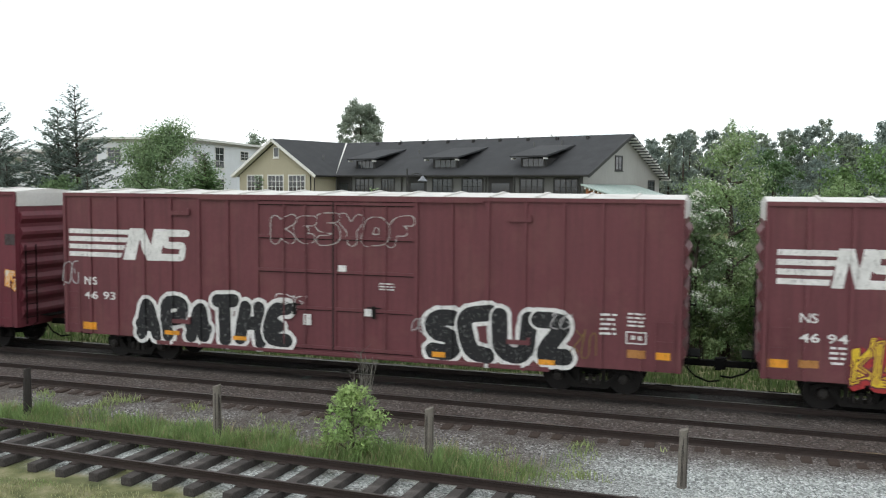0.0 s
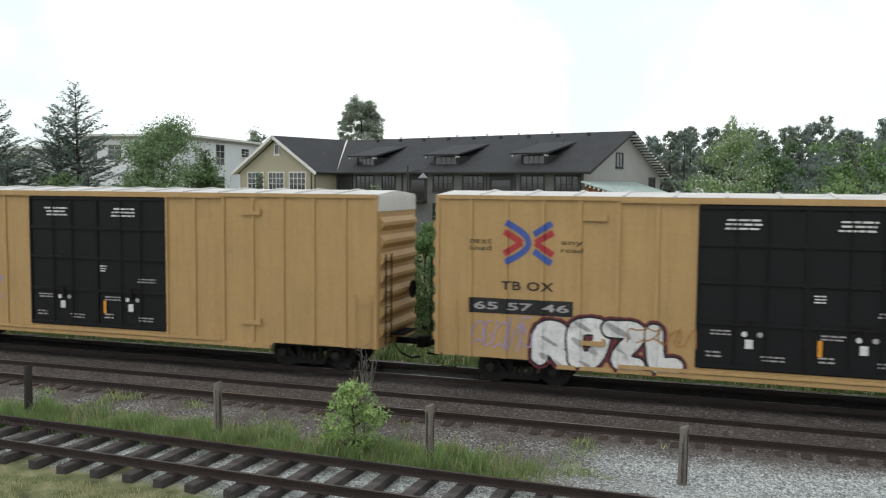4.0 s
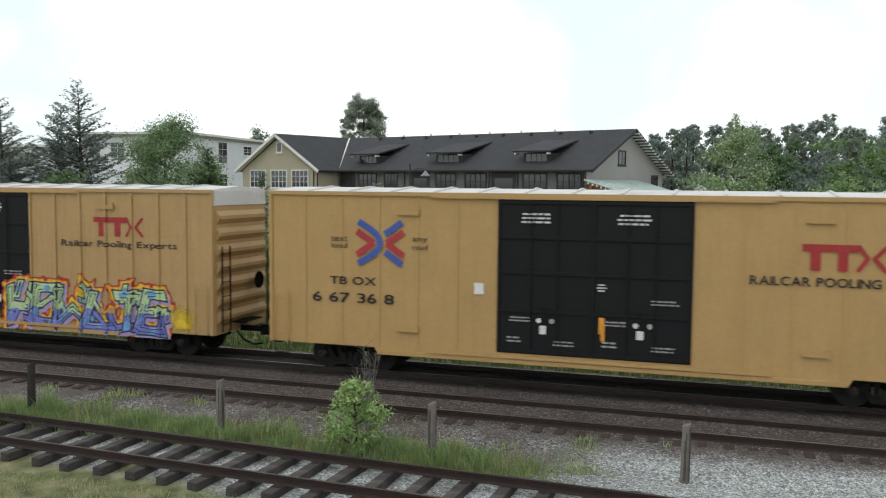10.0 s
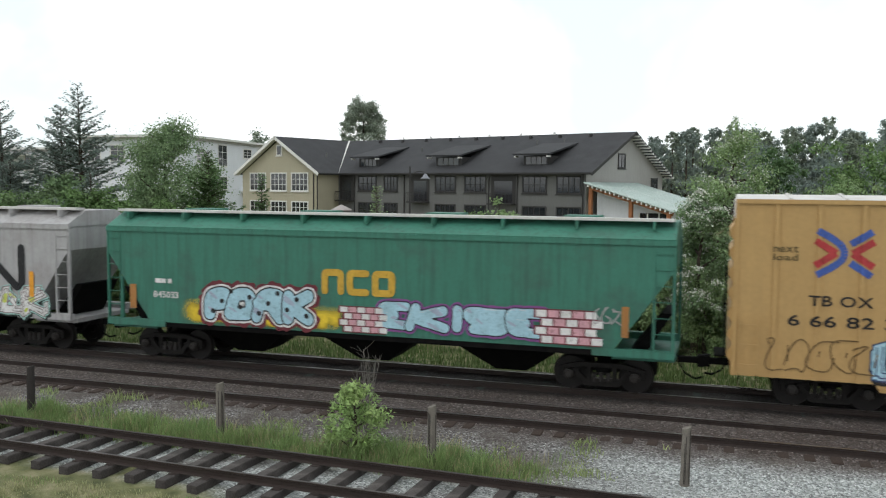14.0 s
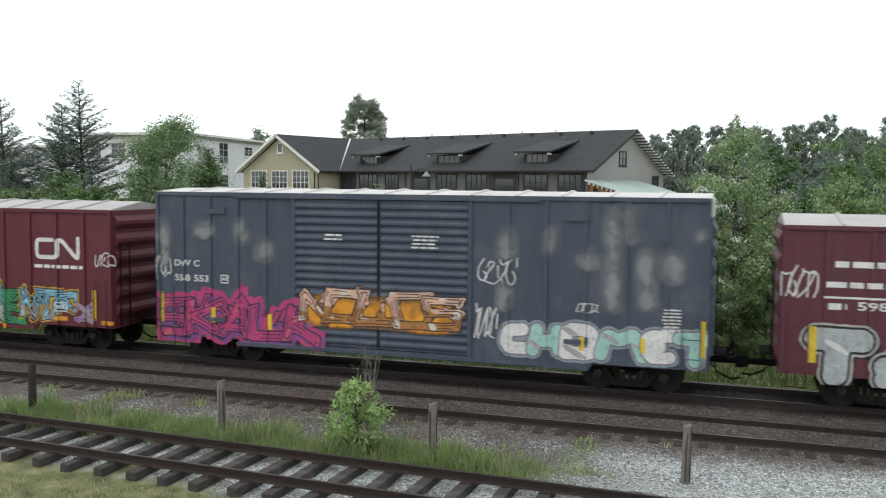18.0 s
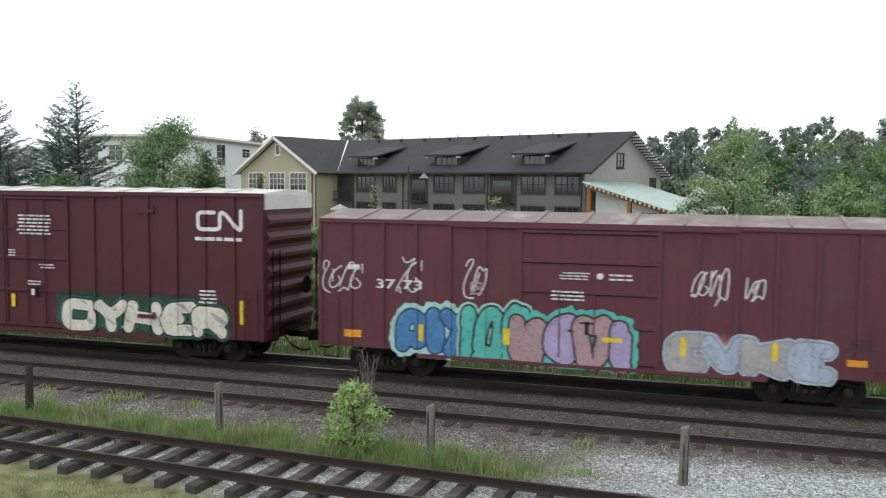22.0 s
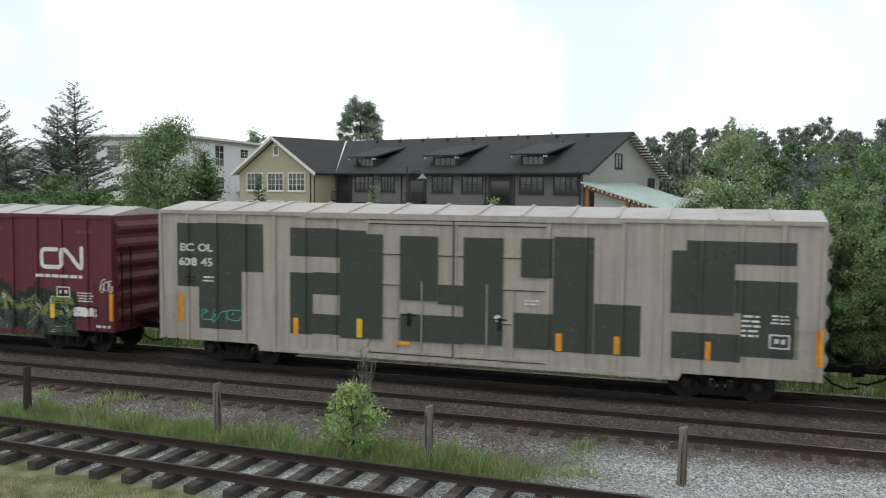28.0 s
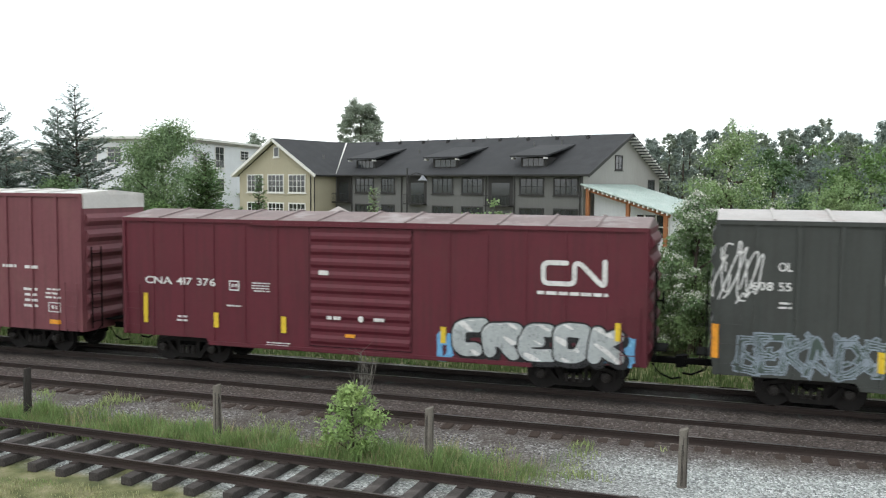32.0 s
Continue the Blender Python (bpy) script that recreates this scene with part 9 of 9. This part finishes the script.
hollow(c, 2.69, 2.42, 3.00, 2.71, "white")
bars(c, 7.72, 2.15, 8.23, 2.33, "white", 2)
patch(c, 7.85, 1.85, 8.05, 2.05, "white")
bars(c, 10.21, 2.18, 10.76, 2.36, "white", 2)
patch(c, 10.37, 1.86, 10.56, 2.06, "white")
bars(c, 9.46, 3.09, 9.76, 3.35, "white", 3)
bars(c, 10.69, 2.73, 11.32, 2.91, "white", 2)
bars(c, 16.55, 1.87, 17.19, 2.33, "white", 4)
scrawl(c, 2.13, 1.30, 2.91, 1.55, "white", 3)
bars(c, 1.02, 1.45, 1.33, 1.75, "white", 2)
bars(c, 1.78, 1.49, 2.17, 1.75, "white", 2)

c = tank_car("matte black tank car with yellow hazard strips", -461.30, -444.30, False, (1.30, 1.35))
block_row(c, 1.56, 2.60, 5.22, 3.12, "white", 6)
txt(c, 1.85, 2.08, 3.47, 2.33, "white", "PROX 45172")
bars(c, 1.96, 1.79, 3.51, 2.00, "white", 2)

c = tank_car("glossy black tank car with yellow hazard strips", -479.75, -462.60, True, (1.36, 1.30))
block_row(c, 1.63, 2.52, 5.44, 3.04, "white", 6)
txt(c, 1.68, 2.01, 3.40, 2.24, "white", "PROX 47372")
bars(c, 1.77, 1.71, 3.28, 1.91, "white", 2)

c = gondola("rusty dark red gondola car with scrawled white tags", -497.39, -481.11, "red_gond", (1.45, 1.36))
patch(c, 1.14, 2.18, 2.47, 2.84, "dark_patch")
txt(c, 1.58, 2.58, 2.16, 2.82, "white", "SRY")
txt(c, 1.24, 2.25, 2.43, 2.49, "white", "200610")
patch(c, 1.40, 1.58, 2.47, 1.95, "dark_patch")
scrawl(c, 1.44, 1.64, 2.43, 1.88, "grey", 3)
scrawl(c, 3.48, 1.68, 4.31, 2.17, "white", 3)
scrawl(c, 4.52, 1.52, 5.12, 1.98, "white", 2)
scrawl(c, 5.59, 1.43, 6.22, 2.00, "white", 2)
scrawl(c, 6.58, 1.43, 7.19, 2.13, "white", 2)
scrawl(c, 7.49, 1.45, 8.15, 2.09, "white", 2)
scrawl(c, 8.68, 1.31, 9.36, 2.15, "white", 2)
scrawl(c, 9.64, 1.27, 10.40, 2.11, "white", 2)
scrawl(c, 10.72, 1.17, 11.51, 2.08, "white", 2)
scrawl(c, 11.68, 1.75, 12.29, 2.21, "white", 2)
scrawl(c, 13.71, 1.62, 14.78, 2.30, "white", 4)
scrawl(c, 15.18, 1.48, 15.77, 1.83, "white", 3)
scrawl(c, 15.40, 3.17, 15.84, 3.57, "white", 2)
patch(c, -0.02, 1.27, 0.87, 1.46, "orange")
patch(c, 3.78, 1.19, 4.23, 1.33, "orange")
patch(c, 6.71, 1.15, 7.19, 1.28, "orange")
patch(c, 8.81, 1.14, 9.32, 1.28, "orange")
patch(c, 11.91, 1.10, 12.41, 1.23, "orange")
patch(c, 15.30, 1.30, 16.30, 1.40, "orange")
hollow(c, 12.80, 1.25, 13.31, 2.02, "grey")
patch(c, 7.56, 2.63, 8.25, 3.36, "pinkgrey_dim")

c = boxcar("tan boxcar with black outline graffiti", -517.70, -498.84, 5.2, 0.83, "tan", "black", 7.05, 12.10, (2.0, 1.45), hi=True)
arrows(c, 1.65, 3.26, 3.33, 4.66)
txt(c, 0.88, 4.02, 1.43, 4.16, "dark_olive", "next")
txt(c, 0.88, 3.83, 1.43, 3.98, "dark_olive", "load")
txt(c, 3.54, 3.97, 4.10, 4.13, "dark_olive", "any")
txt(c, 3.54, 3.77, 4.10, 3.93, "dark_olive", "road")
txt(c, 0.91, 2.53, 2.32, 2.77, "black", "TB OX")
txt(c, 0.91, 2.09, 3.24, 2.29, "black", "66 17 66")
scrawl(c, 1.00, 1.23, 2.34, 1.82, "dark_olive", 5)
scrawl(c, 4.22, 1.06, 6.78, 1.88, "dark_olive", 6)
scrawl(c, 7.51, 2.51, 8.47, 3.28, "grey", 5)
patch(c, 0.98, 0.94, 1.39, 1.12, "yellow")
patch(c, 7.60, 1.82, 7.76, 1.99, "red")

c = boxcar("beige boxcar with huge dark green block letters", -538.49, -519.70, 4.69, 0.78, "beige", "plugdouble", 6.82, 12.00, (1.73, 2.0), hi=False)
patch(c, 0.61, 2.40, 1.35, 4.32, "blockgreen")
patch(c, 1.35, 1.15, 2.81, 4.34, "blockgreen")
patch(c, 2.81, 2.91, 3.54, 4.33, "blockgreen")
patch(c, 4.41, 3.43, 5.98, 4.26, "blockgreen")
patch(c, 4.40, 1.16, 5.14, 2.96, "blockgreen")
patch(c, 5.14, 2.35, 5.98, 2.99, "blockgreen")
patch(c, 5.14, 1.20, 5.98, 1.78, "blockgreen")
patch(c, 5.98, 1.12, 6.81, 4.22, "blockgreen")
patch(c, 6.81, 1.16, 7.31, 4.13, "blockgreen")
patch(c, 7.83, 2.32, 8.94, 4.11, "blockgreen")
patch(c, 8.95, 2.24, 9.68, 2.79, "blockgreen")
patch(c, 9.67, 1.20, 10.78, 4.11, "blockgreen")
patch(c, 7.84, 1.17, 9.69, 1.93, "blockgreen")
patch(c, 11.27, 3.08, 12.12, 4.13, "blockgreen")
patch(c, 11.08, 1.17, 12.15, 2.12, "blockgreen")
patch(c, 12.14, 1.13, 13.21, 4.19, "blockgreen")
patch(c, 13.23, 1.13, 14.43, 2.46, "blockgreen")
patch(c, 15.16, 2.32, 16.70, 3.92, "blockgreen")
patch(c, 15.52, 3.62, 18.13, 4.18, "blockgreen")
patch(c, 16.71, 2.40, 18.17, 3.22, "blockgreen")
patch(c, 16.87, 1.31, 18.21, 2.40, "blockgreen")
patch(c, 15.20, 1.16, 16.88, 1.85, "blockgreen")
txt(c, 0.73, 3.47, 1.84, 3.71, "white", "BC OL")
txt(c, 0.68, 3.03, 1.83, 3.28, "white", "608 45")
patch(c, 0.62, 1.30, 0.81, 2.15, "orange")
patch(c, 4.51, 1.14, 4.67, 1.63, "orange")
patch(c, 6.51, 1.17, 6.68, 1.71, "yellow")
patch(c, 12.23, 1.15, 12.39, 1.62, "orange")
patch(c, 13.76, 1.16, 13.91, 1.63, "orange")
patch(c, 16.04, 1.17, 16.17, 1.63, "orange")
patch(c, 18.62, 1.18, 18.78, 2.07, "orange")
patch(c, 7.71, 1.05, 8.13, 1.15, "orange")
scrawl(c, 1.43, 1.37, 2.78, 1.76, "teal", 3)
hollow(c, 17.55, 1.55, 18.03, 1.91, "white")
bars(c, 16.88, 1.79, 17.33, 2.40, "white", 5)
bars(c, 17.57, 2.15, 18.04, 2.42, "white", 3)
disc(c, 10.56, 1.84, 10.74, 2.04, "white")
bars(c, 11.33, 2.33, 11.80, 2.52, "white", 2)
bars(c, 0.91, 2.52, 1.24, 2.75, "black", 2)
bars(c, 1.50, 2.55, 1.89, 2.77, "white", 2)

c = boxcar("dark red boxcar with green and black camouflage graffiti", -555.88, -540.22, 4.48, 0.82, "red_cn2", "plug1", 6.15, 9.88, (1.42, 1.73), hi=False)
snake(c, 12.89, 2.74, 14.56, 3.44, "white")
bars(c, 12.74, 2.45, 14.75, 2.59, "white", 1)
txt(c, 0.95, 2.52, 3.33, 2.79, "white", "CNA 412 845")
haze(c, 0.69, 0.66, 6.59, 1.98, "black_green")
haze(c, 5.55, 0.74, 14.27, 1.81, "black_green")
piece(c, 0.83, 0.82, 4.14, 2.03, "olive", "black_green", 4, text="XKRX", low="lime_dim", alt="lime_dim", cloud="black_green", shine="chalk")
piece(c, 4.18, 0.65, 7.59, 2.06, "olive", "black_green", 4, text="ZAZK", low="darkgreen", alt="lime_dim", shine="lime")
piece(c, 7.58, 0.82, 10.15, 2.67, "lime_dim", "black_green", 3, text="TIM", low="olive", halo="blue_dark")
piece(c, 9.90, 0.69, 14.20, 2.01, "olive", "black_green", 5, text="AKMXE", low="green_dim", alt="chalk", cloud="black_green", shine="lime")
patch(c, 14.11, 1.24, 15.08, 1.59, "black")
word(c, 14.17, 1.26, 15.03, 1.57, "white", "white", "SBK")
patch(c, 0.24, 1.19, 0.37, 1.96, "orange")
patch(c, 2.50, 1.23, 2.64, 1.76, "yellow")
patch(c, 5.81, 1.05, 5.97, 1.56, "yellow")
patch(c, 8.32, 1.41, 8.45, 1.91, "yellow")
patch(c, 10.63, 1.14, 10.79, 1.62, "yellow")
patch(c, 13.26, 1.17, 13.42, 1.63, "yellow")
patch(c, 15.52, 1.18, 15.68, 2.05, "orange")
hollow(c, 3.79, 2.47, 4.09, 2.75, "white")
bars(c, 5.48, 2.69, 5.76, 2.90, "white", 2)
hollow(c, 13.53, 1.86, 14.05, 2.20, "white")
scrawl(c, 15.18, 2.06, 15.66, 2.46, "white", 3)
bars(c, 14.32, 1.73, 14.93, 2.07, "white", 4)
bars(c, 14.95, 0.92, 15.63, 1.04, "white", 1)
patch(c, 0.93, 3.54, 1.65, 3.97, "red_patch")
patch(c, 4.40, 3.53, 5.06, 3.95, "red_patch")
patch(c, 10.79, 3.95, 11.46, 4.04, "red_patch")
patch(c, 14.32, 3.91, 14.94, 3.99, "red_patch")

c = boxcar("tall smooth dark red boxcar with teal and purple graffiti", -576.11, -557.29, 5.2, 0.78, "red_dwc", "plugdouble", 7.11, 11.93, (1.79, 1.42), hi=True, smooth=True)
snake(c, 0.95, 3.61, 2.36, 4.16, "white")
bars(c, 0.94, 3.21, 2.41, 3.38, "white", 1)
txt(c, 0.93, 2.66, 1.56, 2.88, "white", "DWC")
txt(c, 1.00, 2.20, 2.34, 2.43, "white", "794 755")
haze(c, 3.41, 0.67, 7.00, 1.66, "violet")
piece(c, 3.54, 0.73, 6.91, 1.66, "violet", "purple", 5, text="DUNIE", alt="purple_pink", shine="lavender")
piece(c, 11.98, 0.77, 17.27, 2.27, "teal_pale", "darkgreen", 5, text="BREKO", alt="teal", halo="chalk", deep="green_dim", shine="white")
scrawl(c, 12.02, 3.35, 12.91, 4.70, "white", 5)
bars(c, 7.64, 3.91, 8.85, 4.75, "white", 7)
bars(c, 10.15, 3.94, 11.39, 4.67, "white", 7)
patch(c, 0.64, 1.31, 0.78, 2.24, "orange")
patch(c, 3.49, 1.13, 3.65, 1.66, "yellow")
patch(c, 6.41, 1.12, 6.56, 1.62, "yellow")
patch(c, 9.74, 1.53, 9.89, 2.02, "orange")
patch(c, 12.54, 1.13, 12.71, 1.65, "yellow")
patch(c, 15.44, 1.13, 15.61, 1.63, "yellow")
patch(c, 18.21, 1.25, 18.39, 2.18, "orange")
patch(c, 1.00, 0.90, 1.54, 1.06, "orange_old")
patch(c, 17.53, 0.90, 18.00, 1.05, "yellow")
bars(c, 7.97, 2.09, 8.48, 2.27, "white", 2)
patch(c, 8.11, 1.83, 8.30, 2.03, "white")
bars(c, 10.54, 2.12, 11.06, 2.30, "white", 2)
patch(c, 10.68, 1.82, 10.88, 2.02, "white")
patch(c, 7.67, 1.76, 7.91, 1.94, "red")
patch(c, 10.23, 1.75, 10.45, 1.94, "red")
scrawl(c, 0.14, 3.25, 0.78, 3.76, "white", 2)
scrawl(c, 2.72, 1.28, 3.29, 1.71, "white", 2)
scrawl(c, 2.33, 0.84, 3.35, 1.08, "white", 4)
bars(c, 17.45, 1.58, 18.08, 2.25, "white", 7)
scrawl(c, 17.24, 1.08, 17.99, 1.60, "grey", 3)
bars(c, 9.69, 3.12, 10.02, 3.39, "white", 3)
bars(c, 11.04, 3.13, 11.74, 3.35, "white", 2)
hollow(c, 3.61, 2.36, 3.93, 2.64, "grey")

c = boxcar("dark grey-green boxcar with chalky outline graffiti", -596.61, -577.90, 4.74, 0.86, "grey_green", "double", 6.77, 11.91, (1.67, 1.79), hi=False)
txt(c, 1.46, 3.51, 1.79, 3.74, "white", "OL")
txt(c, 0.85, 3.03, 1.78, 3.25, "white", "608 55")
scrawl(c, -0.07, 2.68, 1.11, 4.23, "white", 6)
piece(c, 0.51, 0.91, 4.14, 1.99, "green_dim", "bluegrey", 6, text="GEKNDT", alt="bluegrey")
piece(c, 4.45, 1.00, 6.79, 2.05, "", "chalk", 5, fat=1.3, text="OLEON")
scrawl(c, 6.83, 1.21, 7.79, 1.99, "white", 4)
piece(c, 12.20, 0.89, 17.27, 2.17, "green_dim", "green_dim", 4, fat=1.3, text="DREB")
piece(c, 12.24, 0.91, 17.23, 2.15, "", "chalk", 4, fat=1.3, text="DREB")
scrawl(c, 18.24, 2.82, 18.89, 3.55, "white", 3)
hollow(c, 17.56, 1.57, 18.06, 1.91, "white")
bars(c, 16.87, 1.78, 17.36, 2.41, "white", 5)
bars(c, 17.54, 2.15, 18.10, 2.41, "white", 2)
patch(c, -0.06, 1.29, 0.11, 2.15, "orange")
patch(c, 3.76, 1.15, 3.91, 1.66, "yellow")
patch(c, 12.41, 1.11, 12.58, 1.59, "orange")
patch(c, 14.77, 1.14, 14.93, 1.63, "orange")
patch(c, 18.65, 1.22, 18.81, 2.10, "yellow")
hollow(c, 3.86, 3.27, 4.11, 3.53, "white")
piece(c, 9.60, 1.62, 10.98, 2.07, "", "white", 4, fat=1.2, text="CREL")
bars(c, 7.97, 1.82, 8.97, 1.96, "white", 1)
patch(c, 8.98, 0.70, 9.50, 0.81, "yellow")
scrawl(c, 8.24, 1.36, 8.85, 1.65, "white", 2)
scrawl(c, 10.68, 1.35, 11.44, 1.59, "white", 3)
bars(c, 1.48, 2.58, 1.81, 2.80, "white", 2)

c = boxcar("dark red boxcar with silver block graffiti", -614.17, -598.27, 4.49, 0.9, "red_cn", "corr", 6.35, 9.50, (1.54, 1.67), hi=False, smooth=True, roof="rust")
snake(c, 13.12, 2.93, 14.87, 3.61, "white")
bars(c, 12.78, 2.67, 14.99, 2.80, "white", 1)
txt(c, 0.79, 2.49, 3.25, 2.72, "white", "CNA 417 376")
piece(c, 10.26, 0.68, 10.67, 1.56, "skyblue", "skyblue", 1)
piece(c, 14.67, 0.91, 15.59, 1.89, "skyblue", "skyblue", 1)
piece(c, 10.66, 0.86, 15.35, 2.00, "silver", "black", 5, fat=1.2, text="CREOK", deep="black", shine="white")
patch(c, 0.72, 1.28, 0.87, 2.19, "yellow")
patch(c, 3.19, 1.25, 3.35, 1.70, "yellow")
patch(c, 5.44, 1.21, 5.60, 1.70, "yellow")
patch(c, 10.34, 1.21, 10.50, 1.67, "yellow")
patch(c, 15.10, 1.55, 15.27, 2.03, "yellow")
hollow(c, 3.72, 2.39, 4.06, 2.69, "white")
bars(c, 4.48, 2.38, 5.11, 2.69, "white", 4)
patch(c, 6.66, 2.97, 6.96, 3.10, "white")
disc(c, 7.87, 1.66, 8.08, 1.84, "white")
bars(c, 6.89, 1.67, 7.35, 1.81, "white", 1)
bars(c, 8.32, 1.68, 8.75, 1.82, "white", 1)
patch(c, 7.49, 1.20, 7.80, 1.30, "orange")
bars(c, 4.95, 0.80, 5.76, 0.95, "white", 2)
bars(c, 3.59, 1.90, 4.17, 1.97, "white", 1)
bars(c, 1.90, 1.36, 2.30, 1.60, "white", 2)

c = boxcar("faded red boxcar with small white stencils", -634.61, -615.71, 5.2, 0.83, "red_ns2", "plugdouble", 7.00, 12.00, (1.6, 1.54), hi=True)
bars(c, 15.73, 2.78, 16.32, 2.91, "white", 1)
bars(c, 16.59, 2.76, 17.22, 2.90, "white", 1)
bars(c, 16.57, 1.51, 17.13, 2.22, "white", 4)
bars(c, 17.42, 1.83, 18.08, 2.22, "white", 3)
hollow(c, 17.54, 1.41, 18.02, 1.73, "white")
patch(c, 17.57, 1.03, 18.01, 1.17, "orange")


# ---- the train runs ----
def motions():
    way = [(0, 0.000), (1, 18.634), (2, 37.325), (3, 56.063), (4, 74.837), (5, 93.636), (6, 112.452), (7, 131.275), (8, 150.098), (9, 168.915), (10, 187.719), (11, 206.505), (12, 225.269), (13, 244.007), (14, 262.717), (15, 281.396), (16, 300.044), (17, 318.661), (18, 337.247), (19, 355.803), (20, 374.332), (21, 392.836), (22, 411.320), (23, 429.788), (24, 448.246), (25, 466.701), (26, 485.158), (27, 503.627), (28, 522.116), (29, 540.634), (30, 559.193), (31, 577.803), (32, 596.476)]

    def at(t):
        return sum(k * (t / 32) ** (i + 1) for i, k in enumerate((595.2099, 36.1907, -70.8066, 35.8819)))
    for c in CARS:
        walk(c.root, [(t, pose(c.left + s, 0, 0)) for t, s in way])
    # the wheels turn while their car is before the camera
    for c in CARS:
        seen = [k / FPS for k in range(0, 32 * FPS + 1) if -34 < c.left + c.length + at(k / FPS) and c.left + at(k / FPS) < 8]
        if len(seen) < 2:
            continue
        for ax, x in c.wheelsets:
            rows = [(t, pose(x, 0, 0.46, 0, math.degrees((at(t) - at(seen[0])) / 0.46), 0)) for t in seen]
            if seen[0] > 0:
                rows.insert(0, (0.0, rows[0][1]))
            if seen[-1] < 32:
                rows.append((32.0, rows[-1][1]))
            walk(ax, rows)


motions()
